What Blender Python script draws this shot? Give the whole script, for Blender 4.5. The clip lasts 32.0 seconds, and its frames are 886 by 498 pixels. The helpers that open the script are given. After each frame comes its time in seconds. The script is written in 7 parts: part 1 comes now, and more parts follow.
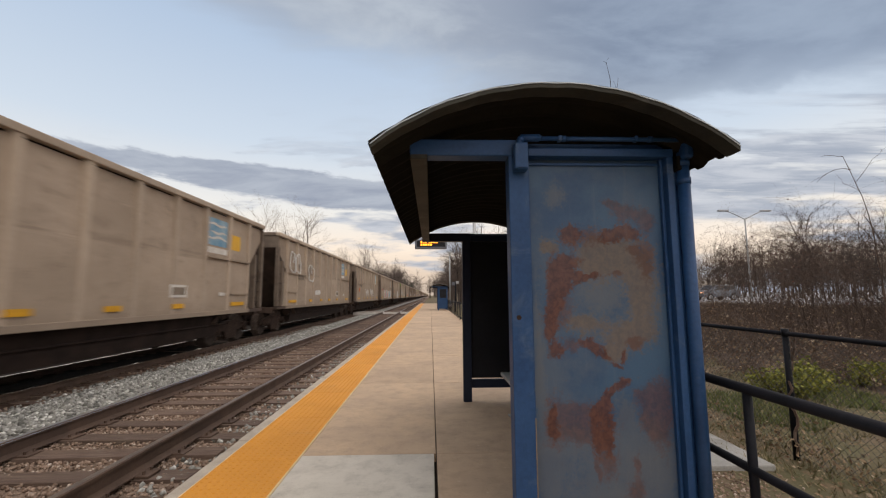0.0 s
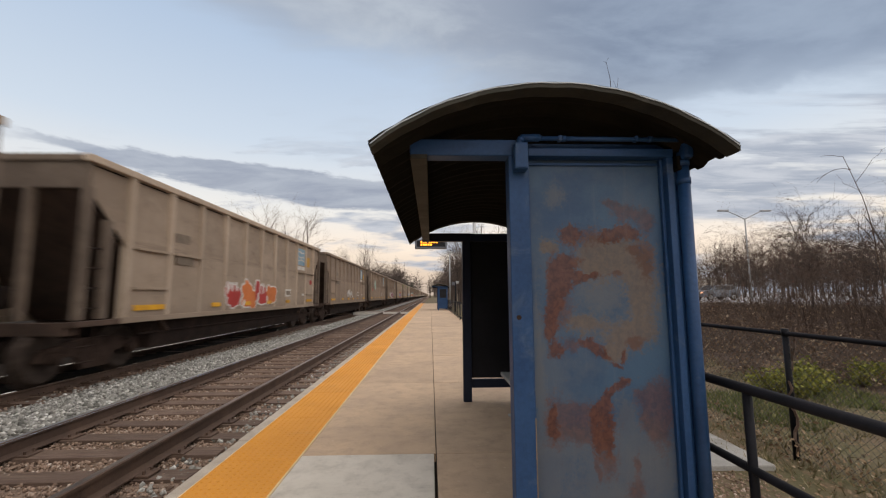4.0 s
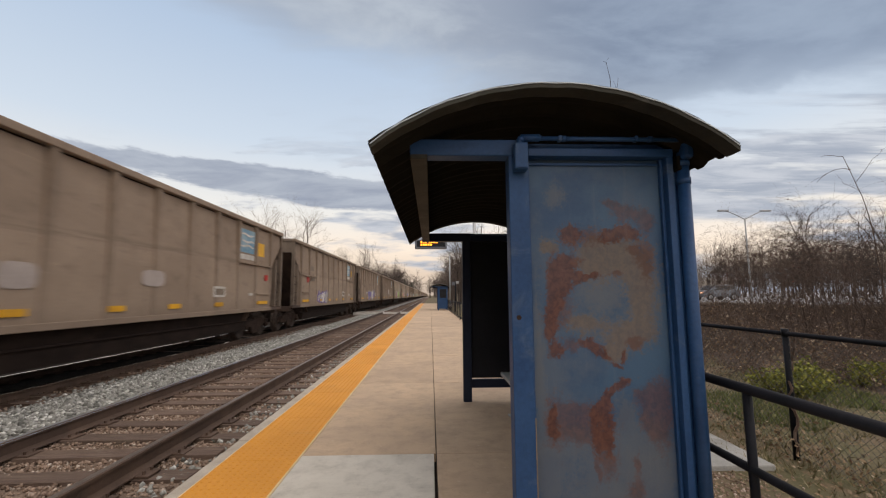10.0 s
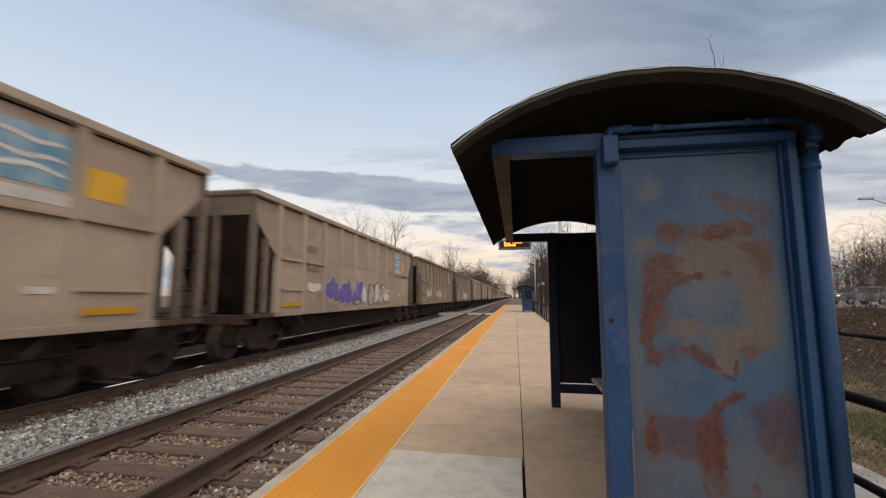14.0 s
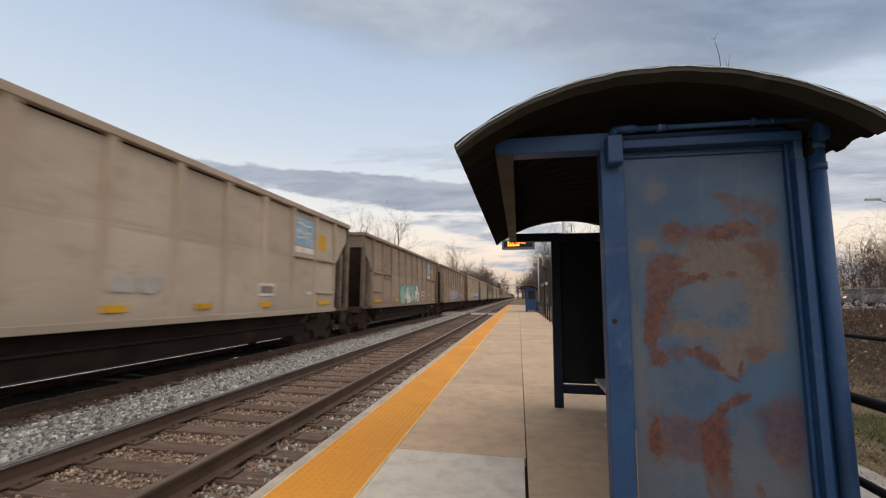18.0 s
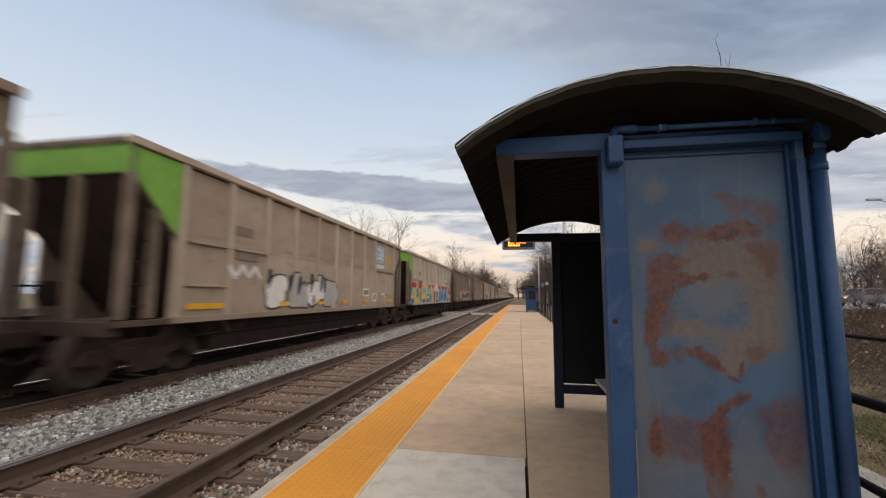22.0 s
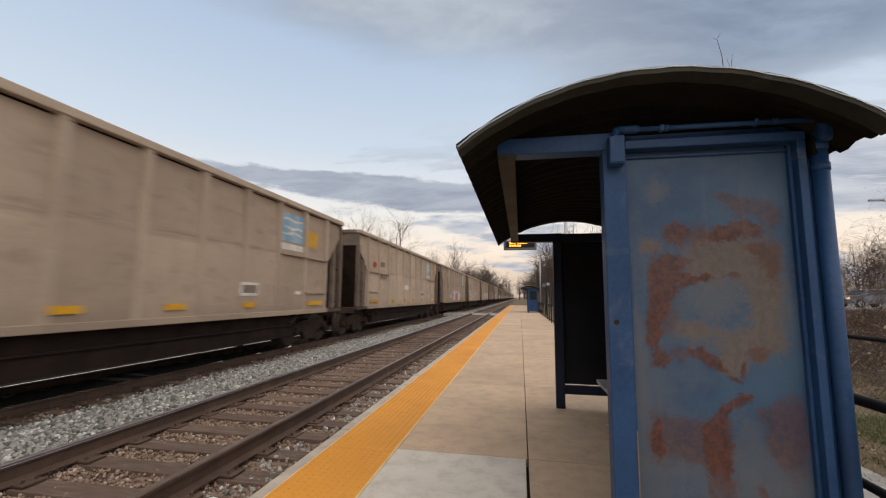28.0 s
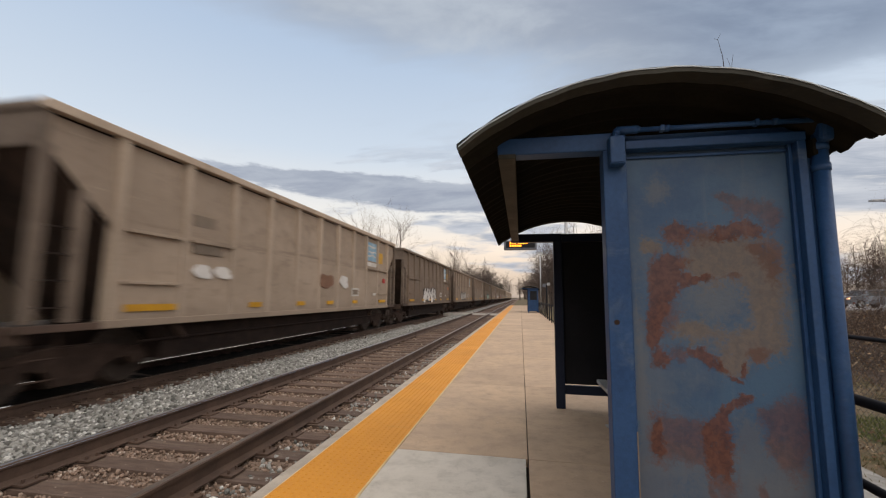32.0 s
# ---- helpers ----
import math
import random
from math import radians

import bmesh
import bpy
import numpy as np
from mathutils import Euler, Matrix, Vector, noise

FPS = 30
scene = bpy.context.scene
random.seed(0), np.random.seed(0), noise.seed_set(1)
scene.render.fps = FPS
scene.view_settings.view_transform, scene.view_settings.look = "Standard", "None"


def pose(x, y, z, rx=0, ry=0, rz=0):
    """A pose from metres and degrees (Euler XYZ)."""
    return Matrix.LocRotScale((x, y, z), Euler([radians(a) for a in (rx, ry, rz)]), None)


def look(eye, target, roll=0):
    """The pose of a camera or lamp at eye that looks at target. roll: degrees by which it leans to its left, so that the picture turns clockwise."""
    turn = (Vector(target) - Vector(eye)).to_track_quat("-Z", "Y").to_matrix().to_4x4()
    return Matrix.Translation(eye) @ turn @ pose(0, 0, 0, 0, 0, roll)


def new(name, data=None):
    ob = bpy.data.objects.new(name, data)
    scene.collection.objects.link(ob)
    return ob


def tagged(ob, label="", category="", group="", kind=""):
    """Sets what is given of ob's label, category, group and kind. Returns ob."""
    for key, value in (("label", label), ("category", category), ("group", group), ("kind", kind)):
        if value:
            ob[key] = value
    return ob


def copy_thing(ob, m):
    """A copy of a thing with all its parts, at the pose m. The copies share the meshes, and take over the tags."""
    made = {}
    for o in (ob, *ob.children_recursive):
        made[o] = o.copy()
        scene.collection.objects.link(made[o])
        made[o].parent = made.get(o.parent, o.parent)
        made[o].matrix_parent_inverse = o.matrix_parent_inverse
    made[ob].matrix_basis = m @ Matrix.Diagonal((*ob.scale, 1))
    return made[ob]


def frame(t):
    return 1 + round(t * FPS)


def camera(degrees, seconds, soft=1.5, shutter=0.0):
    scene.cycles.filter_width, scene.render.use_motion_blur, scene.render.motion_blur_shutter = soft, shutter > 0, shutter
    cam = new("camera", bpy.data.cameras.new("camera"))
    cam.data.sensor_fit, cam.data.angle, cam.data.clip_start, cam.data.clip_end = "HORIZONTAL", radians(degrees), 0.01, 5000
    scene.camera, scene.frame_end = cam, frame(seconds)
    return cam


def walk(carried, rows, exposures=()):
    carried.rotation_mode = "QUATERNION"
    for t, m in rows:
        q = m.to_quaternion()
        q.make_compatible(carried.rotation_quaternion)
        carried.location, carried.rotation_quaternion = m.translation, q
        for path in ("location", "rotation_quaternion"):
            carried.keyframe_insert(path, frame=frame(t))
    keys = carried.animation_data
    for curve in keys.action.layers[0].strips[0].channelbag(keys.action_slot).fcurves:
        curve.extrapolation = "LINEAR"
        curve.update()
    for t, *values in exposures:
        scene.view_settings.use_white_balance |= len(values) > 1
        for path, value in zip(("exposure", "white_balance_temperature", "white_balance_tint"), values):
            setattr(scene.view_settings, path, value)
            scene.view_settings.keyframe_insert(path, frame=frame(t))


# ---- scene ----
cam = camera(94.36, 32.0, soft=1.2, shutter=0.25)

EYE = Vector((-0.003, -0.005, 1.38))


def aim(yaw, pitch, roll):
    """The camera's pose on its stand: degrees to the right, up, and of lean."""
    a, b = radians(yaw), radians(pitch)
    way = Vector((math.sin(a) * math.cos(b), math.cos(a) * math.cos(b), math.sin(b)))
    return look(EYE, EYE + way, roll)


TURNS = [
    (0.0, 1.74, 6.44, -0.27), (5.0, 1.74, 6.43, -0.27), (10.5, 1.74, 6.44, -0.27), (11.0, 1.69, 6.46, -0.30),
    (11.5, 0.99, 6.55, -0.37), (12.0, -2.52, 6.98, -0.62), (12.2, -4.43, 6.94, -0.81), (12.3, -5.71, 6.92, -0.91),
    (12.5, -9.84, 7.06, -1.20), (12.7, -18.95, 7.66, -1.05), (12.9, -19.09, 7.70, -0.90), (13.0, -17.9, 7.62, -0.70),
    (13.1, -15.06, 7.45, -0.57), (13.2, -12.39, 7.22, -0.48), (13.3, -10.35, 7.05, -0.35), (13.5, -9.43, 6.88, -0.08),
    (14.0, -9.96, 6.60, 0.14), (14.5, -10.10, 6.55, 0.29), (16.5, -10.36, 6.55, 0.35), (20.5, -10.45, 6.56, 0.40),
    (24.5, -10.54, 6.56, 0.46), (27.5, -10.60, 6.57, 0.50), (28.0, -10.66, 6.60, 0.50), (32.0, -10.70, 6.60, 0.56),
]
walk(cam, [(t, aim(yaw, pitch, roll)) for t, yaw, pitch, roll in TURNS], exposures=[(0.0, 0.31, 7450, 14), (32.0, 0.31, 7450, 14)])

# ---------------------------------------------------------------- sky and light
SUN_EL, SUN_AZ = radians(60), radians(140)
world = bpy.data.worlds.new("evening_sky")
scene.world = world
world.use_nodes = True


class Tree:
    """A short way to write node trees."""

    def __init__(self, tree):
        self.t = tree
        tree.nodes.clear()

    def node(self, kind, inputs=(), **settings):
        n = self.t.nodes.new(kind)
        for key, value in settings.items():
            if key == "op":
                n.operation = value
            elif key == "blend":
                n.blend_type = value
            elif key == "dtype":
                n.data_type = value
            elif key == "sky":
                n.sky_type = value
            elif key == "dims":
                n.noise_dimensions = value
            elif key == "interp":
                n.interpolation_type = value
            elif key == "feature":
                n.feature = value
        for key, value in dict(inputs).items():
            self.put(n.inputs[key], value)
        return n

    def put(self, socket, value):
        if isinstance(value, bpy.types.NodeSocket):
            self.t.links.new(value, socket)
        elif isinstance(value, (tuple, list)) and len(value) == 3 and socket.type == "RGBA":
            socket.default_value = (*value, 1)
        else:
            socket.default_value = value

    def math(self, op, a, b=0.0, c=0.0, clamp=False):
        n = self.t.nodes.new("ShaderNodeMath")
        n.operation, n.use_clamp = op, clamp
        for s, v in zip(n.inputs, (a, b, c)):
            self.put(s, v)
        return n.outputs[0]

    def ramp(self, value, low, high):
        """0 to 1, smooth, as value goes from low to high."""
        n = self.node("ShaderNodeMapRange", {0: value, 1: low, 2: high, 3: 0.0, 4: 1.0}, interp="SMOOTHSTEP")
        return n.outputs[0]

    def mix(self, fac, a, b, blend="MIX"):
        n = self.t.nodes.new("ShaderNodeMix")
        n.data_type, n.blend_type = "RGBA", blend
        self.put(n.inputs["Factor"], fac)
        self.put(n.inputs["A"], a)
        self.put(n.inputs["B"], b)
        return [o for o in n.outputs if o.type == "RGBA"][0]

    def noise(self, vector, scale, detail=4.0, rough=0.55, warp=0.0):
        n = self.node("ShaderNodeTexNoise", {"Vector": vector, "Scale": scale, "Detail": detail, "Roughness": rough, "Distortion": warp})
        return n.outputs["Fac"]


def build_sky():
    k = Tree(world.node_tree)
    way = k.node("ShaderNodeTexCoord").outputs["Generated"]
    xyz = k.node("ShaderNodeSeparateXYZ", {0: way})
    x, y, z = xyz.outputs
    sky = k.node("ShaderNodeTexSky", sky="NISHITA")
    sky.sun_disc, sky.sun_elevation, sky.sun_rotation, sky.dust_density, sky.altitude = False, SUN_EL, SUN_AZ, 2.0, 50
    base = k.mix(1.0, sky.outputs[0], (0.075, 0.075, 0.080), "MULTIPLY")
    # pale evening haze low down, cool blue above
    up = k.math("MAXIMUM", z, 0.0)
    grad = k.node("ShaderNodeValToRGB", {0: up})
    r = grad.color_ramp
    stops = [(0.0, (0.47, 0.41, 0.37)), (0.05, (0.66, 0.575, 0.50)), (0.11, (0.83, 0.765, 0.69)), (0.19, (0.72, 0.77, 0.80)),
             (0.33, (0.51, 0.648, 0.815)), (0.52, (0.38, 0.53, 0.745)), (1.0, (0.29, 0.40, 0.61))]
    r.elements[0].position, r.elements[0].color = stops[0][0], (*stops[0][1], 1)
    r.elements[1].position, r.elements[1].color = stops[-1][0], (*stops[-1][1], 1)
    for at, c in stops[1:-1]:
        e = r.elements.new(at)
        e.color = (*c, 1)
    base = k.mix(0.88, base, grad.outputs[0])
    # clouds lie on a flat layer seen from below
    den = k.math("ADD", up, 0.10)
    px, py = k.math("DIVIDE", x, den), k.math("DIVIDE", y, den)
    flat = k.node("ShaderNodeCombineXYZ", {0: px, 1: py, 2: 0.0}).outputs[0]
    big = k.noise(k.node("ShaderNodeMapping", {0: flat, 1: (3.1, 0.4, 0), 3: (0.55, 0.9, 1)}).outputs[0], 0.75, 5.0, 0.55, 0.5)
    fine = k.noise(k.node("ShaderNodeMapping", {0: flat, 1: (1.3, 5.0, 0), 3: (0.8, 1.5, 1)}).outputs[0], 2.2, 6.0, 0.6, 0.3)
    az = k.math("ARCTAN2", x, y)
    # high cover: a broad bank overhead, thinner to the west at mid height
    cover = k.ramp(k.math("ADD", up, k.math("MULTIPLY", k.ramp(az, -0.25, 0.70), 0.17)), 0.42, 0.66)
    thick = k.math("ADD", k.math("ADD", k.math("MULTIPLY", big, 0.75), k.math("MULTIPLY", fine, 0.35)), k.math("MULTIPLY", cover, 0.34))
    mask = k.ramp(thick, 0.62, 0.86)
    # streaks low over the horizon: long in azimuth, thin in height
    low = k.node("ShaderNodeCombineXYZ", {0: k.math("MULTIPLY", az, 2.3), 1: k.math("MULTIPLY", k.math("DIVIDE", up, k.math("MAXIMUM", y, 0.3)), 12.0), 2: 0.0}).outputs[0]
    ln = k.math("ADD", k.noise(low, 0.9, 5.0, 0.55, 0.25), k.math("MULTIPLY", k.noise(low, 4.0, 4.0, 0.6), 0.22))
    ln = k.math("ADD", ln, k.math("MULTIPLY", k.ramp(az, 0.15, 0.8), 0.010))
    ln = k.math("SUBTRACT", ln, k.math("MULTIPLY", k.math("SUBTRACT", 1.0, k.ramp(az, -0.55, -0.15)), k.math("MULTIPLY", k.ramp(up, 0.10, 0.20), 0.12)))
    streak = k.math("MULTIPLY", k.ramp(ln, 0.575, 0.680), k.math("SUBTRACT", 1.0, k.ramp(up, 0.24, 0.42)))
    # the long bank over the woods west of the line
    puff = k.node("ShaderNodeCombineXYZ", {0: k.math("MULTIPLY", az, 2.3), 1: k.math("MULTIPLY", up, 9.0), 2: 4.0}).outputs[0]
    edge = k.math("MULTIPLY", k.math("SUBTRACT", k.noise(puff, 3.6, 8.0, 0.62), 0.5), 0.062)
    mid = k.math("ADD", 0.264, k.math("MULTIPLY", k.math("ADD", az, 0.66), -0.050))
    half = k.math("MINIMUM", k.math("ADD", 0.013, k.math("MULTIPLY", k.math("ADD", az, 0.70), 0.075)), 0.036)
    off = k.math("ABSOLUTE", k.math("ADD", k.math("SUBTRACT", up, mid), edge))
    bank = k.math("MULTIPLY", k.math("SUBTRACT", 1.0, k.ramp(k.math("SUBTRACT", off, half), -0.006, 0.006)), k.math("SUBTRACT", 1.0, k.ramp(az, 0.05, 0.45)))
    bank = k.math("MULTIPLY", bank, k.math("MULTIPLY", k.ramp(az, -0.84, -0.72), 0.92))
    tone = k.mix(k.ramp(fine, 0.35, 0.7), k.mix(k.ramp(az, 0.0, 0.8), (0.24, 0.305, 0.415), (0.165, 0.230, 0.345)), k.mix(k.ramp(az, 0.0, 0.8), (0.37, 0.455, 0.565), (0.285, 0.375, 0.50)))
    lobes = k.math("ADD", k.math("MULTIPLY", k.noise(low, 2.6, 6.0, 0.62, 0.4), 0.7), k.math("MULTIPLY", fine, 0.3))
    c = k.mix(k.math("MULTIPLY", streak, 0.90), base, k.mix(k.ramp(lobes, 0.38, 0.62), (0.255, 0.325, 0.445), (0.430, 0.505, 0.620)))
    c = k.mix(bank, c, k.mix(k.ramp(fine, 0.3, 0.7), (0.225, 0.285, 0.40), (0.33, 0.405, 0.52)))
    c = k.mix(k.math("MULTIPLY", mask, 0.9), c, tone)
    # the heavy bank high in the east
    high = k.math("ADD", k.math("ADD", up, k.math("MULTIPLY", k.math("SUBTRACT", az, 0.5), 0.33)), k.math("ADD", k.math("MULTIPLY", k.math("SUBTRACT", big, 0.5), 0.30), k.math("MULTIPLY", k.math("SUBTRACT", fine, 0.5), 0.16)))
    heavy = k.math("MULTIPLY", k.ramp(high, 0.385, 0.50), k.ramp(az, 0.10, 0.50))
    c = k.mix(k.math("MULTIPLY", heavy, 0.85), c, k.mix(k.ramp(fine, 0.30, 0.72), (0.145, 0.208, 0.325), (0.235, 0.325, 0.470)))
    bg = k.node("ShaderNodeBackground", {0: c, 1: 1.0})
    k.t.links.new(bg.outputs[0], k.node("ShaderNodeOutputWorld").inputs[0])


build_sky()
sun = new("sun", bpy.data.lights.new("sun", "SUN"))
sun.data.energy, sun.data.angle, sun.data.color = 2.05, radians(115), (1.0, 0.93, 0.84)
sun.matrix_world = look((math.sin(SUN_AZ) * math.cos(SUN_EL) * 50, math.cos(SUN_AZ) * math.cos(SUN_EL) * 50, math.sin(SUN_EL) * 50), (0, 0, 0))

# ---------------------------------------------------------------- materials


def shade(name, c1, c2, scale=4.0, rough=0.8, metal=0.0, bump=0.3, grain=60.0, stain=None, stain_at=(0.55, 0.75), stain_scale=1.2,
          stretch=(1, 1, 1), vary=0.12, soft=0.0, spec=0.4, depth=0.01):
    """A weathered surface: two tones at one scale, fine grain, larger stains, and a shift of tone from object to object."""
    m = bpy.data.materials.new(name)
    m.use_nodes = True
    k = Tree(m.node_tree)
    co = k.node("ShaderNodeTexCoord").outputs["Object"]
    info = k.node("ShaderNodeObjectInfo")
    shift = k.node("ShaderNodeCombineXYZ", {0: k.math("MULTIPLY", info.outputs["Random"], 37.0), 1: k.math("MULTIPLY", info.outputs["Random"], 91.0), 2: 0.0})
    v = k.node("ShaderNodeVectorMath", {0: co, 1: shift.outputs[0]}, op="ADD").outputs[0]
    v = k.node("ShaderNodeMapping", {0: v, 3: stretch}).outputs[0]
    n1 = k.noise(v, scale, 5.0, 0.6, 0.3)
    n2 = k.noise(v, grain, 3.0, 0.65)
    c = k.mix(k.ramp(n1, 0.3, 0.7), c1, c2)
    if stain:
        n3 = k.noise(v, stain_scale, 6.0, 0.62, 0.8)
        c = k.mix(k.ramp(n3, *stain_at), c, stain)
    c = k.mix(0.55, c, k.mix(n2, (0.25, 0.25, 0.25), (0.75, 0.75, 0.75)), "OVERLAY") if grain else c
    if vary:
        c = k.mix(1.0, c, k.mix(info.outputs["Random"], (1 - vary,) * 3, (1 + vary,) * 3), "MULTIPLY")
    rr = k.math("ADD", rough, k.math("MULTIPLY", k.math("SUBTRACT", n1, 0.5), min(0.25, rough * 0.5)), clamp=True)
    b = k.node("ShaderNodeBsdfPrincipled", {"Base Color": c, "Roughness": rr, "Metallic": metal, "Specular IOR Level": spec})
    if bump:
        h = k.math("ADD", n2, k.math("MULTIPLY", n1, 0.6))
        k.put(b.inputs["Normal"], k.node("ShaderNodeBump", {"Strength": bump, "Distance": depth, "Height": h}).outputs[0])
    k.t.links.new(b.outputs[0], k.node("ShaderNodeOutputMaterial").inputs[0])
    return m


def glow(name, color, strength):
    m = bpy.data.materials.new(name)
    m.use_nodes = True
    k = Tree(m.node_tree)
    e = k.node("ShaderNodeEmission", {0: color, 1: strength})
    k.t.links.new(e.outputs[0], k.node("ShaderNodeOutputMaterial").inputs[0])
    return m


def car_paint(name, a, b, dirt, vary=0.10):
    """Old steel-car paint: bays of slightly different tone, rain streaks, rubbed patches, grime on the bend and low
    down, dirt and recess shade on the upper bays.
    """
    m = bpy.data.materials.new(name)
    m.use_nodes = True
    k = Tree(m.node_tree)
    co = k.node("ShaderNodeTexCoord").outputs["Object"]
    rnd = k.node("ShaderNodeObjectInfo").outputs["Random"]
    shift = k.node("ShaderNodeCombineXYZ", {0: k.math("MULTIPLY", rnd, 37.0), 1: k.math("MULTIPLY", rnd, 91.0), 2: 0.0}).outputs[0]
    v = k.node("ShaderNodeVectorMath", {0: co, 1: shift}, op="ADD").outputs[0]
    x, y, z = k.node("ShaderNodeSeparateXYZ", {0: co}).outputs
    bay = k.math("FLOOR", k.math("DIVIDE", k.math("SUBTRACT", y, 1.15), 1.29))
    cell = k.node("ShaderNodeTexWhiteNoise", {0: k.node("ShaderNodeCombineXYZ", {0: bay, 1: k.math("MULTIPLY", rnd, 50.0), 2: k.math("GREATER_THAN", z, 2.5)}).outputs[0]}).outputs[0]
    broad = k.noise(k.node("ShaderNodeMapping", {0: v, 3: (1, 0.5, 0.8)}).outputs[0], 0.9, 5.0, 0.62)
    patch = k.noise(k.node("ShaderNodeMapping", {0: v, 3: (1, 0.8, 1.6)}).outputs[0], 2.4, 6.0, 0.65, 0.4)
    rain = k.noise(k.node("ShaderNodeMapping", {0: v, 3: (1, 7.0, 0.45)}).outputs[0], 1.6, 5.0, 0.65)
    smear = k.noise(k.node("ShaderNodeMapping", {0: v, 3: (1, 0.5, 9.0)}).outputs[0], 1.3, 4.0, 0.6)
    grain = k.noise(v, 35.0, 3.0, 0.65)
    c = k.mix(k.ramp(broad, 0.28, 0.72), a, b)
    c = k.mix(1.0, c, k.mix(cell, (0.90, 0.895, 0.89), (1.07, 1.07, 1.07)), "MULTIPLY")
    c = k.mix(k.math("MULTIPLY", k.ramp(patch, 0.52, 0.72), 0.50), c, dirt)
    c = k.mix(k.math("MULTIPLY", k.ramp(rain, 0.52, 0.78), 0.34), c, dirt)
    # upper bays darkened for dirt and for the shade of their recess
    upper_dark = k.math("MULTIPLY", k.ramp(z, 2.50, 2.66), k.ramp(patch, 0.22, 0.62))
    c = k.mix(k.math("MULTIPLY", upper_dark, 0.22), c, dirt)
    ends = k.math("ADD", k.math("SUBTRACT", 1.0, k.ramp(k.math("ADD", y, patch), 1.3, 2.2)), k.ramp(k.math("SUBTRACT", y, patch), 13.0, 13.9))
    c = k.mix(k.math("MULTIPLY", ends, 0.30), c, dirt)
    bend = k.math("SUBTRACT", 1.0, k.ramp(k.math("ABSOLUTE", k.math("SUBTRACT", z, 2.60)), 0.02, 0.13))
    c = k.mix(k.math("MULTIPLY", k.math("MULTIPLY", bend, k.ramp(smear, 0.40, 0.62)), 0.55), c, dirt)
    foot = k.math("SUBTRACT", 1.0, k.ramp(k.math("ADD", z, k.math("MULTIPLY", k.math("SUBTRACT", patch, 0.5), 0.8)), 1.08, 1.45))
    c = k.mix(k.math("MULTIPLY", foot, 0.30), c, tuple(0.9 * q for q in dirt))
    c = k.mix(k.math("MULTIPLY", k.ramp(smear, 0.64, 0.74), 0.22), c, tuple(min(1.0, 1.35 * q) for q in a))
    c = k.mix(0.45, c, k.mix(grain, (0.25, 0.25, 0.25), (0.75, 0.75, 0.75)), "OVERLAY")
    c = k.mix(1.0, c, k.mix(rnd, (1 - vary,) * 3, (1 + vary,) * 3), "MULTIPLY")
    p = k.node("ShaderNodeBsdfPrincipled", {"Base Color": c, "Roughness": k.math("ADD", 0.62, k.math("MULTIPLY", broad, 0.2)), "Specular IOR Level": 0.4})
    k.put(p.inputs["Normal"], k.node("ShaderNodeBump", {"Strength": 0.25, "Distance": 0.02, "Height": k.math("ADD", k.math("MULTIPLY", grain, 0.3), broad)}).outputs[0])
    k.t.links.new(p.outputs[0], k.node("ShaderNodeOutputMaterial").inputs[0])
    return m


CAR_TAN = car_paint("car_tan_paint", (0.455, 0.353, 0.268), (0.365, 0.283, 0.214), (0.205, 0.152, 0.113), 0.10)
CAR_RIB = shade("car_rubbed_rib_paint", (0.440, 0.352, 0.272), (0.365, 0.288, 0.220), 1.3, 0.72, 0.0, 0.2, 35, (0.27, 0.205, 0.152), (0.56, 0.8), 1.3, (1, 1, 0.5), 0.10)
# car tan darkened for soot and for the shade on the end faces
CAR_END = shade("car_sooty_end_paint", (0.190, 0.145, 0.112), (0.125, 0.093, 0.072), 1.4, 0.8, 0.0, 0.2, 35, (0.085, 0.064, 0.048), (0.5, 0.78), 1.6)
SHADED_GROUND = shade("coal_dusted_ballast", (0.022, 0.019, 0.017), (0.040, 0.033, 0.028), 10, 0.95, 0.0, 0.9, 50, vary=0.0, depth=0.03, spec=0.05)
# underframe grime; also colours the shadow strip under the top chord
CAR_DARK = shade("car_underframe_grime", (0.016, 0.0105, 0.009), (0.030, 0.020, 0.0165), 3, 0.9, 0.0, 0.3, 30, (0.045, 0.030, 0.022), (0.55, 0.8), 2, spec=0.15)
CAR_SLOPE = shade("car_slope_sheet_dirt", (0.090, 0.056, 0.041), (0.052, 0.034, 0.026), 1.5, 0.85, 0.0, 0.3, 25)
CAR_RUST = shade("truck_rust", (0.056, 0.036, 0.028), (0.030, 0.020, 0.016), 5, 0.85, 0.1, 0.4, 50, spec=0.15)
WHEEL_STEEL = shade("wheel_steel", (0.070, 0.053, 0.044), (0.040, 0.030, 0.025), 6, 0.7, 0.3, 0.2, 40, spec=0.15)
COAL = shade("coal", (0.02, 0.02, 0.02), (0.035, 0.033, 0.03), 8, 0.7, 0.0, 0.9, 30, depth=0.05)
REFLECT_YELLOW = shade("yellow_reflector", (0.66, 0.34, 0.015), (0.52, 0.26, 0.02), 4, 0.5, 0.0, 0.1, 40, vary=0.2)
PAINT_YELLOW = shade("yellow_panel_paint", (0.60, 0.33, 0.025), (0.50, 0.27, 0.03), 3, 0.6, 0.0, 0.1, 40, vary=0.25)
PAINT_WHITE = shade("white_lettering_paint", (0.62, 0.60, 0.56), (0.46, 0.43, 0.39), 4, 0.6, 0.0, 0.1, 40)
PAINT_BLUE = shade("blue_panel_paint", (0.10, 0.25, 0.37), (0.30, 0.42, 0.48), 2.2, 0.6, 0.0, 0.1, 40, vary=0.2)
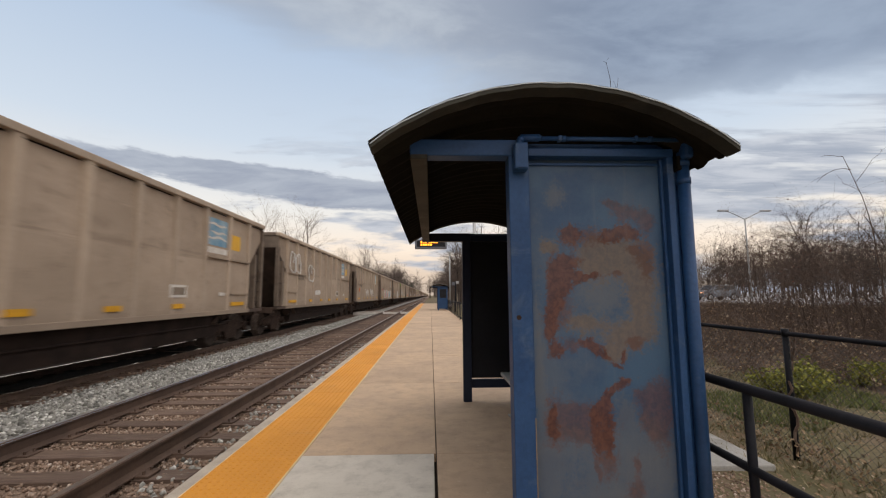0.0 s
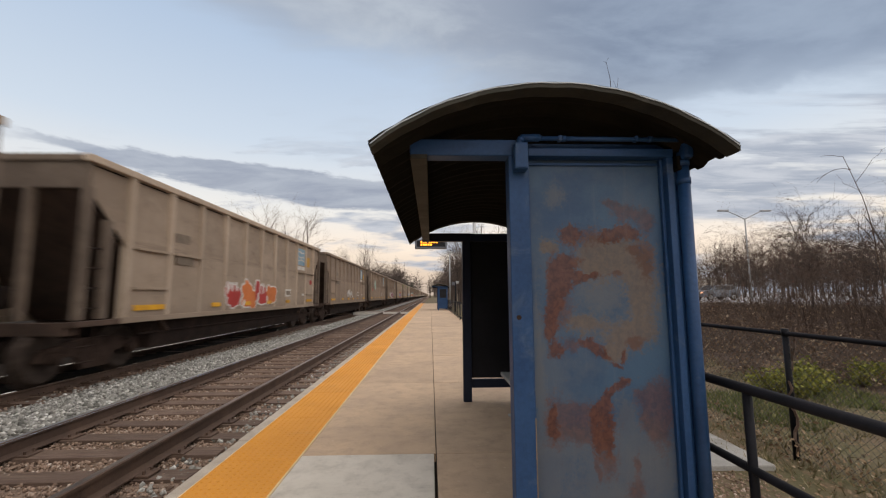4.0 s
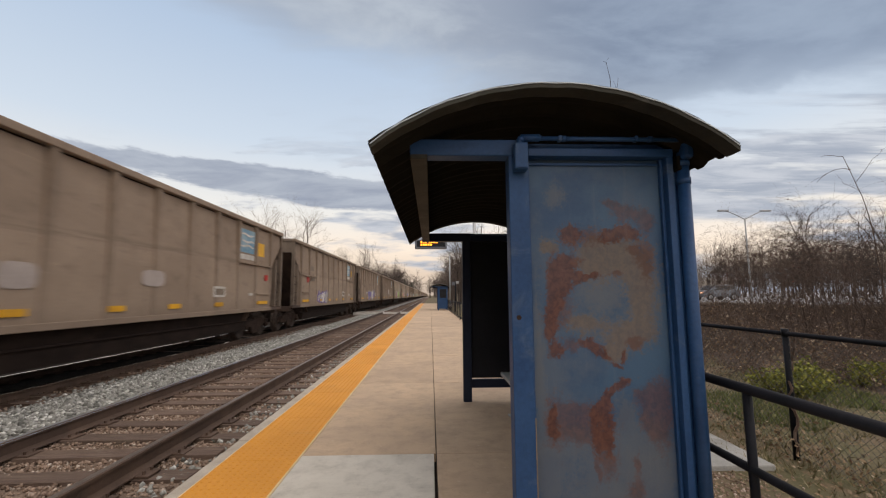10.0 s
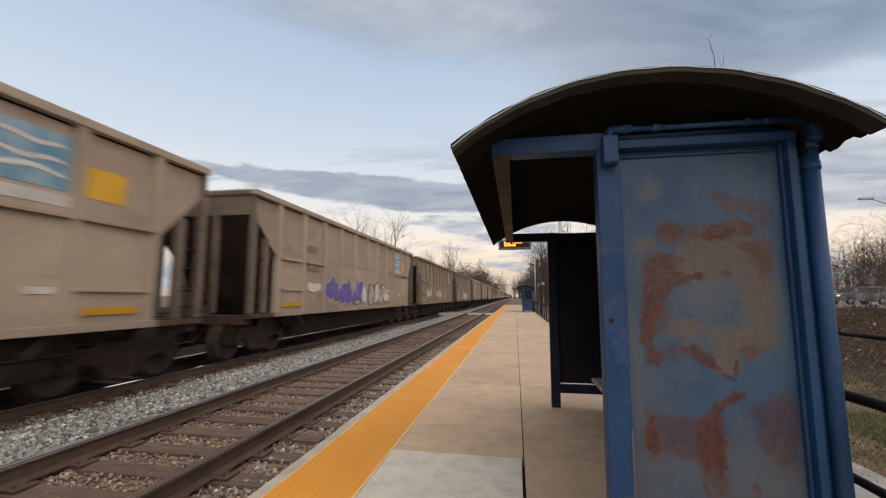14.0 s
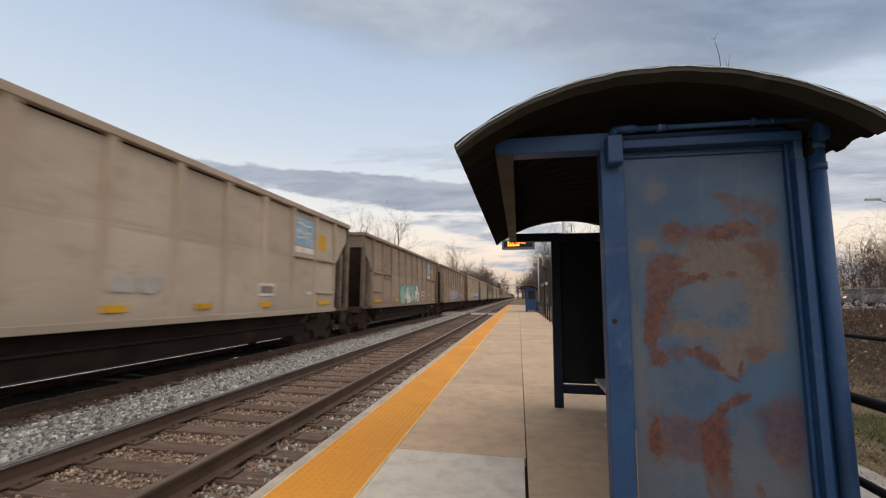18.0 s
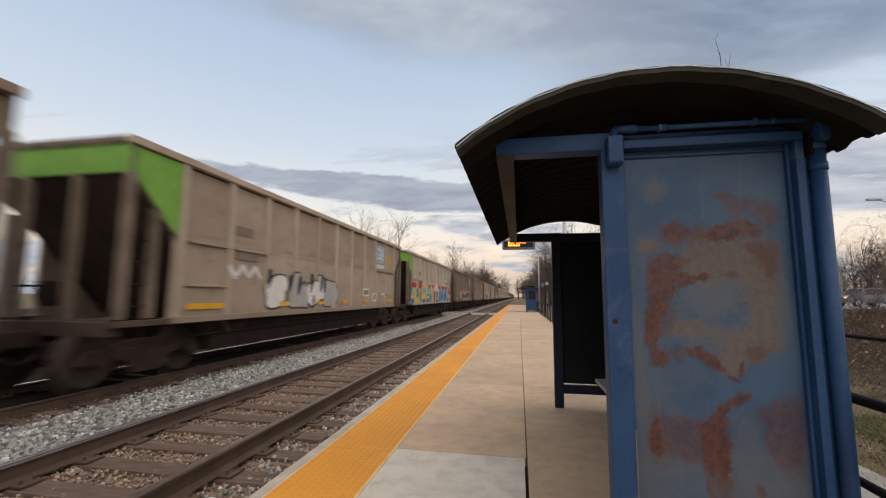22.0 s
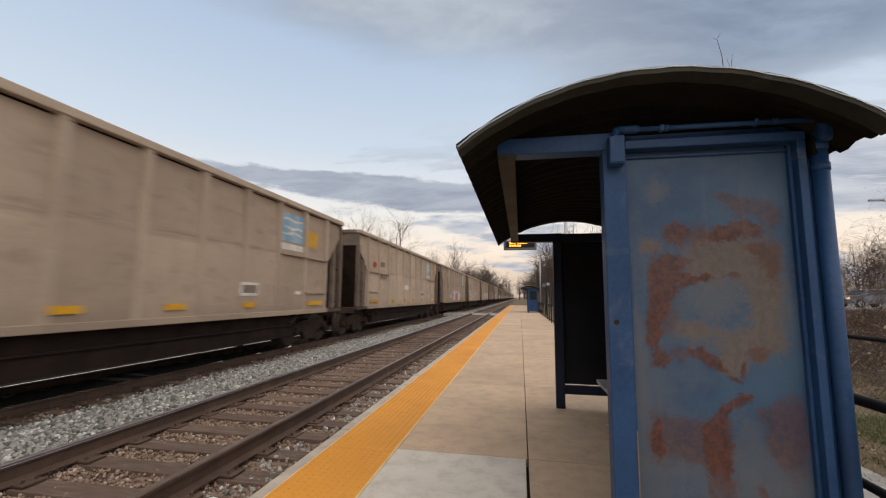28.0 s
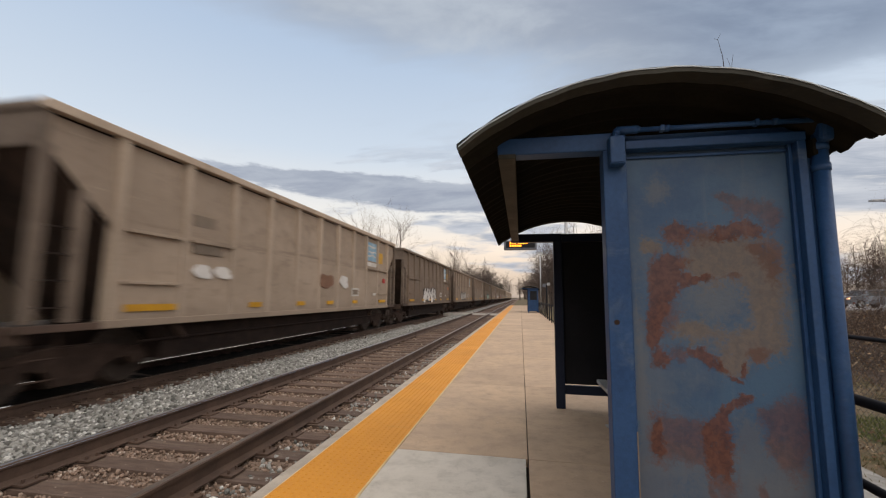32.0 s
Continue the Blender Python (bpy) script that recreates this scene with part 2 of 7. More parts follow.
PAINT_DIM = shade("faded_stencil_paint", (0.15, 0.12, 0.09), (0.22, 0.17, 0.13), 5, 0.7, 0.0, 0.1, 40)

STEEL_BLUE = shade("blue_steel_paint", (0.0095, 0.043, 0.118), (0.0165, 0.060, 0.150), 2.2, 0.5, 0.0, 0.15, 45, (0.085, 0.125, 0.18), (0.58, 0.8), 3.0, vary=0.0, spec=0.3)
# STEEL_BLUE darkened: the shade under the roof is put into the paint
STEEL_BLUE_SHADE = shade("dark_blue_steel_paint", (0.009, 0.014, 0.032), (0.014, 0.022, 0.045), 2.2, 0.5, 0.0, 0.15, 45, vary=0.0, spec=0.25)
# same sheet as ROOF_TOP, with the shade under the roof in its colour
ROOF_UNDER_SHADE = shade("roof_sheet_underside", (0.011, 0.010, 0.008), (0.016, 0.0145, 0.011), 2.5, 0.95, 0.0, 0.2, 40, (0.009, 0.008, 0.0065), (0.5, 0.8), 1.4, vary=0.0, spec=0.04)
ROOF_EDGE = shade("roof_sheet_edge", (0.027, 0.025, 0.016), (0.016, 0.015, 0.010), 3, 0.7, 0.0, 0.2, 40, (0.05, 0.046, 0.036), (0.5, 0.75), 5, vary=0.0)
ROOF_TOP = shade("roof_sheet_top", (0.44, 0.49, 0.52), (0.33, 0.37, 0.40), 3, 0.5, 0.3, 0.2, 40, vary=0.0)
# black holds the shelter's inside shade on walls; screen and board are dark themselves
DARK_SHADED_PANEL = shade("dark_wall_panel", (0.009, 0.010, 0.013), (0.015, 0.016, 0.020), 2, 0.5, 0.0, 0.1, 30, (0.02, 0.02, 0.022), (0.6, 0.85), 1.5, vary=0.0, spec=0.2)
BENCH_GREY = shade("bench_plastic", (0.46, 0.46, 0.44), (0.36, 0.36, 0.35), 4, 0.5, 0.0, 0.1, 40, vary=0.0)
PIPE_BLACK = shade("black_pipe_paint", (0.008, 0.009, 0.012), (0.013, 0.013, 0.017), 5, 0.5, 0.0, 0.15, 60, spec=0.12)
WIRE_DARK = shade("fence_wire", (0.065, 0.064, 0.057), (0.10, 0.096, 0.084), 6, 0.6, 0.2, 0, 0)



def concrete(name, a, b, dirt, pale, vary=0.06):
    """Broom-finished concrete: broad blotches, dark spatter, pits, and faint tracks along the broom's way."""
    m = bpy.data.materials.new(name)
    m.use_nodes = True
    k = Tree(m.node_tree)
    co = k.node("ShaderNodeTexCoord").outputs["Object"]
    info = k.node("ShaderNodeObjectInfo").outputs["Random"]
    broad = k.noise(co, 0.9, 4.0, 0.6)
    mid = k.noise(co, 5.0, 8.0, 0.72)
    fine = k.noise(co, 38.0, 6.0, 0.8)
    pit = k.noise(co, 130.0, 2.0, 0.6)
    broom = k.noise(k.node("ShaderNodeMapping", {0: co, 3: (1.0, 22.0, 1.0)}).outputs[0], 5.0, 3.0, 0.6)
    c = k.mix(k.ramp(broad, 0.32, 0.68), a, b)
    c = k.mix(k.math("MULTIPLY", k.ramp(mid, 0.40, 0.74), 0.55), c, dirt)
    c = k.mix(k.math("MULTIPLY", k.ramp(k.math("ADD", k.math("MULTIPLY", fine, 0.85), k.math("MULTIPLY", mid, 0.25)), 0.60, 0.76), 0.6), c, tuple(0.62 * q for q in dirt))
    c = k.mix(k.math("MULTIPLY", k.ramp(pit, 0.63, 0.74), 0.6), c, tuple(0.45 * q for q in dirt))
    c = k.mix(k.math("MULTIPLY", k.ramp(k.noise(co, 31.0, 2.0, 0.5), 0.69, 0.75), 0.5), c, pale)
    c = k.mix(k.math("MULTIPLY", k.ramp(broom, 0.45, 0.75), 0.14), c, dirt)
    c = k.mix(1.0, c, k.mix(info, (1 - vary,) * 3, (1 + vary,) * 3), "MULTIPLY")
    p = k.node("ShaderNodeBsdfPrincipled", {"Base Color": c, "Roughness": 0.88, "Specular IOR Level": 0.35})
    h = k.math("ADD", k.math("ADD", fine, pit), k.math("MULTIPLY", broom, 1.4))
    k.put(p.inputs["Normal"], k.node("ShaderNodeBump", {"Strength": 0.45, "Distance": 0.004, "Height": h}).outputs[0])
    k.t.links.new(p.outputs[0], k.node("ShaderNodeOutputMaterial").inputs[0])
    return m


CONCRETE = concrete("tan_concrete", (0.575, 0.415, 0.283), (0.470, 0.345, 0.245), (0.33, 0.245, 0.180), (0.70, 0.58, 0.46))
CONCRETE_NEW = concrete("pale_grey_concrete", (0.66, 0.61, 0.535), (0.58, 0.535, 0.465), (0.37, 0.335, 0.285), (0.78, 0.74, 0.68), 0.0)
CONCRETE_EDGE = shade("platform_edge_concrete", (0.48, 0.42, 0.35), (0.37, 0.32, 0.265), 3, 0.9, 0.0, 0.35, 80, (0.20, 0.17, 0.14), (0.55, 0.8), 2.5, vary=0.05)
SLAB_GREY = shade("old_grey_concrete", (0.36, 0.35, 0.33), (0.27, 0.265, 0.25), 3, 0.9, 0.0, 0.35, 70, (0.17, 0.155, 0.13), (0.52, 0.8), 2.5, vary=0.0)
JOINT_DARK = shade("joint_filler", (0.045, 0.038, 0.032), (0.07, 0.06, 0.05), 5, 0.95, 0.0, 0.3, 60)
TACTILE = shade("orange_yellow_tactile", (0.72, 0.298, 0.030), (0.64, 0.262, 0.028), 1.2, 0.62, 0.0, 0.1, 90, (0.52, 0.24, 0.05), (0.6, 0.85), 1.0, vary=0.05, depth=0.003)
TACTILE_RIM = shade("worn_pale_tactile_rim", (0.74, 0.56, 0.32), (0.62, 0.45, 0.24), 4, 0.7, 0.0, 0.1, 60)
RAIL_RUST = shade("rail_rust", (0.118, 0.074, 0.053), (0.082, 0.052, 0.039), 3, 0.75, 0.2, 0.3, 60, vary=0.05)
RAIL_SHINE = shade("rail_head_polished", (0.93, 0.93, 0.94), (0.88, 0.88, 0.89), 2, 0.05, 1.0, 0, 0, vary=0.0)
RAIL_DULL = shade("rail_head_dull", (0.40, 0.35, 0.32), (0.28, 0.235, 0.21), 3, 0.34, 0.9, 0.1, 60, vary=0.0)
TIE_WOOD = shade("tie_creosote_wood", (0.165, 0.112, 0.086), (0.112, 0.074, 0.057), 3.5, 0.92, 0.0, 0.5, 40, (0.21, 0.165, 0.13), (0.52, 0.8), 2.0, (1, 6, 6), 0.22)
BALLAST_BED = shade("ballast_bed", (0.31, 0.225, 0.170), (0.20, 0.142, 0.106), 14, 0.95, 0.0, 0.9, 55, (0.10, 0.066, 0.048), (0.45, 0.7), 0.8, vary=0.0, depth=0.03)
MUD = shade("dry_track_mud", (0.165, 0.102, 0.075), (0.105, 0.064, 0.047), 3.0, 0.95, 0.0, 0.6, 50, (0.10, 0.062, 0.046), (0.52, 0.72), 1.6, vary=0.0, depth=0.02)
LITTER = shade("brown_leaf_bank", (0.095, 0.056, 0.038), (0.055, 0.036, 0.027), 2.2, 0.95, 0.0, 0.8, 35, (0.16, 0.105, 0.065), (0.5, 0.7), 0.7, vary=0.0, depth=0.04)
BALLAST_GREY_BED = shade("ballast_grey_bed", (0.27, 0.26, 0.245), (0.16, 0.15, 0.14), 14, 0.95, 0.0, 0.9, 55, vary=0.0, depth=0.03)


def stones(name, a, b, c):
    """Loose stones: each island takes a tone of its own."""
    m = bpy.data.materials.new(name)
    m.use_nodes = True
    k = Tree(m.node_tree)
    rnd = k.node("ShaderNodeNewGeometry").outputs["Random Per Island"]
    co = k.node("ShaderNodeTexCoord").outputs["Object"]
    t = k.mix(k.ramp(rnd, 0.0, 0.6), a, b)
    t = k.mix(k.ramp(rnd, 0.82, 0.95), t, c)
    t = k.mix(k.ramp(k.noise(co, 45, 3.0), 0.35, 0.7), t, k.mix(0.35, t, (0.08, 0.06, 0.05)))
    p = k.node("ShaderNodeBsdfPrincipled", {"Base Color": t, "Roughness": 0.9})
    k.t.links.new(p.outputs[0], k.node("ShaderNodeOutputMaterial").inputs[0])
    return m


STONE_GREY = stones("ballast_grey_stone", (0.115, 0.118, 0.108), (0.37, 0.372, 0.345), (0.68, 0.68, 0.65))
STONE_BROWN = stones("ballast_brown_stone", (0.168, 0.110, 0.080), (0.320, 0.224, 0.167), (0.53, 0.44, 0.37))
BARK = shade("bare_bark", (0.055, 0.040, 0.033), (0.036, 0.028, 0.025), 6, 0.9, 0.0, 0, 30)
BARK_PALE = shade("pale_far_bark", (0.120, 0.090, 0.075), (0.085, 0.065, 0.056), 6, 0.9, 0.0, 0, 0)
VINE = shade("dry_vine", (0.130, 0.086, 0.064), (0.075, 0.050, 0.039), 4, 0.9, 0.0, 0, 0)
LEAF_DRY = stones("dry_leaf", (0.17, 0.095, 0.055), (0.32, 0.22, 0.13), (0.48, 0.37, 0.26))
LEAF_RED = stones("red_brown_leaf", (0.12, 0.035, 0.028), (0.18, 0.06, 0.04), (0.22, 0.10, 0.06))
LEAF_GREEN = stones("yellow_green_leaf", (0.115, 0.135, 0.022), (0.23, 0.235, 0.034), (0.34, 0.31, 0.05))
GRASS = stones("grass_blade", (0.12, 0.115, 0.045), (0.23, 0.195, 0.10), (0.40, 0.33, 0.21))
GRASS_GREEN = stones("green_grass_blade", (0.085, 0.115, 0.032), (0.145, 0.170, 0.050), (0.28, 0.25, 0.12))
EVERGREEN = stones("dark_evergreen", (0.05, 0.05, 0.042), (0.085, 0.078, 0.062), (0.11, 0.10, 0.08))
GROUND = shade("leaf_strewn_ground", (0.150, 0.108, 0.068), (0.098, 0.092, 0.042), 0.9, 0.95, 0.0, 0.7, 30, (0.20, 0.13, 0.08), (0.5, 0.72), 2.5, vary=0.0, depth=0.03)
ASPHALT_PALE = shade("old_asphalt", (0.42, 0.42, 0.43), (0.35, 0.35, 0.36), 0.4, 0.9, 0.0, 0.2, 20, vary=0.0)
LAMP_GREY = shade("galvanised_pole", (0.40, 0.41, 0.42), (0.32, 0.33, 0.34), 4, 0.5, 0.4, 0.1, 40)
SIGN_CASE = shade("sign_case", (0.09, 0.10, 0.12), (0.12, 0.13, 0.15), 3, 0.5, 0.2, 0.1, 40)
LED = glow("led_amber", (1.0, 0.30, 0.03), 3.0)
SUV_PAINT = shade("suv_grey_paint", (0.15, 0.165, 0.19), (0.13, 0.145, 0.17), 2, 0.3, 0.3, 0, 0)
GLASS_DARK = shade("tinted_glass", (0.03, 0.035, 0.04), (0.05, 0.055, 0.06), 2, 0.08, 0.0, 0, 0, spec=0.6)
TYRE = shade("tyre_rubber", (0.015, 0.015, 0.016), (0.022, 0.022, 0.022), 5, 0.85, 0.0, 0, 0)
HEADLAMP = glow("headlamp_glow", (1.0, 0.50, 0.28), 2.2)


def rusted_panel():
    """Blue steel with faded tan repairs and rust that has broken through, each with a shape of its own."""
    m = bpy.data.materials.new("rusted_blue_panel")
    m.use_nodes = True
    k = Tree(m.node_tree)
    co = k.node("ShaderNodeTexCoord").outputs["Object"]
    nz = k.node("ShaderNodeTexNoise", {"Vector": co, "Scale": 4.2, "Detail": 8.0, "Roughness": 0.66})
    nf = k.noise(co, 26, 6.0, 0.7, 0.4)
    off = k.node("ShaderNodeVectorMath", {0: nz.outputs["Color"], 1: (0.5, 0.5, 0.5)}, op="SUBTRACT").outputs[0]
    off = k.node("ShaderNodeVectorMath", {0: off, "Scale": 0.11}, op="SCALE").outputs[0]
    nq = k.node("ShaderNodeTexNoise", {"Vector": co, "Scale": 17.0, "Detail": 6.0, "Roughness": 0.7})
    fray = k.node("ShaderNodeVectorMath", {0: nq.outputs["Color"], 1: (0.5, 0.5, 0.5)}, op="SUBTRACT").outputs[0]
    fray = k.node("ShaderNodeVectorMath", {0: fray, 1: (0.06, 0.0, 0.10)}, op="MULTIPLY").outputs[0]
    off = k.node("ShaderNodeVectorMath", {0: off, 1: fray}, op="ADD").outputs[0]
    v = k.node("ShaderNodeVectorMath", {0: co, 1: off}, op="ADD").outputs[0]
    x, _, z = k.node("ShaderNodeSeparateXYZ", {0: v}).outputs

    def blots(rows):
        total = None
        for cx, cz, rx, rz, lean in rows:
            dx = k.math("SUBTRACT", k.math("SUBTRACT", x, cx), k.math("MULTIPLY", k.math("SUBTRACT", z, cz), lean))
            dz = k.math("SUBTRACT", z, cz)
            d = k.math("ADD", k.math("POWER", k.math("ABSOLUTE", k.math("DIVIDE", dx, rx)), 2.0), k.math("POWER", k.math("ABSOLUTE", k.math("DIVIDE", dz, rz)), 2.0))
            f = k.math("POWER", 2.718, k.math("MULTIPLY", d, -0.80))
            total = f if total is None else k.math("ADD", total, f)
        return k.math("MULTIPLY", k.math("SUBTRACT", k.math("MINIMUM", total, 1.0), 0.36), 2.0)

    # x along the panel, z above the platform
    tan = blots([(1.058, 1.588, 0.171, 0.120, 0), (0.899, 1.588, 0.077, 0.098, 0), (1.172, 1.369, 0.082, 0.156, 0), (1.091, 1.170, 0.129, 0.068, 0),
                 (0.820, 1.227, 0.107, 0.052, 0), (0.983, 1.066, 0.059, 0.052, 0), (0.654, 1.635, 0.049, 0.038, 0)])
    grey = blots([(0.95, 0.42, 0.34, 0.22, 0), (0.62, 0.60, 0.06, 0.22, 0), (0.690, 1.939, 0.055, 0.075, 0), (1.034, 0.713, 0.050, 0.120, 0), (0.733, 0.617, 0.085, 0.060, 0), (1.183, 0.553, 0.070, 0.140, 0), (0.585, 0.95, 0.030, 0.45, 0), (0.95, 1.38, 0.13, 0.10, 0)])
    rust = blots([(0.778, 1.724, 0.069, 0.050, 0), (0.739, 1.535, 0.082, 0.089, 0.2), (0.686, 1.386, 0.057, 0.112, 0.25), (0.652, 1.219, 0.037, 0.089, 0.1), (0.675, 1.084, 0.037, 0.039, 0),
                  (0.878, 1.485, 0.087, 0.019, 0), (0.984, 1.699, 0.058, 0.039, 0), (1.113, 1.724, 0.078, 0.034, 0), (0.861, 1.118, 0.069, 0.034, -1.1), (0.930, 1.057, 0.043, 0.026, -1.1),
                  (1.004, 1.000, 0.029, 0.015, -1.1), (1.038, 1.056, 0.013, 0.041, 0), (0.648, 0.755, 0.028, 0.070, 0), (0.660, 0.652, 0.026, 0.044, 0), (0.897, 0.764, 0.047, 0.055, 0.3),
                  (0.945, 0.628, 0.029, 0.109, 0), (1.036, 0.911, 0.034, 0.025, 0.6), (0.878, 0.609, 0.031, 0.089, 0), (0.960, 0.850, 0.028, 0.060, 0.6)])
    faint = blots([(1.009, 1.878, 0.050, 0.025, -1.1), (1.102, 1.820, 0.078, 0.056, 0), (1.214, 1.795, 0.039, 0.061, 0), (1.036, 1.490, 0.038, 0.022, 0), (1.110, 1.128, 0.065, 0.031, 0),
                   (1.156, 1.635, 0.066, 0.027, 0), (0.769, 0.745, 0.073, 0.045, 0), (1.139, 0.828, 0.058, 0.045, 0), (1.178, 0.711, 0.069, 0.060, 0), (0.870, 0.445, 0.013, 0.053, 0),
                   (1.075, 0.363, 0.046, 0.053, 0), (1.088, 0.484, 0.016, 0.044, 0), (0.753, 1.107, 0.048, 0.026, 0), (0.856, 0.672, 0.094, 0.055, 0), (1.220, 0.841, 0.050, 0.080, 0), (1.20, 1.56, 0.05, 0.12, 0), (0.88, 1.70, 0.09, 0.05, 0), (0.66, 0.72, 0.06, 0.13, 0), (0.80, 0.70, 0.10, 0.09, 0), (1.22, 0.72, 0.06, 0.16, 0), (0.93, 0.52, 0.05, 0.10, 0), (0.70, 1.30, 0.07, 0.12, 0.2)])
    ng = k.noise(co, 70, 4.0, 0.7)
    speck = k.math("ADD", k.math("MULTIPLY", k.math("SUBTRACT", nf, 0.5), 2.6), k.math("MULTIPLY", k.math("SUBTRACT", ng, 0.5), 2.2))
    blue = k.mix(k.ramp(k.noise(co, 3.0, 5.0, 0.6), 0.35, 0.65), (0.021, 0.061, 0.128), (0.042, 0.092, 0.156))
    dull = k.mix(k.ramp(k.noise(co, 2.1, 6.0, 0.65), 0.42, 0.66), blue, (0.066, 0.096, 0.138))
    tone = k.mix(k.ramp(nf, 0.35, 0.65), (0.148, 0.112, 0.088), (0.104, 0.090, 0.081))
    c = k.mix(k.math("MULTIPLY", k.ramp(k.math("ADD", grey, speck), -0.5, 1.2), 0.55), dull, (0.105, 0.110, 0.118))
    c = k.mix(k.math("MULTIPLY", k.ramp(k.math("ADD", tan, speck), -0.35, 0.85), 0.88), c, tone)
    red = k.mix(k.ramp(nf, 0.35, 0.65), (0.060, 0.020, 0.014), (0.112, 0.042, 0.027))
    c = k.mix(k.math("MULTIPLY", k.ramp(k.math("ADD", faint, speck), -0.35, 1.1), 0.58), c, red)
    c = k.mix(k.math("MULTIPLY", k.ramp(k.math("ADD", rust, k.math("MULTIPLY", speck, 0.8)), -0.15, 0.75), 0.86), c, red)
    streak = k.noise(k.node("ShaderNodeMapping", {0: co, 3: (22, 1, 1.4)}).outputs[0], 1.0, 4.0, 0.6)
    c = k.mix(k.math("MULTIPLY", k.ramp(streak, 0.55, 0.8), 0.14), c, (0.20, 0.185, 0.175))
    b = k.node("ShaderNodeBsdfPrincipled", {"Base Color": c, "Roughness": k.math("ADD", 0.45, k.math("MULTIPLY", k.ramp(tan, 0.1, 0.7), 0.3)), "Specular IOR Level": 0.35})
    k.put(b.inputs["Normal"], k.node("ShaderNodeBump", {"Strength": 0.35, "Distance": 0.004, "Height": k.math("ADD", nf, k.math("MULTIPLY", k.ramp(rust, -0.2, 0.6), 0.5))}).outputs[0])
    k.t.links.new(b.outputs[0], k.node("ShaderNodeOutputMaterial").inputs[0])
    return m


RUST_PANEL = rusted_panel()

# ---------------------------------------------------------------- builders


def mesh_of(bm, name, material):
    me = bpy.data.meshes.new(name)
    bm.to_mesh(me)
    bm.free()
    for mat in material if isinstance(material, (list, tuple)) else [material]:
        me.materials.append(mat)
    return me


def part(name, bm, material, parent=None, label=""):
    """One mesh object under a thing or a part (or a thing of its own, with no parent)."""
    ob = new(name, bm if isinstance(bm, bpy.types.Mesh) else mesh_of(bm, name, material))
    if parent:
        ob.parent = parent
    if label:
        tagged(ob, label)
    return ob


def again(ob, parent, x=0.0, y=0.0, z=0.0, rz=0.0, name=""):
    """Another object on the same mesh."""
    o = new(name or ob.name.split(".")[0], ob.data)
    o.parent = parent
    o.matrix_basis = pose(x, y, z, 0, 0, rz)
    return o


def thing(name, label, category, at=(0, 0, 0), group="", kind=""):
    ob = new(name)
    ob.empty_display_size = 0.2
    ob.matrix_basis = pose(*at)
    return tagged(ob, label, category, group, kind)


def box(bm, x0, x1, y0, y1, z0, z1, bevel=0.0, mat=0):
    r = bmesh.ops.create_cube(bm, size=1.0)
    vs = r["verts"]
    for v in vs:
        v.co = Vector((x0 + (v.co.x + 0.5) * (x1 - x0), y0 + (v.co.y + 0.5) * (y1 - y0), z0 + (v.co.z + 0.5) * (z1 - z0)))
    if bevel:
        es = list({e for v in vs for e in v.link_edges})
        vs = bmesh.ops.bevel(bm, geom=es, offset=bevel, segments=2, affect="EDGES", profile=0.6)["verts"]
    if mat:
        for f in {f for v in vs for f in v.link_faces}:
            f.material_index = mat
    return bm


def boxed(*a, **k):
    return box(bmesh.new(), *a, **k)


def rod(bm, a, b, r, n=12, r2=None, cap=True):
    """A round bar from a to b."""
    a, b = Vector(a), Vector(b)
    d = (b - a).normalized()
    s = d.orthogonal().normalized()
    t = d.cross(s)
    r2 = r if r2 is None else r2
    rings = []
    for p, q in ((a, r), (b, r2)):
        rings.append([bm.verts.new(p + q * (math.cos(6.2832 * i / n) * s + math.sin(6.2832 * i / n) * t)) for i in range(n)])
    for i in range(n):
        f = bm.faces.new((rings[0][i], rings[0][(i + 1) % n], rings[1][(i + 1) % n], rings[1][i]))
        f.smooth = n > 6
    if cap:
        bm.faces.new(rings[0][::-1])
        bm.faces.new(rings[1])
    return bm


def rodded(a, b, r, n=12):
    return rod(bmesh.new(), a, b, r, n)


def prism(bm, pts, axis, lo, hi, mat=0):
    """A flat outline, pushed along an axis. Points are the two other coordinates, in the order x, y, z."""
    i = "xyz".index(axis)

    def at(p, d):
        c = list(p)
        c.insert(i, d)
        return bm.verts.new(c)

    a, b = [at(p, lo) for p in pts], [at(p, hi) for p in pts]
    n = len(pts)
    fs = [bm.faces.new((a[j], a[(j + 1) % n], b[(j + 1) % n], b[j])) for j in range(n)]
    fs += [bm.faces.new(a[::-1]), bm.faces.new(b)]
    for f in fs:
        f.material_index = mat
    bmesh.ops.recalc_face_normals(bm, faces=fs)
    return bm


def raw(name, verts, faces, material, smooth=False):
    """A mesh from arrays: verts (n, 3), faces (m, 3 or 4)."""
    verts, faces = np.asarray(verts, np.float32), np.asarray(faces, np.int32)
    me = bpy.data.meshes.new(name)
    me.vertices.add(len(verts))
    me.vertices.foreach_set("co", verts.ravel())
    me.loops.add(faces.size)
    me.loops.foreach_set("vertex_index", faces.ravel())
    me.polygons.add(len(faces))
    me.polygons.foreach_set("loop_start", np.arange(0, faces.size, faces.shape[1], dtype=np.int32))
    if smooth:
        me.polygons.foreach_set("use_smooth", np.ones(len(faces), bool))
    me.materials.append(material)
    me.update(calc_edges=True)
    me.validate()
    return me


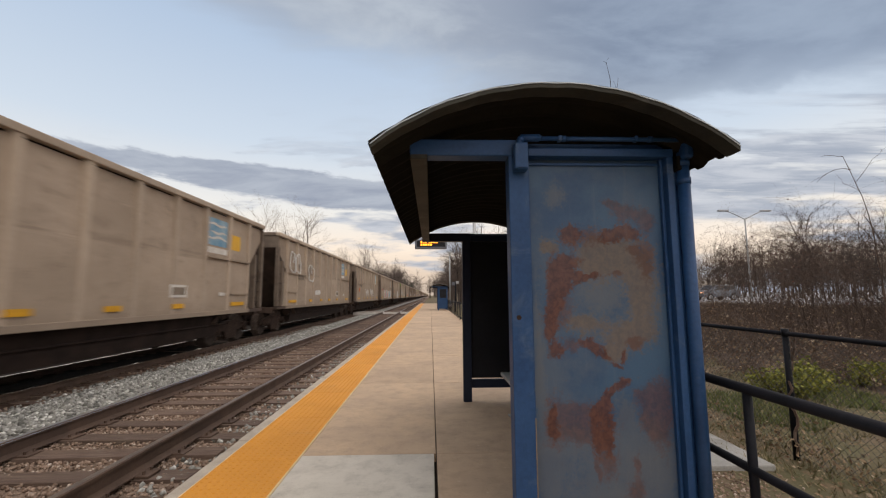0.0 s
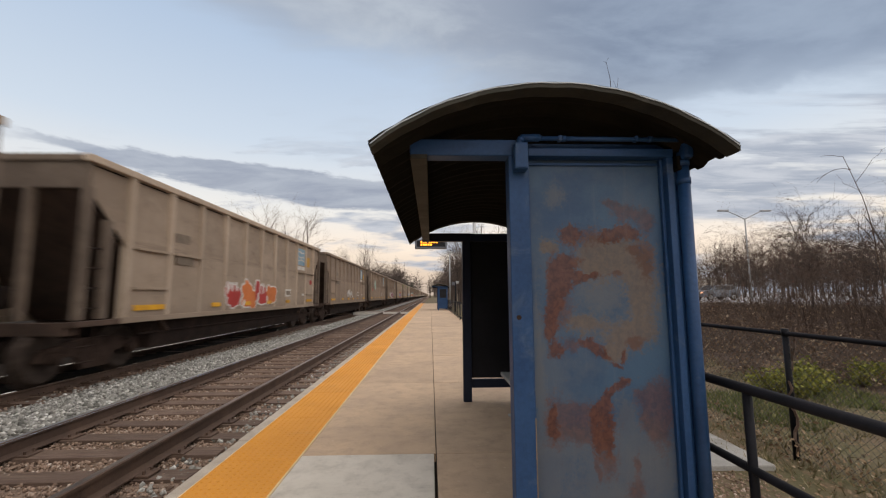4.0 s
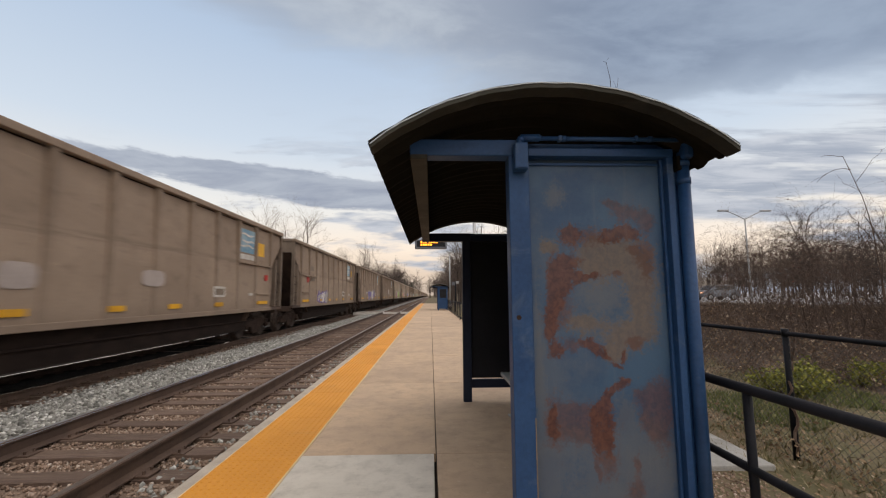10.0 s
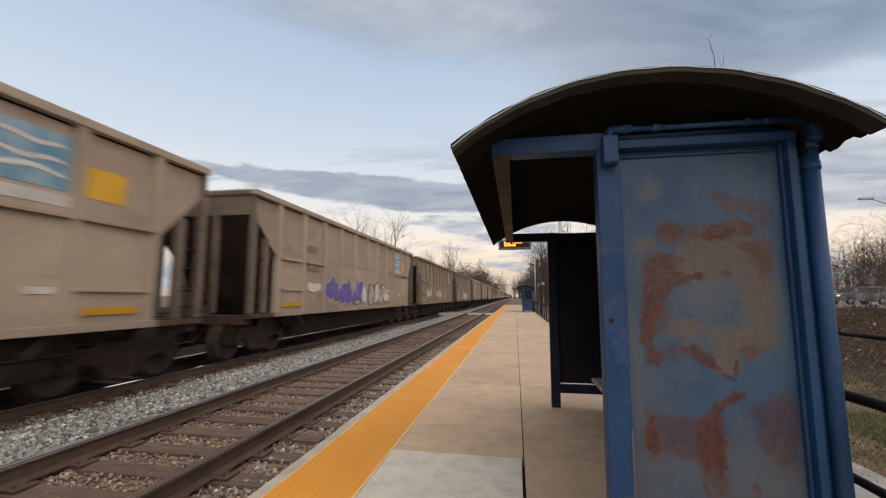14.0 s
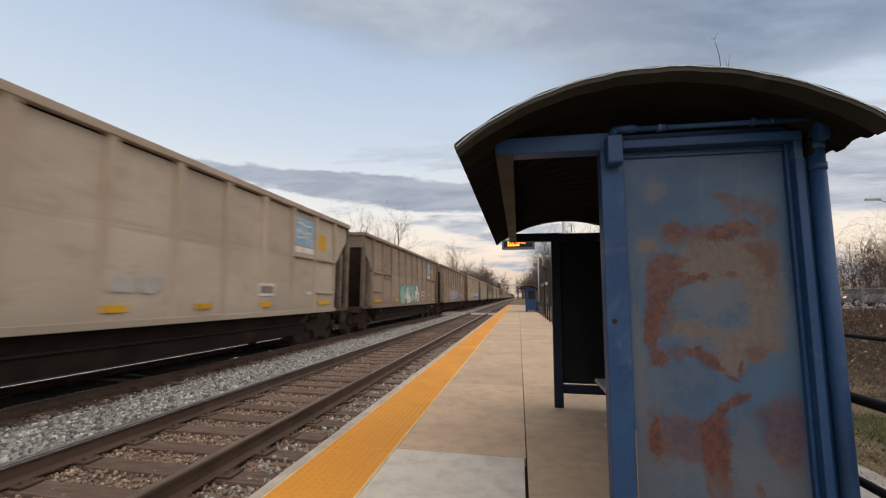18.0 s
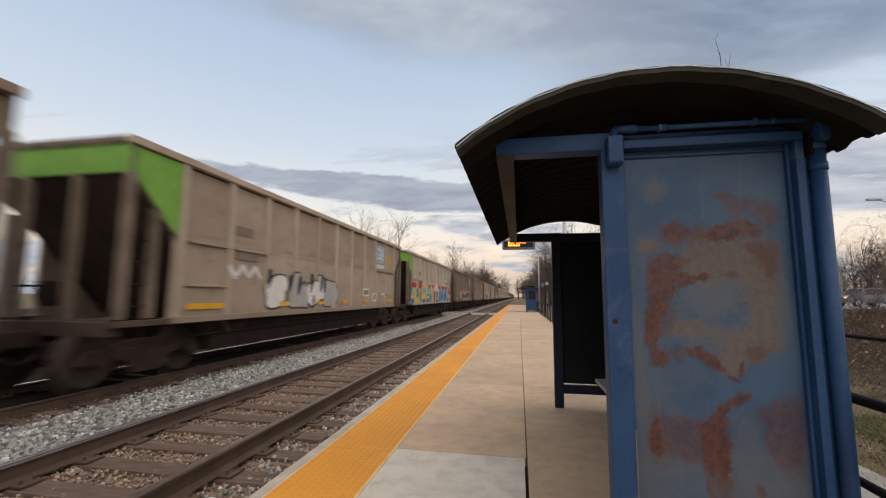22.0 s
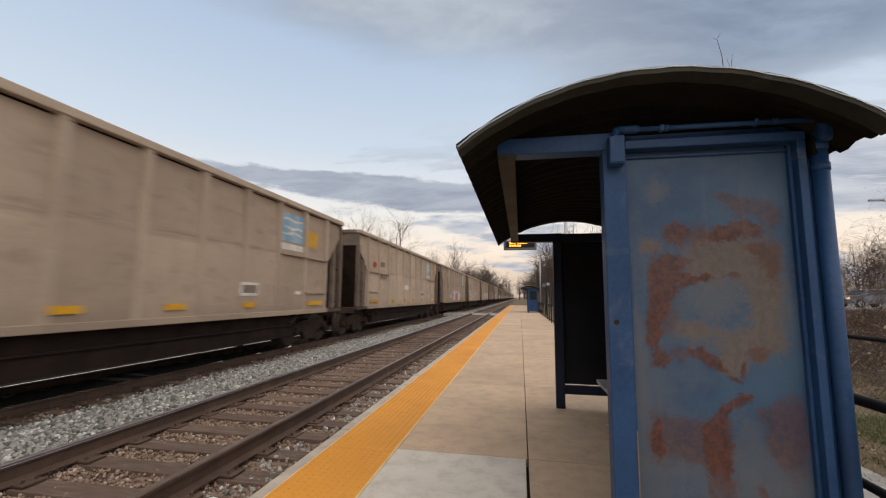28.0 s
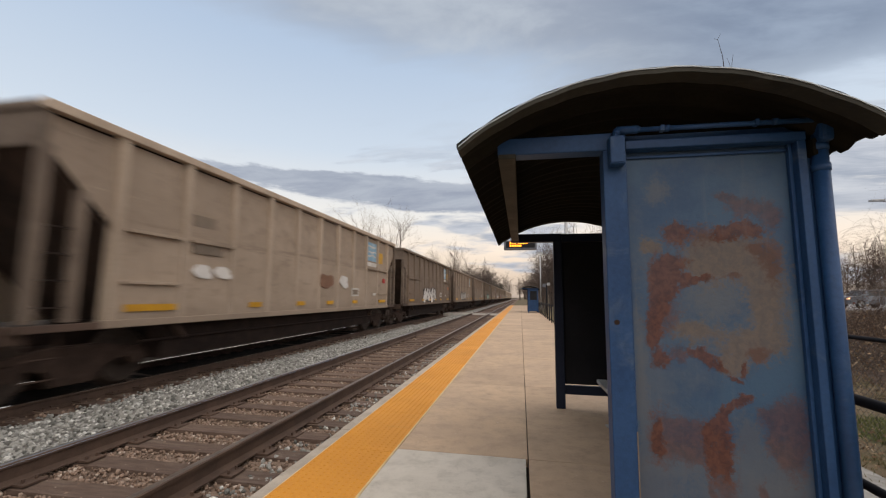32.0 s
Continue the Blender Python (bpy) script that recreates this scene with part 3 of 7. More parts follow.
def scatter(name, unit_verts, unit_faces, places, sizes, material, rng, flat=False):
    """Many small copies of one form, turned and stretched, in one mesh."""
    n = len(places)
    uv, uf = np.asarray(unit_verts, float), np.asarray(unit_faces, int)
    a = rng.uniform(0, 2 * np.pi, (n, 3))
    if flat:
        a[:, :2] *= 0.12
    ca, sa = np.cos(a), np.sin(a)
    rz = np.zeros((n, 3, 3)); rx = np.zeros((n, 3, 3)); ry = np.zeros((n, 3, 3))
    rz[:, 0, 0], rz[:, 0, 1], rz[:, 1, 0], rz[:, 1, 1], rz[:, 2, 2] = ca[:, 2], -sa[:, 2], sa[:, 2], ca[:, 2], 1
    rx[:, 1, 1], rx[:, 1, 2], rx[:, 2, 1], rx[:, 2, 2], rx[:, 0, 0] = ca[:, 0], -sa[:, 0], sa[:, 0], ca[:, 0], 1
    ry[:, 0, 0], ry[:, 0, 2], ry[:, 2, 0], ry[:, 2, 2], ry[:, 1, 1] = ca[:, 1], sa[:, 1], -sa[:, 1], ca[:, 1], 1
    rot = rz @ rx @ ry
    stretch = rng.uniform(0.65, 1.35, (n, 1, 3))
    local = uv[None] * stretch * np.asarray(sizes)[:, None, None]
    v = np.einsum("nij,nkj->nki", rot, local) + np.asarray(places)[:, None, :]
    f = uf[None] + (np.arange(n) * len(uv))[:, None, None]
    return raw(name, v.reshape(-1, 3), f.reshape(-1, uf.shape[1]), material)


ROCK_V = [(0, 0, 1), (0.9, 0, 0.3), (0.25, 0.85, 0.35), (-0.75, 0.5, 0.25), (-0.7, -0.55, 0.35), (0.3, -0.9, 0.25), (0.55, 0.4, -0.6), (-0.5, 0.15, -0.7), (0.2, -0.5, -0.65)]
ROCK_F = [(0, 1, 2), (0, 2, 3), (0, 3, 4), (0, 4, 5), (0, 5, 1), (1, 6, 2), (2, 6, 7), (2, 7, 3), (3, 7, 4), (4, 7, 8), (4, 8, 5), (5, 8, 1), (1, 8, 6), (6, 8, 7)]
LEAF_V = [(-1, 0, 0), (0, 0.55, 0.18), (1, 0, 0.05), (0, -0.55, 0.15)]
LEAF_F = [(0, 1, 2), (0, 2, 3)]

# ---------------------------------------------------------------- ground and tracks
RAIL_Z = -0.01        # top of rail, platform track
RAIL2_Z = -0.15       # top of rail, far track
TRACK1, TRACK2 = -3.40, -7.56
PLAT_L, PLAT_R, PLAT_END = -1.87, 1.78, 72.0


def terrain(x, y):
    """Height of the natural ground."""
    if x > 1.0:
        s = min(max((x - 9.0) / 11.5, 0.0), 1.0)
        s = s * s * (3 - 2 * s)
        return -0.22 - 0.04 * min(x - 1.0, 3.0) + 1.0 * s + 0.05 * noise.noise(Vector((x * 0.5, y * 0.5, 0))) * min(1, max(0, x - 2.2)) * (1 - s)
    if x < -9.0:
        return -0.62 - min(-9.0 - x, 3.0) * 0.35 + 0.25 * noise.noise(Vector((x * 0.07, y * 0.07, 3))) * min(1, (-9.0 - x) / 6)
    return -0.62


def ground():
    xs = [-3000, -1500, -600, -300, -150, -90, -60, -40, -28, -20, -15, -12, -10.4, -9.4, -8.0, -5.0, -2.6, 1.7, 2.2, 2.7, 3.2, 3.7, 4.2, 4.8, 5.5, 6.3, 7.2, 8.4, 10, 12, 14, 17, 20, 24, 30, 40, 60, 90, 150, 300, 600, 1500, 3000]
    ys = [-3000, -1000, -300, -100, -50, -25, -12, -6, -3, -1, 0, 1, 2, 3, 4, 5, 6, 7, 8, 9, 10, 12, 14, 17, 20, 25, 30, 37, 45, 55, 70, 90, 120, 180, 300, 600, 1200, 3000]
    v = [(x, y, terrain(x, y)) for y in ys for x in xs]
    n = len(xs)
    f = [(j * n + i, j * n + i + 1, (j + 1) * n + i + 1, (j + 1) * n + i) for j in range(len(ys) - 1) for i in range(n - 1)]
    tagged(part("ground", raw("ground", v, f, GROUND, True), None), "brown leaf-strewn grassy ground beside the railway", "ground", kind="structure")
    # ballast beds: one trapezoid under each track, grey stone between the tracks
    bm = bmesh.new()
    prism(bm, [(-10.4, -0.66), (-9.2, -0.33), (-5.95, -0.335), (-5.6, -0.66)], "y", -120, 900)
    tagged(part("ballast_bed_far", bm, MUD), "brown dusty ballast bed under the far track", "ballast", kind="structure")
    # black layer: coal dust, with the passing train's shadow put into its colour
    bm = bmesh.new()
    prism(bm, [(-10.6, -0.66), (-9.2, -0.294), (-6.98, -0.284), (-6.98, -0.30), (-9.2, -0.66)], "y", -120, 900)
    tagged(part("coal_dust", bm, SHADED_GROUND), "coal-dusted ballast blackened for the train's shadow under the far track", "ballast", kind="structure")
    # made-up black bank, added to keep the view beneath the cars dark
    bm = bmesh.new()
    prism(bm, [(-10.5, -0.67), (-12.0, -1.30), (-15.0, 0.20), (-34.0, 0.30), (-34.0, -1.95), (-12.0, -1.95), (-10.5, -0.95)], "y", -120, 500)
    tagged(part("cinder_bank", bm, SHADED_GROUND), "added dark ditch and bank beyond the far track, blackening the view under the cars", "ground", kind="structure")
    bm = bmesh.new()
    prism(bm, [(-4.75, -0.66), (-4.55, -0.240), (-1.80, -0.226), (-1.80, -0.66)], "y", -120, 900)
    tagged(part("ballast_bed_near", bm, BALLAST_BED), "brown stony ballast bed under the platform track", "ballast", kind="structure")
    bm = bmesh.new()
    prism(bm, [(-6.2, -0.66), (-6.05, -0.285), (-5.2, -0.215), (-4.5, -0.225), (-4.3, -0.66)], "y", -120, 900)
    tagged(part("ballast_shoulder", bm, BALLAST_GREY_BED), "pale grey crushed-stone ballast between the tracks", "ballast", kind="structure")


def rail_profile(head_z):
    """Outline of a rail, (x, z) with the running surface at head_z."""
    h = head_z
    return [(-0.07, h - 0.172), (0.07, h - 0.172), (0.07, h - 0.160), (0.012, h - 0.135), (0.010, h - 0.045), (0.036, h - 0.032), (0.037, h - 0.006),
            (0.028, h - 0.0005), (-0.028, h - 0.0005), (-0.037, h - 0.006), (-0.036, h - 0.032), (-0.010, h - 0.045), (-0.012, h - 0.135), (-0.07, h - 0.160)]


def track(name, label, cx, head, near, far, head_mat, half=1.30, lift=0.0):
    t = thing(name, label, "railway track", (0, 0, 0), kind="structure")
    for side in (-1, 1):
        x = cx + side * 0.7525
        bm = bmesh.new()
        prism(bm, [(x + px, pz) for px, pz in rail_profile(head)], "y", -120, 900)
        r = part("rail", bm, RAIL_RUST, t)
        bm = boxed(x - 0.027, x + 0.027, -120, 900, head - 0.002, head + 0.0015)
        part("running_surface", bm, head_mat, r, "worn bright running surface")
        if side < 0:
            bm = bmesh.new()
            prism(bm, [(x + 0.0130, head + 0.0035), (x + 0.0392, head - 0.0145), (x + 0.0360, head - 0.018), (x + 0.0100, head - 0.004)], "y", -120, 900)
            part("gauge_corner", bm, RAIL_SHINE, r, "wheel-polished inner corner of the rail head")
    # sleepers: three worn forms, shared
    rng = random.Random(5)
    forms = []
    for i in range(3):
        bm = boxed(-half, half, -0.115, 0.115, -0.18, 0.0, 0.012)
        for v in bm.verts:
            v.co.x += rng.uniform(-0.015, 0.015)
            v.co.y += rng.uniform(-0.008, 0.008)
            v.co.z += rng.uniform(-0.006, 0.006)
        forms.append(mesh_of(bm, "sleeper", TIE_WOOD))
    plate = boxed(-0.19, 0.19, -0.09, 0.09, 0, 0.02, 0.004)
    for dx in (-0.125, 0.125):
        for dy in (-0.05, 0.05):
            rod(plate, (dx, dy, 0.015), (dx, dy, 0.05), 0.013, 6)
    plate = mesh_of(plate, "tie_plate", RAIL_RUST)
    y, top = near, head - 0.178 + lift
    while y < far:
        s = new("sleeper", rng.choice(forms))
        s.parent = t
        s.matrix_basis = pose(cx + rng.uniform(-0.04, 0.04), y, top + rng.uniform(-0.012, 0.004), 0, 0, rng.uniform(-1.2, 1.2))
        if y < 16:
            for side in (-1, 1):
                p = new("tie_plate", plate)
                p.parent = t
                p.matrix_basis = pose(cx + side * 0.7525, y, top - 0.004)
        y += 0.51 + rng.uniform(-0.02, 0.02)
    bm = bmesh.new()
    while y < 260:
        box(bm, cx - 1.3, cx + 1.3, y - 0.115, y + 0.115, top - 0.15, top)
        y += 0.52
    tagged(part("far_sleepers", bm, TIE_WOOD, t), kind="stuff")
    return t


def crossing():
    """The paved foot crossing over both tracks."""
    c = thing("track_crossing", "pale worn timber and concrete foot crossing laid between the rails", "crossing", (0, 37.0, 0), kind="structure")
    for x0, x1, z in ((-2.55, -1.9, -0.02), (-4.05, -2.75, -0.02), (-6.7, -4.25, -0.06), (-8.2, -6.92, -0.16)):
        part("panel", boxed(x0, x1, -0.9, 0.9, z - 0.25, z, 0.01), TIE_WOOD, c)
    for y in (-1.05, 1.05):
        part("edge_strip", boxed(-6.7, -1.9, y - 0.05, y + 0.05, -0.3, -0.035, 0.01), PAINT_WHITE, c, "white-painted edge strip")


def loose_stones():
    rng = np.random.default_rng(11)

    def bed(name, label, x0, x1, y0, y1, per, size, mat, height):
        n = int((x1 - x0) * (y1 - y0) * per)
        p = np.c_[rng.uniform(x0, x1, n), rng.uniform(y0, y1, n), np.zeros(n)]
        p[:, 2] = height(p[:, 0]) + rng.uniform(-0.012, 0.014, n)
        tagged(part(name, scatter(name, ROCK_V, ROCK_F, p, rng.uniform(size[0], size[1], n), mat, rng), None), label, "ballast", kind="stuff")

    def shoulder(x):
        return np.interp(x, [-6.55, -6.10, -5.2, -4.5, -4.25], [-0.318, -0.292, -0.215, -0.215, -0.24])

    bed("grey_ballast_stones", "loose pale grey crushed ballast stones between the tracks", -6.20, -4.22, 1.2, 15, 700, (0.015, 0.037), STONE_GREY, shoulder)
    bed("grey_stones_at_sleeper_ends", "grey ballast stones spilled between the far sleepers", -6.52, -6.16, 1.2, 24, 190, (0.014, 0.034), STONE_GREY, shoulder)
    bed("grey_ballast_stones_far", "loose pale grey crushed ballast stones further along the tracks", -6.0, -4.3, 15, 48, 200, (0.022, 0.042), STONE_GREY, shoulder)
    bed("brown_ballast_stones", "loose brown ballast stones between the sleepers", -4.22, -1.82, 1.2, 13, 800, (0.010, 0.024), STONE_BROWN, lambda x: np.full_like(x, -0.226))
    bed("brown_ballast_stones_far", "loose brown ballast stones further along the track", -4.3, -1.85, 13, 40, 90, (0.02, 0.04), STONE_BROWN, lambda x: np.full_like(x, -0.236))
    bed("pale_ballast_patches", "pale stones washed against the platform edge", -2.45, -1.84, 1.2, 14, 150, (0.012, 0.034), STONE_GREY, lambda x: np.full_like(x, -0.215))
    bed("dusty_stones", "dusty brown stones at the far track's edge", -6.65, -6.05, 2, 22, 40, (0.012, 0.03), STONE_BROWN, lambda x: np.full_like(x, -0.292))


ground()
track("platform_track", "rusty track with weathered wooden sleepers beside the platform", TRACK1, RAIL_Z, -5.2, 62, RAIL_DULL)
track("far_track", "track with polished rails under the freight train", TRACK2, RAIL2_Z, -5.2, 40, RAIL_SHINE, 1.44, 0.042)
crossing()
loose_stones()

# ---------------------------------------------------------------- platform


def platform():
    p = thing("platform", "long low station platform of tan concrete slabs", "platform", kind="structure")
    part("base", boxed(PLAT_L + 0.03, PLAT_R - 0.02, -30, PLAT_END, -0.66, -0.07), JOINT_DARK, p, "dark footing under the slabs")
    # slabs in two rows, with open joints between them
    rng = random.Random(8)
    cuts = [-8.02, -5.07, -2.12, 0.83, 3.78, 6.73, 9.68, 12.63]
    while cuts[-1] < PLAT_END - 3:
        cuts.append(cuts[-1] + 2.95)
    cuts.append(PLAT_END)
    def slab(x0, x1, y0, y1, mat):
        g = 0.003
        bm = boxed(x0 + g, x1 - g, y0 + g, y1 - g, -0.10, 0.0, 0.005)
        bmesh.ops.translate(bm, verts=bm.verts, vec=(0, 0, rng.uniform(-0.003, 0.0)))
        part("slab", bm, mat, p, "pale grey newer slab" if mat is CONCRETE_NEW else "")
    for y0, y1 in zip(cuts, cuts[1:]):
        slab(-1.125, 0.028 if y0 < 3 else 0.0435, y0, y1, CONCRETE_NEW if -3 < y0 < 3.0 else CONCRETE)
        slab(0.046, PLAT_R, y0, y1, CONCRETE)
    # concrete lip in front of the tactile strip, in lengths
    y = -8.0
    while y < PLAT_END:
        n = min(y + 3.05, PLAT_END)
        bm = boxed(PLAT_L + rng.uniform(-0.012, 0.012), -1.748, y + 0.006, n - 0.006, -0.5, -0.004, 0.01)
        part("edge_block", bm, CONCRETE_EDGE, p)
        y = n
    # tactile tiles with rows of small domes
    tile = boxed(-0.302, 0.302, 0.003, 1.217, -0.04, 0.004, 0.002)
    for i in range(10):
        for j in range(20):
            cx, cy = -0.27 + i * 0.06, 0.035 + j * 0.0605
            ring = [tile.verts.new((cx + 0.0125 * math.cos(a), cy + 0.0125 * math.sin(a), 0.0042)) for a in (0, 1.047, 2.094, 3.142, 4.189, 5.236)]
            cap = [tile.verts.new((cx + 0.007 * math.cos(a), cy + 0.007 * math.sin(a), 0.009)) for a in (0, 1.047, 2.094, 3.142, 4.189, 5.236)]
            for q in range(6):
                tile.faces.new((ring[q], ring[(q + 1) % 6], cap[(q + 1) % 6], cap[q]))
            tile.faces.new(cap)
    tile = mesh_of(tile, "tactile_tile", TACTILE)
    plain = mesh_of(boxed(-0.302, 0.302, 0.003, 1.217, -0.04, 0.008, 0.002), "tactile_tile", TACTILE)
    y = -4.86
    while y < PLAT_END - 1.2:
        t = new("tactile_tile", tile if y < 26 else plain)
        t.parent = p
        t.matrix_basis = pose(-1.440, y, 0)
        y += 1.22
    part("strip_rim", boxed(-1.137, -1.119, -4.8, PLAT_END - 1, -0.02, 0.006, 0.002), TACTILE_RIM, p, "pale worn rim of the tactile strip")
    part("strip_rim", boxed(-1.748, -1.741, -4.8, PLAT_END - 1, -0.02, 0.006, 0.002), TACTILE_RIM, p, "pale worn rim of the tactile strip")
    return p


platform()

# ---------------------------------------------------------------- shelter


def arch(x, rise=0.312, lo=2.088, half=0.90, mid=0.61):
    """Height of the roof sheet's top at x across the shelter."""
    r = (half * half + rise * rise) / (2 * rise)
    return lo + rise - r + math.sqrt(max(r * r - (x - mid) ** 2, 0))


def shelter_roof():
    """A bowed sheet, ribbed along its length: valleys and crests run over the bow."""
    y0, y1, x0, x1, mid, half = 1.90, 5.64, -0.29, 1.51, 0.61, 0.90
    ny, nx = 144, 28
    top, under = [], []
    for j in range(ny + 1):
        y = y0 + (y1 - y0) * j / ny
        ph = (j * (y1 - y0) / ny / 0.165) % 1.0
        rib = 0.026 * (1 if ph < 0.42 else (1 - (ph - 0.42) / 0.10) if ph < 0.52 else 0 if ph < 0.90 else (ph - 0.90) / 0.10)
        for i in range(nx + 1):
            x = x0 + (x1 - x0) * i / nx
            z = arch(x) + 0.006 * math.sin(i * 2.1 + 0.4) * (abs(x - mid) / half) ** 2
            slope = (x - mid) / half
            top.append((x + rib * 0.5 * slope, y, z + rib))
            under.append((x + rib * 0.5 * slope, y, z + rib - 0.012))
    n = nx + 1
    q = [(j * n + i, j * n + i + 1, (j + 1) * n + i + 1, (j + 1) * n + i) for j in range(ny) for i in range(nx)]
    return raw("roof_sheet", top, q, ROOF_TOP), raw("roof_lining", under, [f[::-1] for f in q], ROOF_UNDER_SHADE)


def shelter(name, label, full=True):
    s = thing(name, label, "shelter")
    YN, YF, H = 2.17, 5.50, 2.232
    top, lining = shelter_roof()
    r = part("roof", top, ROOF_TOP, s, "bowed ribbed metal roof")
    part("lining", lining, ROOF_UNDER_SHADE, r, "underside of the roof sheet, shade put into its colour")
    # the end flute of the roof sheet, near and far, with its cut edge
    for y, y1 in ((1.888, 1.985), (5.60, 5.645)):
        pts = [(-0.292 + i * 1.804 / 24, arch(-0.292 + i * 1.804 / 24) + (0.012 if i % 3 else 0.008)) for i in range(25)]
        low = [(x, z - 0.020) for x, z in reversed(pts)]
        bm = bmesh.new()
        prism(bm, pts + low, "y", y, y1)
        # lighter than the lining: light reaching the outer flute is in the tone
        part("end_flute", bm, ROOF_EDGE, r, "olive end flute of the roof, daylight put into its tone")
        # pale bluish trim paints the skylight on the cut edge
        bm = bmesh.new()
        prism(bm, [(x, z + 0.001) for x, z in pts] + [(x, z + 0.0065) for x, z in reversed(pts)], "y", y - 0.004, y + 0.05)
        part("edge_trim", bm, ROOF_TOP, r, "thin pale edge along the roof's end, skylight put into its tone")
    # frames, near and far; the far one in the shaded blue
    for y, frame_tone in ((YN, STEEL_BLUE), (YF, STEEL_BLUE_SHADE)):
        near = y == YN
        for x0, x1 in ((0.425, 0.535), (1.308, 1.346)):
            post = part("post", boxed(x0, x1, y, y + 0.10, 0.0, 2.14, 0.006), frame_tone, s)
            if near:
                part("foot_plate", boxed(x0 - 0.03, x1 + 0.03, y - 0.02, y + 0.12, 0.0, 0.012, 0.003), frame_tone, post)
        part("cross_beam", boxed(-0.117, 0.535, y - 0.005, y + 0.095, 2.14 if near else 2.105, 2.232 if near else 2.215, 0.008), frame_tone, s)
        part("head_plate", boxed(0.535, 1.346, y + 0.045, y + 0.085, 2.14 if near else 2.105, 2.228 if near else 2.215, 0.004), frame_tone, s)
        part("head_rail", boxed(0.5355, 1.346, y - 0.003, y + 0.044, 2.1405 if near else 2.105, 2.186, 0.005), frame_tone, s)
        part("bottom_rail", boxed(0.535, 1.308, y + 0.02, y + 0.08, 0.14 if near else 0.175, 0.20 if near else 0.283, 0.004), frame_tone, s)
    # panels
    part("end_panel", boxed(0.536, 1.307, YN + 0.066, YN + 0.080, 0.20, 2.139), RUST_PANEL if full else STEEL_BLUE, s, "blue panel with rust and faded tan patches" if full else "plain blue panel")
    for x0, x1 in ((0.536, 0.548), (1.291, 1.307)):
        part("panel_bead", boxed(x0, x1, YN + 0.040, YN + 0.065, 0.20, 2.139, 0.003), STEEL_BLUE, s)
    part("panel_bead", boxed(0.548, 1.291, YN + 0.052, YN + 0.065, 2.105, 2.120, 0.003), STEEL_BLUE, s)
    part("end_panel", boxed(0.537, 1.306, YF + 0.045, YF + 0.06, 0.297, 2.104), DARK_SHADED_PANEL, s, "far end panel, darkened by colour for the shade inside")
    # back wall in three bays
    for i in range(3):
        a = YN + 0.10 + i * 1.077
        part("back_panel", boxed(1.285, 1.300, a + 0.03, a + 1.047, 0.20, 2.09), DARK_SHADED_PANEL, s, "back wall panel, darkened by colour for the shade inside")
        if i:
            part("back_post", boxed(1.26, 1.33, a - 0.03, a + 0.03, 0.0, 2.14, 0.004), STEEL_BLUE_SHADE, s)
    part("back_rail", boxed(1.262, 1.325, YN + 0.10, YF, 0.13, 0.195, 0.004), STEEL_BLUE_SHADE, s)
    part("back_rail", boxed(1.262, 1.325, YN + 0.10, YF, 2.10, 2.16, 0.004), STEEL_BLUE_SHADE, s)
    # purlins under the roof
    for x0, x1, z0, z1 in ((-0.113, -0.02, 2.115, 2.142), (1.36, 1.43, 2.06, 2.142)):
        # the back purlin takes the shaded tone of the roof's underside
        part("purlin", boxed(x0, x1, YN - 0.02, YF + 0.10, z0, z1, 0.005), ROOF_EDGE if x0 < 0 else ROOF_UNDER_SHADE, s, "brown purlin under the roof")
    if not full:
        part("notice_board", boxed(0.62, 1.22, YN + 0.050, YN + 0.0655, 1.15, 1.95, 0.004), DARK_SHADED_PANEL, s, "dark notice board on the end panel")
        return s
    # conduit: box, elbow, run along the beam, corner and pipe down the back corner
    part("junction_box", boxed(0.445, 0.518, YN - 0.075, YN - 0.002, 2.045, 2.19, 0.006), STEEL_BLUE, s, "blue painted junction box")
    part("box_lid", boxed(0.449, 0.514, YN - 0.080, YN - 0.0752, 2.052, 2.183, 0.002), STEEL_BLUE, s)
    bm = bmesh.new()
    rod(bm, (0.48, YN - 0.04, 2.185), (0.48, YN - 0.04, 2.213), 0.020, 14)
    rod(bm, (0.48, YN - 0.04, 2.205), (0.492, YN - 0.04, 2.226), 0.021, 14)
    rod(bm, (0.485, YN - 0.04, 2.226), (0.585, YN - 0.04, 2.228), 0.021, 14)
    rod(bm, (0.585, YN - 0.04, 2.228), (0.602, YN - 0.04, 2.226), 0.021, 14, 0.011)
    part("conduit_elbow", bm, STEEL_BLUE, s)
    bm = bmesh.new()
    rod(bm, (0.59, YN - 0.04, 2.225), (1.39, YN - 0.04, 2.222), 0.0125, 12)
    for x in (0.72, 1.20):
        rod(bm, (x - 0.012, YN - 0.04, 2.2245), (x + 0.012, YN - 0.04, 2.2245), 0.0165, 12)
    part("conduit", bm, STEEL_BLUE, s)
    for x in (0.70, 1.12):
        part("conduit_strap", boxed(x - 0.009, x + 0.009, YN - 0.0555, YN - 0.022, 2.209, 2.2395, 0.003), STEEL_BLUE, s)
    bm = boxed(1.375, 1.430, YN - 0.062, YN + 0.03, 2.115, 2.243, 0.020)
    part("corner_fitting", bm, STEEL_BLUE, s)
    bm = bmesh.new()
    rod(bm, (1.400, YN + 0.005, 0.0), (1.400, YN + 0.005, 2.13), 0.033, 20)
    for z in (2.085, 1.985):
        rod(bm, (1.400, YN + 0.005, z), (1.400, YN + 0.005, z + 0.035), 0.037, 20)
    part("corner_pipe", bm, STEEL_BLUE, s, "blue painted pipe down the back corner")
    part("corner_angle", boxed(1.347, 1.392, YN + 0.030, YN + 0.095, 0.0, 2.14, 0.004), STEEL_BLUE, s)
    bm = bmesh.new()
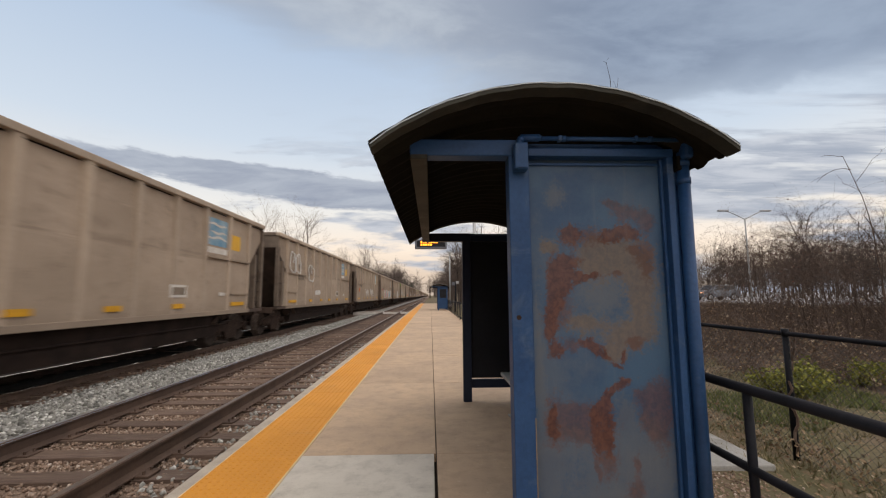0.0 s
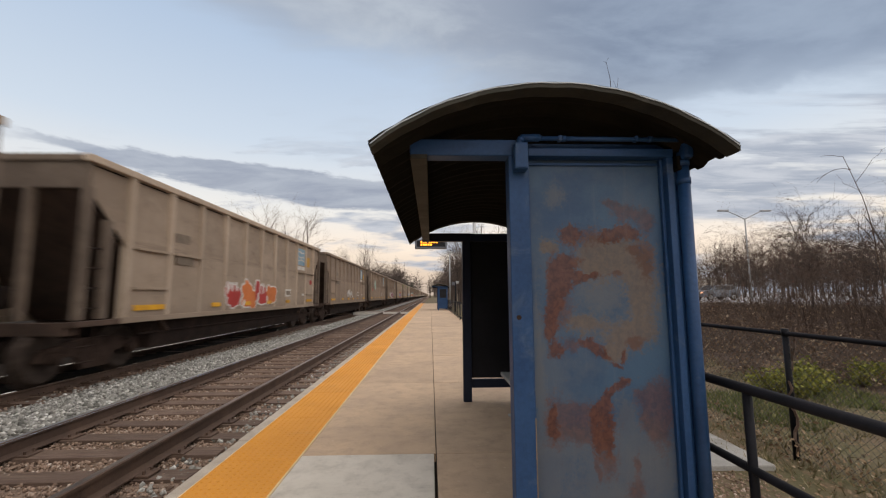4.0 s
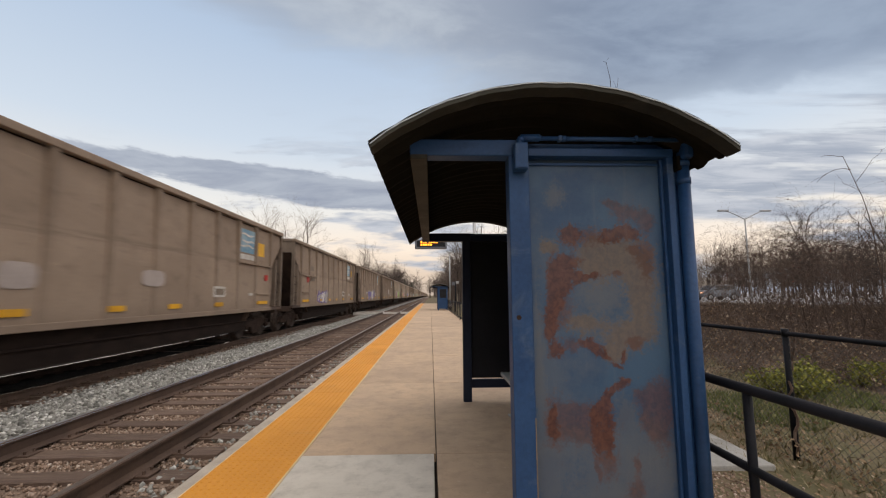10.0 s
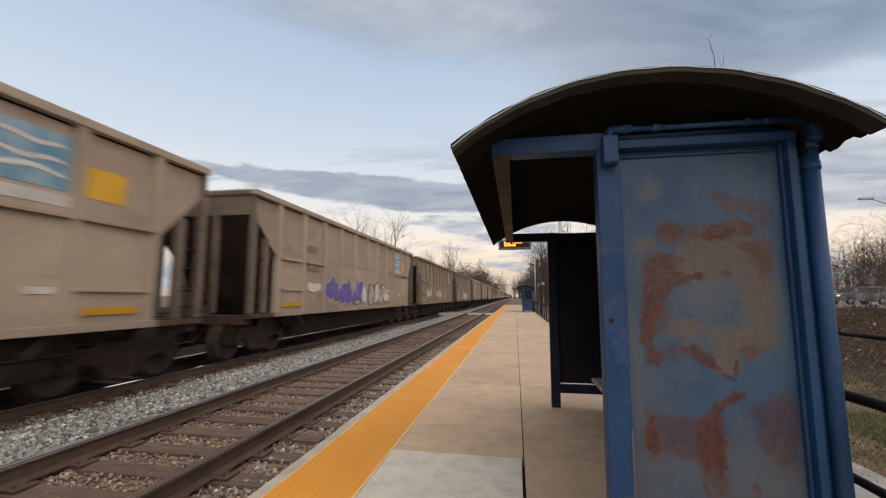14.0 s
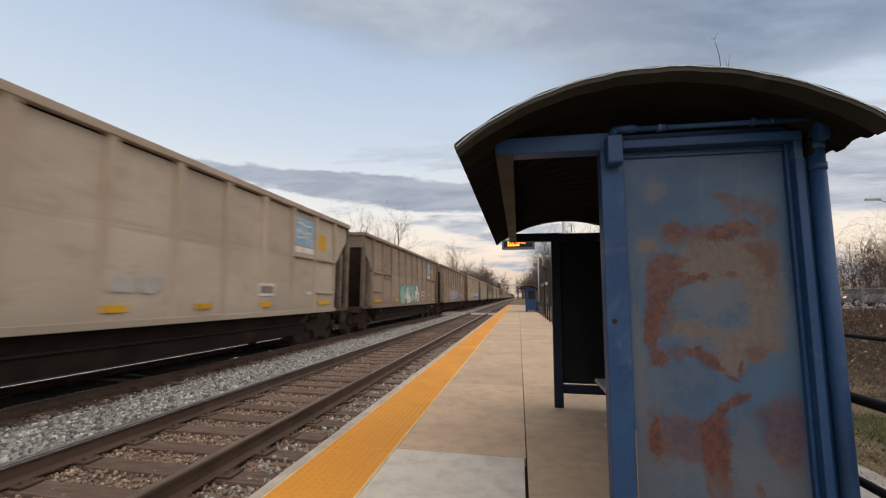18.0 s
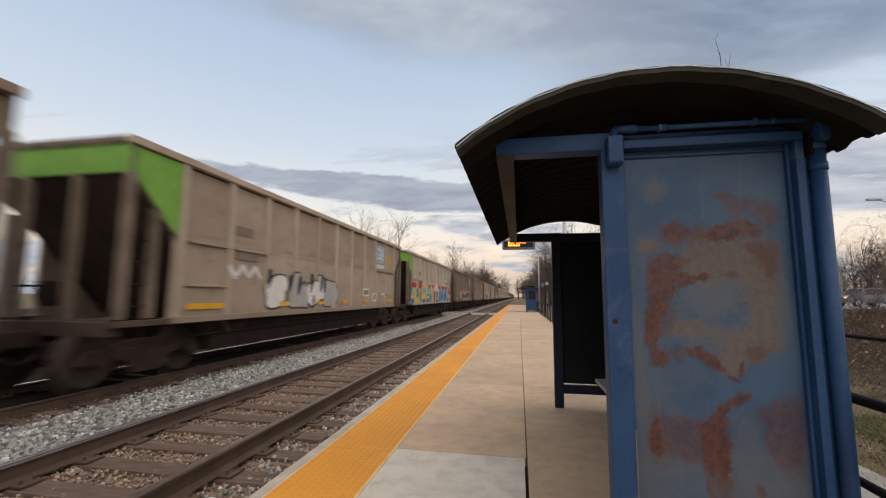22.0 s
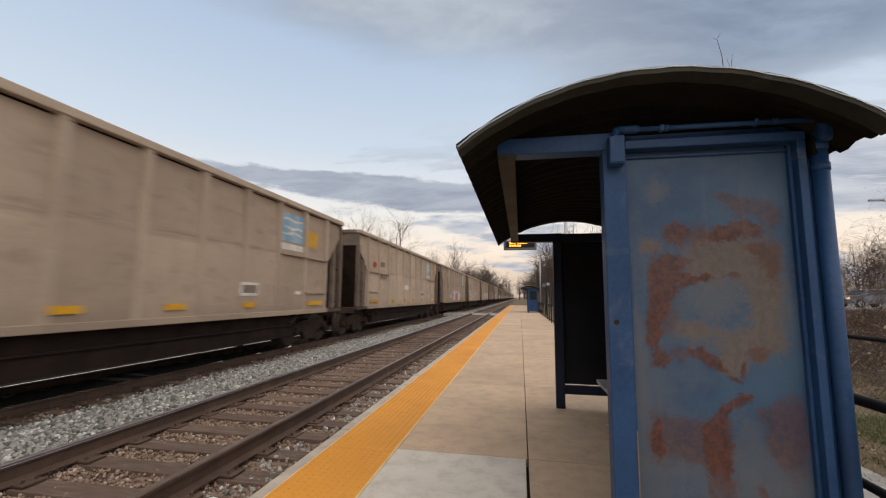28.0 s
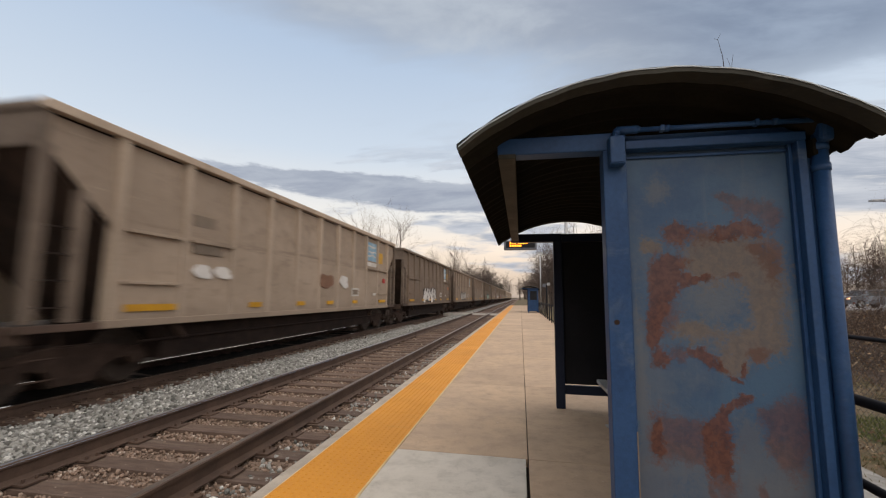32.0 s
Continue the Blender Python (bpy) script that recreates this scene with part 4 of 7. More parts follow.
    rod(bm, (0.462, YN - 0.004, 1.262), (0.462, YN + 0.003, 1.262), 0.013, 10)
    part("rust_bolt", bm, CAR_RUST, s, "rusted bolt head on the post")
    # welds and rubbed edges of the near post
    part("bare_streak", boxed(0.533, 0.5385, YN - 0.0015, YN + 0.002, 0.05, 0.75), PAINT_DIM, s, "rubbed bare paint on the post edge")
    return s


def bench():
    b = thing("bench", "pale grey bench with steel legs inside the shelter", "bench")
    part("seat", boxed(0.86, 1.25, 2.75, 5.20, 0.395, 0.435, 0.012), BENCH_GREY, b)
    for y in (3.05, 4.85):
        for x in (0.93, 1.18):
            leg = part("leg", boxed(x, x + 0.04, y, y + 0.04, 0.012, 0.395, 0.004), STEEL_BLUE_SHADE, b)
            part("foot_plate", boxed(x - 0.04, x + 0.08, y - 0.03, y + 0.07, 0.0, 0.012, 0.002), BENCH_GREY, leg, "pale foot plate")
    return b


near_shelter = shelter("platform_shelter", "blue steel platform shelter with rusted end panel and bowed roof")
bench()
far_shelter = shelter("platform_shelter", "blue steel platform shelter with bowed roof far down the platform", False)
far_shelter.matrix_basis = pose(0.22, 36.1, 0)

# twigs of a bush that stand up behind the shelter's roof
bm = bmesh.new()
rod(bm, (2.34, 5.0, -0.35), (2.36, 5.0, 2.2), 0.016, 7, 0.010)
rod(bm, (2.36, 5.0, 2.2), (2.365, 5.0, 3.4), 0.010, 6, 0.006)
rod(bm, (2.365, 5.0, 3.4), (2.34, 5.0, 4.18), 0.006, 6, 0.0038)
rod(bm, (2.34, 5.0, 4.18), (2.30, 5.0, 4.40), 0.0038, 5, 0.0022)
rod(bm, (2.30, 5.0, 4.40), (2.335, 5.0, 4.47), 0.0022, 5, 0.0012)
rod(bm, (2.30, 5.0, 4.40), (2.27, 5.02, 4.43), 0.002, 5, 0.001)
rod(bm, (2.36, 5.0, 3.2), (2.42, 5.0, 4.02), 0.005, 5, 0.0032)
rod(bm, (2.42, 5.0, 4.02), (2.45, 5.0, 4.20), 0.0032, 5, 0.0015)
rod(bm, (2.42, 5.0, 4.02), (2.385, 5.0, 4.16), 0.0022, 5, 0.001)
tagged(part("sapling", bm, BARK), "thin bare sapling growing behind the shelter", "sapling")

# ---------------------------------------------------------------- platform furniture


def railing():
    r = thing("platform_railing", "black pipe railing along the back of the platform", "railing")
    x = 1.60
    part("top_pipe", rodded((x, -3, 0.90), (x, 12.5, 0.90), 0.026, 16), PIPE_BLACK, r)
    part("middle_pipe", rodded((x, -3, 0.51), (x, 12.5, 0.51), 0.022, 14), PIPE_BLACK, r)
    first = None
    for i in range(9):
        y = 2.10 + (i - 2) * 1.83
        if first is None:
            bm = bmesh.new()
            rod(bm, (0, 0, 0), (0, 0, 0.885), 0.022, 14)
            rod(bm, (0, 0, 0), (0, 0, 0.014), 0.06, 14)
            first = part("post", bm, PIPE_BLACK, r)
            first.matrix_basis = pose(x, y, 0)
        else:
            again(first, r, x, y, 0)
    r2 = thing("platform_railing", "black railing with upright bars further down the platform", "railing")
    for z in (0.95, 0.15):
        part("rail_bar", rodded((1.66, 18, z), (1.66, 40, z), 0.025, 8), PIPE_BLACK, r2)
    first = part("post", rodded((0, 0, 0), (0, 0, 1.0), 0.03, 8), PIPE_BLACK, r2)
    first.matrix_basis = pose(1.66, 18, 0)
    for i in range(1, 13):
        again(first, r2, 1.66, 18 + i * 1.83, 0)


def led_sign():
    s = thing("departure_sign", "hanging departure sign with amber dot lettering", "sign")
    y = 13.0
    part("pole", rodded((1.40, y, 0), (1.40, y, 3.95), 0.05, 14), LAMP_GREY, s)
    part("arm", rodded((1.40, y, 3.32), (-0.35, y, 3.32), 0.03, 10), LAMP_GREY, s)
    case = part("case", boxed(-0.50, 0.512, y - 0.10, y + 0.10, 2.85, 3.14, 0.015), SIGN_CASE, s)
    part("screen", boxed(-0.44, 0.45, y - 0.104, y - 0.1005, 2.91, 3.10), DARK_SHADED_PANEL, case)
    for x in (-0.30, 0.33):
        part("hanger", rodded((x, y, 3.13), (x, y, 3.32), 0.015, 8), LAMP_GREY, s)
    part("clip_lamp", boxed(-0.47, -0.38, y - 0.05, y + 0.05, 3.145, 3.20, 0.004), PAINT_WHITE, s)
    rng = random.Random(3)
    for row, z in enumerate((3.030, 2.945)):
        x = -0.32
        while x < 0.30:
            w = rng.uniform(0.035, 0.07)
            if rng.random() < 0.8:
                part("lettering_bar", boxed(x, x + w, y - 0.107, y - 0.1045, z, z + 0.060), LED, case, "glowing amber lettering")
            x += w + 0.018


def platform_lamp(x, y, h):
    l = thing("platform_lamp", "grey platform lamp post with a flat lamp head", "lamp post")
    bm = bmesh.new()
    rod(bm, (x, y, 0.3), (x, y, h), 0.075, 14, 0.05)
    part("pole", bm, LAMP_GREY, l)
    part("base", rodded((x, y, 0), (x, y, 0.45), 0.2, 16), CONCRETE_EDGE, l, "round concrete base")
    part("lamp_head", boxed(x - 0.30, x + 0.28, y - 0.18, y + 0.18, h - 0.02, h + 0.14, 0.03), LAMP_GREY, l)
    return l


def small_sign(x, y, h):
    s = thing("platform_sign", "small grey notices on a dark post by the railing", "sign")
    part("post", rodded((x, y, 0), (x, y, h), 0.05, 10), PIPE_BLACK, s)
    part("plate", boxed(x - 0.32, x - 0.05, y - 0.03, y, h - 0.35, h - 0.08, 0.008), SIGN_CASE, s)
    part("plate", boxed(x + 0.02, x + 0.26, y - 0.04, y - 0.01, h - 0.22, h, 0.008), LAMP_GREY, s)


railing()
led_sign()
platform_lamp(1.98, 42.4, 5.75)
small_sign(2.05, 34.0, 2.55)


def fence():
    """Chain-link fence along the foot of the slope."""
    f = thing("chain_link_fence", "dark chain-link fence with pipe posts below the platform", "fence")
    x, y0, y1 = 3.76, -4.0, 32.0
    zb, zt = -0.31, 0.96
    part("top_pipe", rodded((x, y0, zt), (x, y1, zt), 0.024, 12), PIPE_BLACK, f)
    post = None
    y = 4.32 - 3 * 2.75
    while y < y1:
        if post is None:
            bm = bmesh.new()
            rod(bm, (0, 0, zb - 0.1), (0, 0, zt), 0.03, 12)
            rod(bm, (0, 0, zt - 0.03), (0, 0, zt + 0.05), 0.036, 12)
            post = part("post", bm, PIPE_BLACK, f)
            post.matrix_basis = pose(x, y, 0)
        else:
            again(post, f, x, y, 0)
        y += 2.75
    # diagonal wires, both ways
    v, q = [], []
    h, r, step = zt - zb, 0.0027, 0.080
    for way in (1, -1):
        n = int((y1 - y0 + h) / step)
        for i in range(n):
            a = y0 - h + i * step if way > 0 else y0 + i * step
            p, e = Vector((x, a, zb)), Vector((x, a + way * h, zt))
            if not (y0 < a + way * h * 0.5 < 20):
                continue
            b = len(v)
            for pt in (p, e):
                v += [(pt.x + r, pt.y, pt.z), (pt.x - r * 0.5, pt.y + r * 0.9, pt.z), (pt.x - r * 0.5, pt.y - r * 0.9, pt.z)]
            q += [(b + j, b + (j + 1) % 3, b + 3 + (j + 1) % 3, b + 3 + j) for j in range(3)]
    tagged(part("wire_mesh", raw("wire_mesh", v, q, WIRE_DARK), None, f), "dark woven wire mesh", kind="stuff")
    vine = bmesh.new()
    rng = random.Random(4)
    p = Vector((x, 4.32, zb))
    while p.z < zt:
        n = p + Vector((rng.uniform(-0.035, 0.035), rng.uniform(-0.04, 0.04), 0.07))
        n.x, n.y = x + max(-0.06, min(0.06, n.x - x)), 4.32 + max(-0.06, min(0.06, n.y - 4.32))
        rod(vine, p, n, 0.014, 5, cap=False)
        p = n
    tagged(part("vine_stem", vine, VINE), "dry vine stem wound round a fence post", "vine")


fence()
tagged(part("drain_slab", boxed(2.35, 3.27, 4.0, 4.95, -0.42, -0.235, 0.015), SLAB_GREY), "pale concrete drain slab in the grass behind the railing", "slab")

# ---------------------------------------------------------------- the freight train
CAR_LEN, PITCH = 15.2, 16.65
HALF = 1.56
SILL, TOP = 0.88 - RAIL2_Z, 3.91 - RAIL2_Z     # above the rail
RIBS = [1.15 + 1.29 * i for i in range(11)]


def train_way(t):
    """How far the train has come, in metres."""
    return 23.05 * t + 0.00712 * t * t


def wheelset_mesh():
    bm = bmesh.new()
    prof = [(0.0, 0.10), (0.02, 0.16), (0.04, 0.40), (-0.03, 0.455), (-0.10, 0.465), (-0.125, 0.50), (-0.15, 0.50), (-0.15, 0.42), (-0.10, 0.36), (-0.08, 0.12)]
    n = 28
    rings = [[bm.verts.new((px, r * math.cos(6.2832 * i / n), r * math.sin(6.2832 * i / n))) for i in range(n)] for px, r in prof]
    for a, b in zip(rings, rings[1:] + rings[:1]):
        for i in range(n):
            bm.faces.new((a[i], a[(i + 1) % n], b[(i + 1) % n], b[i]))
    bmesh.ops.recalc_face_normals(bm, faces=bm.faces)
    rod(bm, (-0.12, 0, 0), (0.06, 0, 0), 0.11, 12)
    return mesh_of(bm, "wheel", WHEEL_STEEL)


def side_frame_mesh():
    bm = bmesh.new()
    pts = [(-1.18, 0.44), (-1.10, 0.62), (-0.75, 0.68), (-0.30, 0.76), (0.30, 0.76), (0.75, 0.68), (1.10, 0.62), (1.18, 0.44), (0.98, 0.40), (0.70, 0.50), (0.42, 0.42),
           (0.30, 0.20), (-0.30, 0.20), (-0.42, 0.42), (-0.70, 0.50), (-0.98, 0.40)]
    n = len(pts)
    a, b = [bm.verts.new((-0.06, y, z)) for y, z in pts], [bm.verts.new((0.06, y, z)) for y, z in pts]
    for i in range(n):
        bm.faces.new((a[i], a[(i + 1) % n], b[(i + 1) % n], b[i]))
    for i in range(n // 2 - 1):
        for s in (a, b):
            bm.faces.new((s[i], s[i + 1], s[n - 2 - i], s[n - 1 - i]))
    bmesh.ops.recalc_face_normals(bm, faces=bm.faces)
    for y in (-0.14, 0.0, 0.14):
        rod(bm, (0.0, y, 0.24), (0.0, y, 0.60), 0.062, 10)
    for y in (-0.89, 0.89):
        rod(bm, (0.03, y, 0.47), (0.12, y, 0.47), 0.11, 14)
        rod(bm, (0.12, y, 0.47), (0.15, y, 0.47), 0.075, 12)
        box(bm, -0.05, 0.09, y - 0.16, y + 0.16, 0.585, 0.66)
    box(bm, 0.045, 0.085, -0.26, 0.26, 0.66, 0.74)
    return mesh_of(bm, "side_frame", CAR_RUST)


def side_sheet(side):
    """One side of the hopper with its slanted ends; the sheet steps in towards the top."""
    bm = bmesh.new()
    prof = [(SILL, -0.012), (1.90 - RAIL2_Z, -0.018), (2.42 - RAIL2_Z, -0.042), (TOP - 0.168, -0.105)]
    L = CAR_LEN

    def ends(z):
        cut = min(max((3.42 - RAIL2_Z - z) / 0.98, 0.12), 1.10)
        return cut, L - cut

    zs = [SILL, 1.6, 2.10 - RAIL2_Z, 2.20 - RAIL2_Z, 2.30 - RAIL2_Z, 2.42 - RAIL2_Z, 2.34 - RAIL2_Z + 0.5, 3.30 - RAIL2_Z, TOP - 0.168]
    rows = []
    for z in sorted(zs):
        d = float(np.interp(z, [p[0] for p in prof], [p[1] for p in prof]))
        a, b = ends(z)
        rows.append([bm.verts.new((side * (HALF + d), a + (b - a) * i / 8, z)) for i in range(9)])
    for r, s in zip(rows, rows[1:]):
        for i in range(8):
            bm.faces.new((r[i], r[i + 1], s[i + 1], s[i]) if side > 0 else (r[i + 1], r[i], s[i], s[i + 1]))
    g = bmesh.ops.extrude_face_region(bm, geom=list(bm.faces))
    bmesh.ops.translate(bm, verts=[e for e in g["geom"] if isinstance(e, bmesh.types.BMVert)], vec=(-side * 0.012, 0, 0))
    bmesh.ops.recalc_face_normals(bm, faces=bm.faces)
    return bm


def rib_mesh(side=1):
    """A side stake: deep at the top, dying into the sheet lower down."""
    bm = bmesh.new()
    out = [(SILL + 0.08, -0.008), (2.15 - RAIL2_Z, 0.0), (2.45 - RAIL2_Z, 0.0), (TOP - 0.13, 0.0)]
    w = 0.075
    rings = []
    for z, d in out:
        x = HALF + d
        rings.append([bm.verts.new(c) for c in ((side * (x - 0.13), -w - 0.02, z), (side * x, -w + 0.015, z), (side * x, w - 0.015, z), (side * (x - 0.13), w + 0.02, z))])
    for r, s in zip(rings, rings[1:]):
        for i in range(3):
            bm.faces.new((r[i], r[i + 1], s[i + 1], s[i]))
    bm.faces.new(rings[-1])
    bmesh.ops.recalc_face_normals(bm, faces=bm.faces)
    return bm


def hopper_car():
    """The first car; the others are copies. Its front end is at y = 0 and the rail's top at z = 0."""
    c = thing("hopper_car", "tan steel coal hopper car in a moving freight train", "freight car", group="cars of the freight train")
    L = CAR_LEN
    part("side_sheet", side_sheet(1), CAR_TAN, c, "tan painted ribbed side sheet")
    part("side_sheet", side_sheet(-1), CAR_TAN, c)
    rib = part("rib", rib_mesh(1), CAR_RIB, c)
    rib.matrix_basis = pose(0, RIBS[0], 0)
    for y in RIBS[1:]:
        again(rib, c, 0, y, 0)
    bm = bmesh.new()
    for y in RIBS:
        box(bm, -HALF, -HALF + 0.09, y - 0.075, y + 0.075, SILL + 0.05, TOP - 0.13)
    part("far_side_ribs", bm, CAR_TAN, c)
    for s in (1, -1):
        part("top_chord", boxed(s * HALF - 0.13 if s > 0 else -HALF - 0.02, s * HALF + 0.02 if s > 0 else -HALF + 0.13, 0, L, TOP - 0.135, TOP, 0.02), CAR_RIB, c)
        # black sheet set in as the shadow line beneath the chord
        part("top_recess", boxed(min(s * (HALF - 0.165), s * (HALF - 0.135)), max(s * (HALF - 0.165), s * (HALF - 0.135)), 0.14, L - 0.14, TOP - 0.33, TOP - 0.03), CAR_DARK, c, "black strip painting the shadow under the top chord")
        part("side_sill", boxed(min(s * (HALF - 0.15), s * (HALF + 0.015)), max(s * (HALF - 0.15), s * (HALF + 0.015)), 1.02, L - 1.02, SILL - 0.02, SILL + 0.10, 0.012), CAR_TAN, c)
        # sill ends get a darker paint for the shade at the open car end
        for a, b in ((0.0, 1.015), (L - 1.015, L)):
            part("sill_end", boxed(min(s * (HALF - 0.15), s * (HALF + 0.01)), max(s * (HALF - 0.15), s * (HALF + 0.01)), a, b, SILL - 0.02, SILL + 0.08, 0.012), CAR_SLOPE, c, "end of the side sill, darkened by colour for shade")
    for e, flip in ((0.0, 1), (L, -1)):
        # top of the end wall, its chord, the slope sheet and the open posts under it
        part("end_chord", boxed(-HALF + 0.13, HALF - 0.13, min(e, e + flip * 0.13), max(e, e + flip * 0.13), TOP - 0.13, TOP - 0.002, 0.015), CAR_END, c)
        part("end_sheet", boxed(-HALF + 0.02, HALF - 0.02, min(e + flip * 0.05, e + flip * 0.10), max(e + flip * 0.05, e + flip * 0.10), 3.30 - RAIL2_Z, TOP - 0.13), CAR_END, c)
        bm = bmesh.new()
        prism(bm, [(e + flip * 0.10, 3.36 - RAIL2_Z), (e + flip * 2.75, 0.78), (e + flip * 2.75, 0.72), (e + flip * 0.10, 3.30 - RAIL2_Z)], "x", -HALF + 0.15, HALF - 0.15)
        part("slope_sheet", bm, CAR_SLOPE, c, "dark brown slope sheet")
        for x in (-HALF + 0.06, -0.52, 0.52, HALF - 0.06):
            post = part("end_post", boxed(x - 0.07, x + 0.07, min(e + flip * 0.02, e + flip * 0.15), max(e + flip * 0.02, e + flip * 0.15), SILL + 0.10, 3.32 - RAIL2_Z, 0.012), CAR_END, c)
        for s in (1, -1):
            part("side_post", boxed(min(s * (HALF - 0.14), s * HALF), max(s * (HALF - 0.14), s * HALF), e + flip * 0.60 - 0.065, e + flip * 0.60 + 0.065, SILL + 0.10, 2.80 - RAIL2_Z, 0.012), CAR_END, c)
        part("end_sill", boxed(-HALF + 0.15, HALF - 0.15, min(e, e + flip * 0.22), max(e, e + flip * 0.22), SILL - 0.16, SILL + 0.06, 0.015), CAR_SLOPE, c)
        bm = bmesh.new()
        cols = [e + flip * 0.10, e + flip * 0.125, e + flip * 0.555, e + flip * 0.58]
        levels = [SILL + 0.10] + [SILL + 0.30 + 0.36 * i + d for i in range(4) for d in (-0.013, 0.013)] + [SILL + 1.60]
        grid = [[bm.verts.new((HALF - 0.07, y, z)) for y in cols] for z in levels]
        for j in range(len(levels) - 1):
            for i in range(3):
                if i != 1 or j % 2:
                    bm.faces.new((grid[j][i], grid[j][i + 1], grid[j + 1][i + 1], grid[j + 1][i]))
        g = bmesh.ops.extrude_face_region(bm, geom=list(bm.faces))
        bmesh.ops.translate(bm, verts=[v for v in g["geom"] if isinstance(v, bmesh.types.BMVert)], vec=(-0.025, 0, 0))
        bmesh.ops.recalc_face_normals(bm, faces=bm.faces)
        part("ladder", bm, CAR_DARK, c, "short ladder at the corner")
        bm = bmesh.new()
        rod(bm, (-0.52, e + flip * 0.05, SILL + 0.62), (0.52, e + flip * 0.05, SILL + 0.62), 0.018, 6)
        rod(bm, (0.25, e + flip * 0.12, SILL + 0.50), (0.25, e - flip * 0.05, SILL + 0.50), 0.20, 14)
        part("hand_brake", bm, CAR_DARK, c)
        bm = boxed(-0.14, 0.14, min(e - flip * 0.68, e + flip * 0.3), max(e - flip * 0.68, e + flip * 0.3), 0.70, 0.95, 0.03)
        box(bm, -0.2, 0.2, min(e - flip * 0.70, e - flip * 0.42), max(e - flip * 0.70, e - flip * 0.42), 0.66, 0.99, 0.05)
        part("coupler", bm, CAR_RUST, c)
    bm = boxed(-0.26, 0.26, 0.15, L - 0.15, 0.55, 0.98)
    part("centre_sill", bm, CAR_DARK, c, "black centre sill")
    bm = bmesh.new()
    prism(bm, [(-1.30, SILL), (1.30, SILL), (1.24, 0.40), (-1.24, 0.40)], "y", 2.38, L - 2.38)
    part("hopper_bottom", bm, CAR_DARK, c, "black hopper chutes and doors")
    part("air_reservoir", rodded((1.12, 2.35, 0.84), (1.12, 3.05, 0.84), 0.16, 14), CAR_RUST, c, "rusty brake air tank")
    bm = bmesh.new()
    rod(bm, (1.30, 1.9, 0.74), (1.30, L - 1.9, 0.70), 0.024, 6)
    part("brake_pipe", bm, CAR_DARK, c)
    for e, flip in ((0.0, 1), (L, -1)):
        bm = bmesh.new()
        for z in (0.55, 0.28):
            rod(bm, (HALF - 0.05, e + flip * 0.12, z + 0.12), (HALF - 0.05, e + flip * 0.50, z + 0.12), 0.014, 6)
        for y in (0.12, 0.50):
            rod(bm, (HALF - 0.05, e + flip * y, 0.40), (HALF - 0.05, e + flip * y, SILL), 0.014, 6)
        part("step", bm, CAR_RUST, c, "sill step at the corner")
        bm = bmesh.new()
        pts = [(0.42, 0.0, 0.78), (0.46, -0.18, 0.60), (0.40, -0.40, 0.48), (0.30, -0.58, 0.62)]
        for (a, b, d), (f, g, h) in zip(pts, pts[1:]):
            rod(bm, (a, e + flip * b, d), (f, e + flip * g, h), 0.03, 7)
        part("air_hose", bm, CAR_DARK, c, "hanging black air hose")
    part("coal_load", boxed(-HALF + 0.22, HALF - 0.22, 0.5, L - 0.5, 3.2, TOP - 0.35, 0.05), COAL, c, "coal load")
    # ledges on the end panels
    for y0, y1, z in ((1.28, 2.34, 2.385), (2.56, 3.72, 2.385), (1.28, 2.34, 1.575), (L - 3.68, L - 2.52, 2.48), (L - 2.40, L - 1.2, 2.48), (L - 2.36, L - 1.25, 1.48)):
        part("ledge", boxed(HALF - 0.08, HALF + 0.045, y0, y1, z - RAIL2_Z - 0.05, z - RAIL2_Z, 0.008), CAR_TAN, c)
    # reflectors and painted marks
    h = HALF + 0.0045
    for y0, w, z in ((1.36, 0.95, 1.10), (4.35, 0.42, 1.10), (6.35, 0.40, 1.10), (8.15, 0.40, 1.10), (10.15, 0.42, 1.10), (12.95, 0.85, 1.10)):
        part("reflector", boxed(h - 0.02, h + 0.014, y0, y0 + w, z - RAIL2_Z, z - RAIL2_Z + 0.11), REFLECT_YELLOW, c, "yellow reflector strip")
    y0 = L - 3.66
    logo = part("sign_panel", boxed(HALF - 0.12, HALF - 0.052, y0, y0 + 1.10, 2.80 - RAIL2_Z, 3.56 - RAIL2_Z), PAINT_BLUE, c, "faded blue and white emblem panel")
    for i, (a, b, z) in enumerate(((0.1, 1.0, 3.36), (0.2, 1.02, 3.14), (0.06, 1.04, 2.99))):
        bm = bmesh.new()
        wave = [(y0 + a + (b - a) * j / 8, z - RAIL2_Z + 0.028 * math.sin(j * 0.95 + i * 1.6)) for j in range(9)]
        prism(bm, [(u, w + 0.068 * (0.55 + 0.45 * math.sin(0.39 * j))) for j, (u, w) in enumerate(wave)] + wave[::-1], "x", HALF - 0.06, HALF - 0.045)
        part("stripe", bm, PAINT_WHITE, logo, "waved white stripe")
    part("white_bar", boxed(HALF - 0.12, HALF - 0.042, y0 - 0.02, y0 + 1.12, 2.58 - RAIL2_Z, 2.74 - RAIL2_Z), PAINT_WHITE, c, "white painted bar")
    part("yellow_plate", boxed(HALF - 0.12, HALF - 0.052, L - 2.32, L - 1.72, 2.78 - RAIL2_Z, 3.24 - RAIL2_Z), PAINT_YELLOW, c, "yellow painted square")
    frame_y = L - 5.15
    data = part("data_box", boxed(h - 0.02, h, frame_y, frame_y + 0.62, 1.36 - RAIL2_Z, 1.66 - RAIL2_Z), PAINT_WHITE, c, "white framed data stencil")
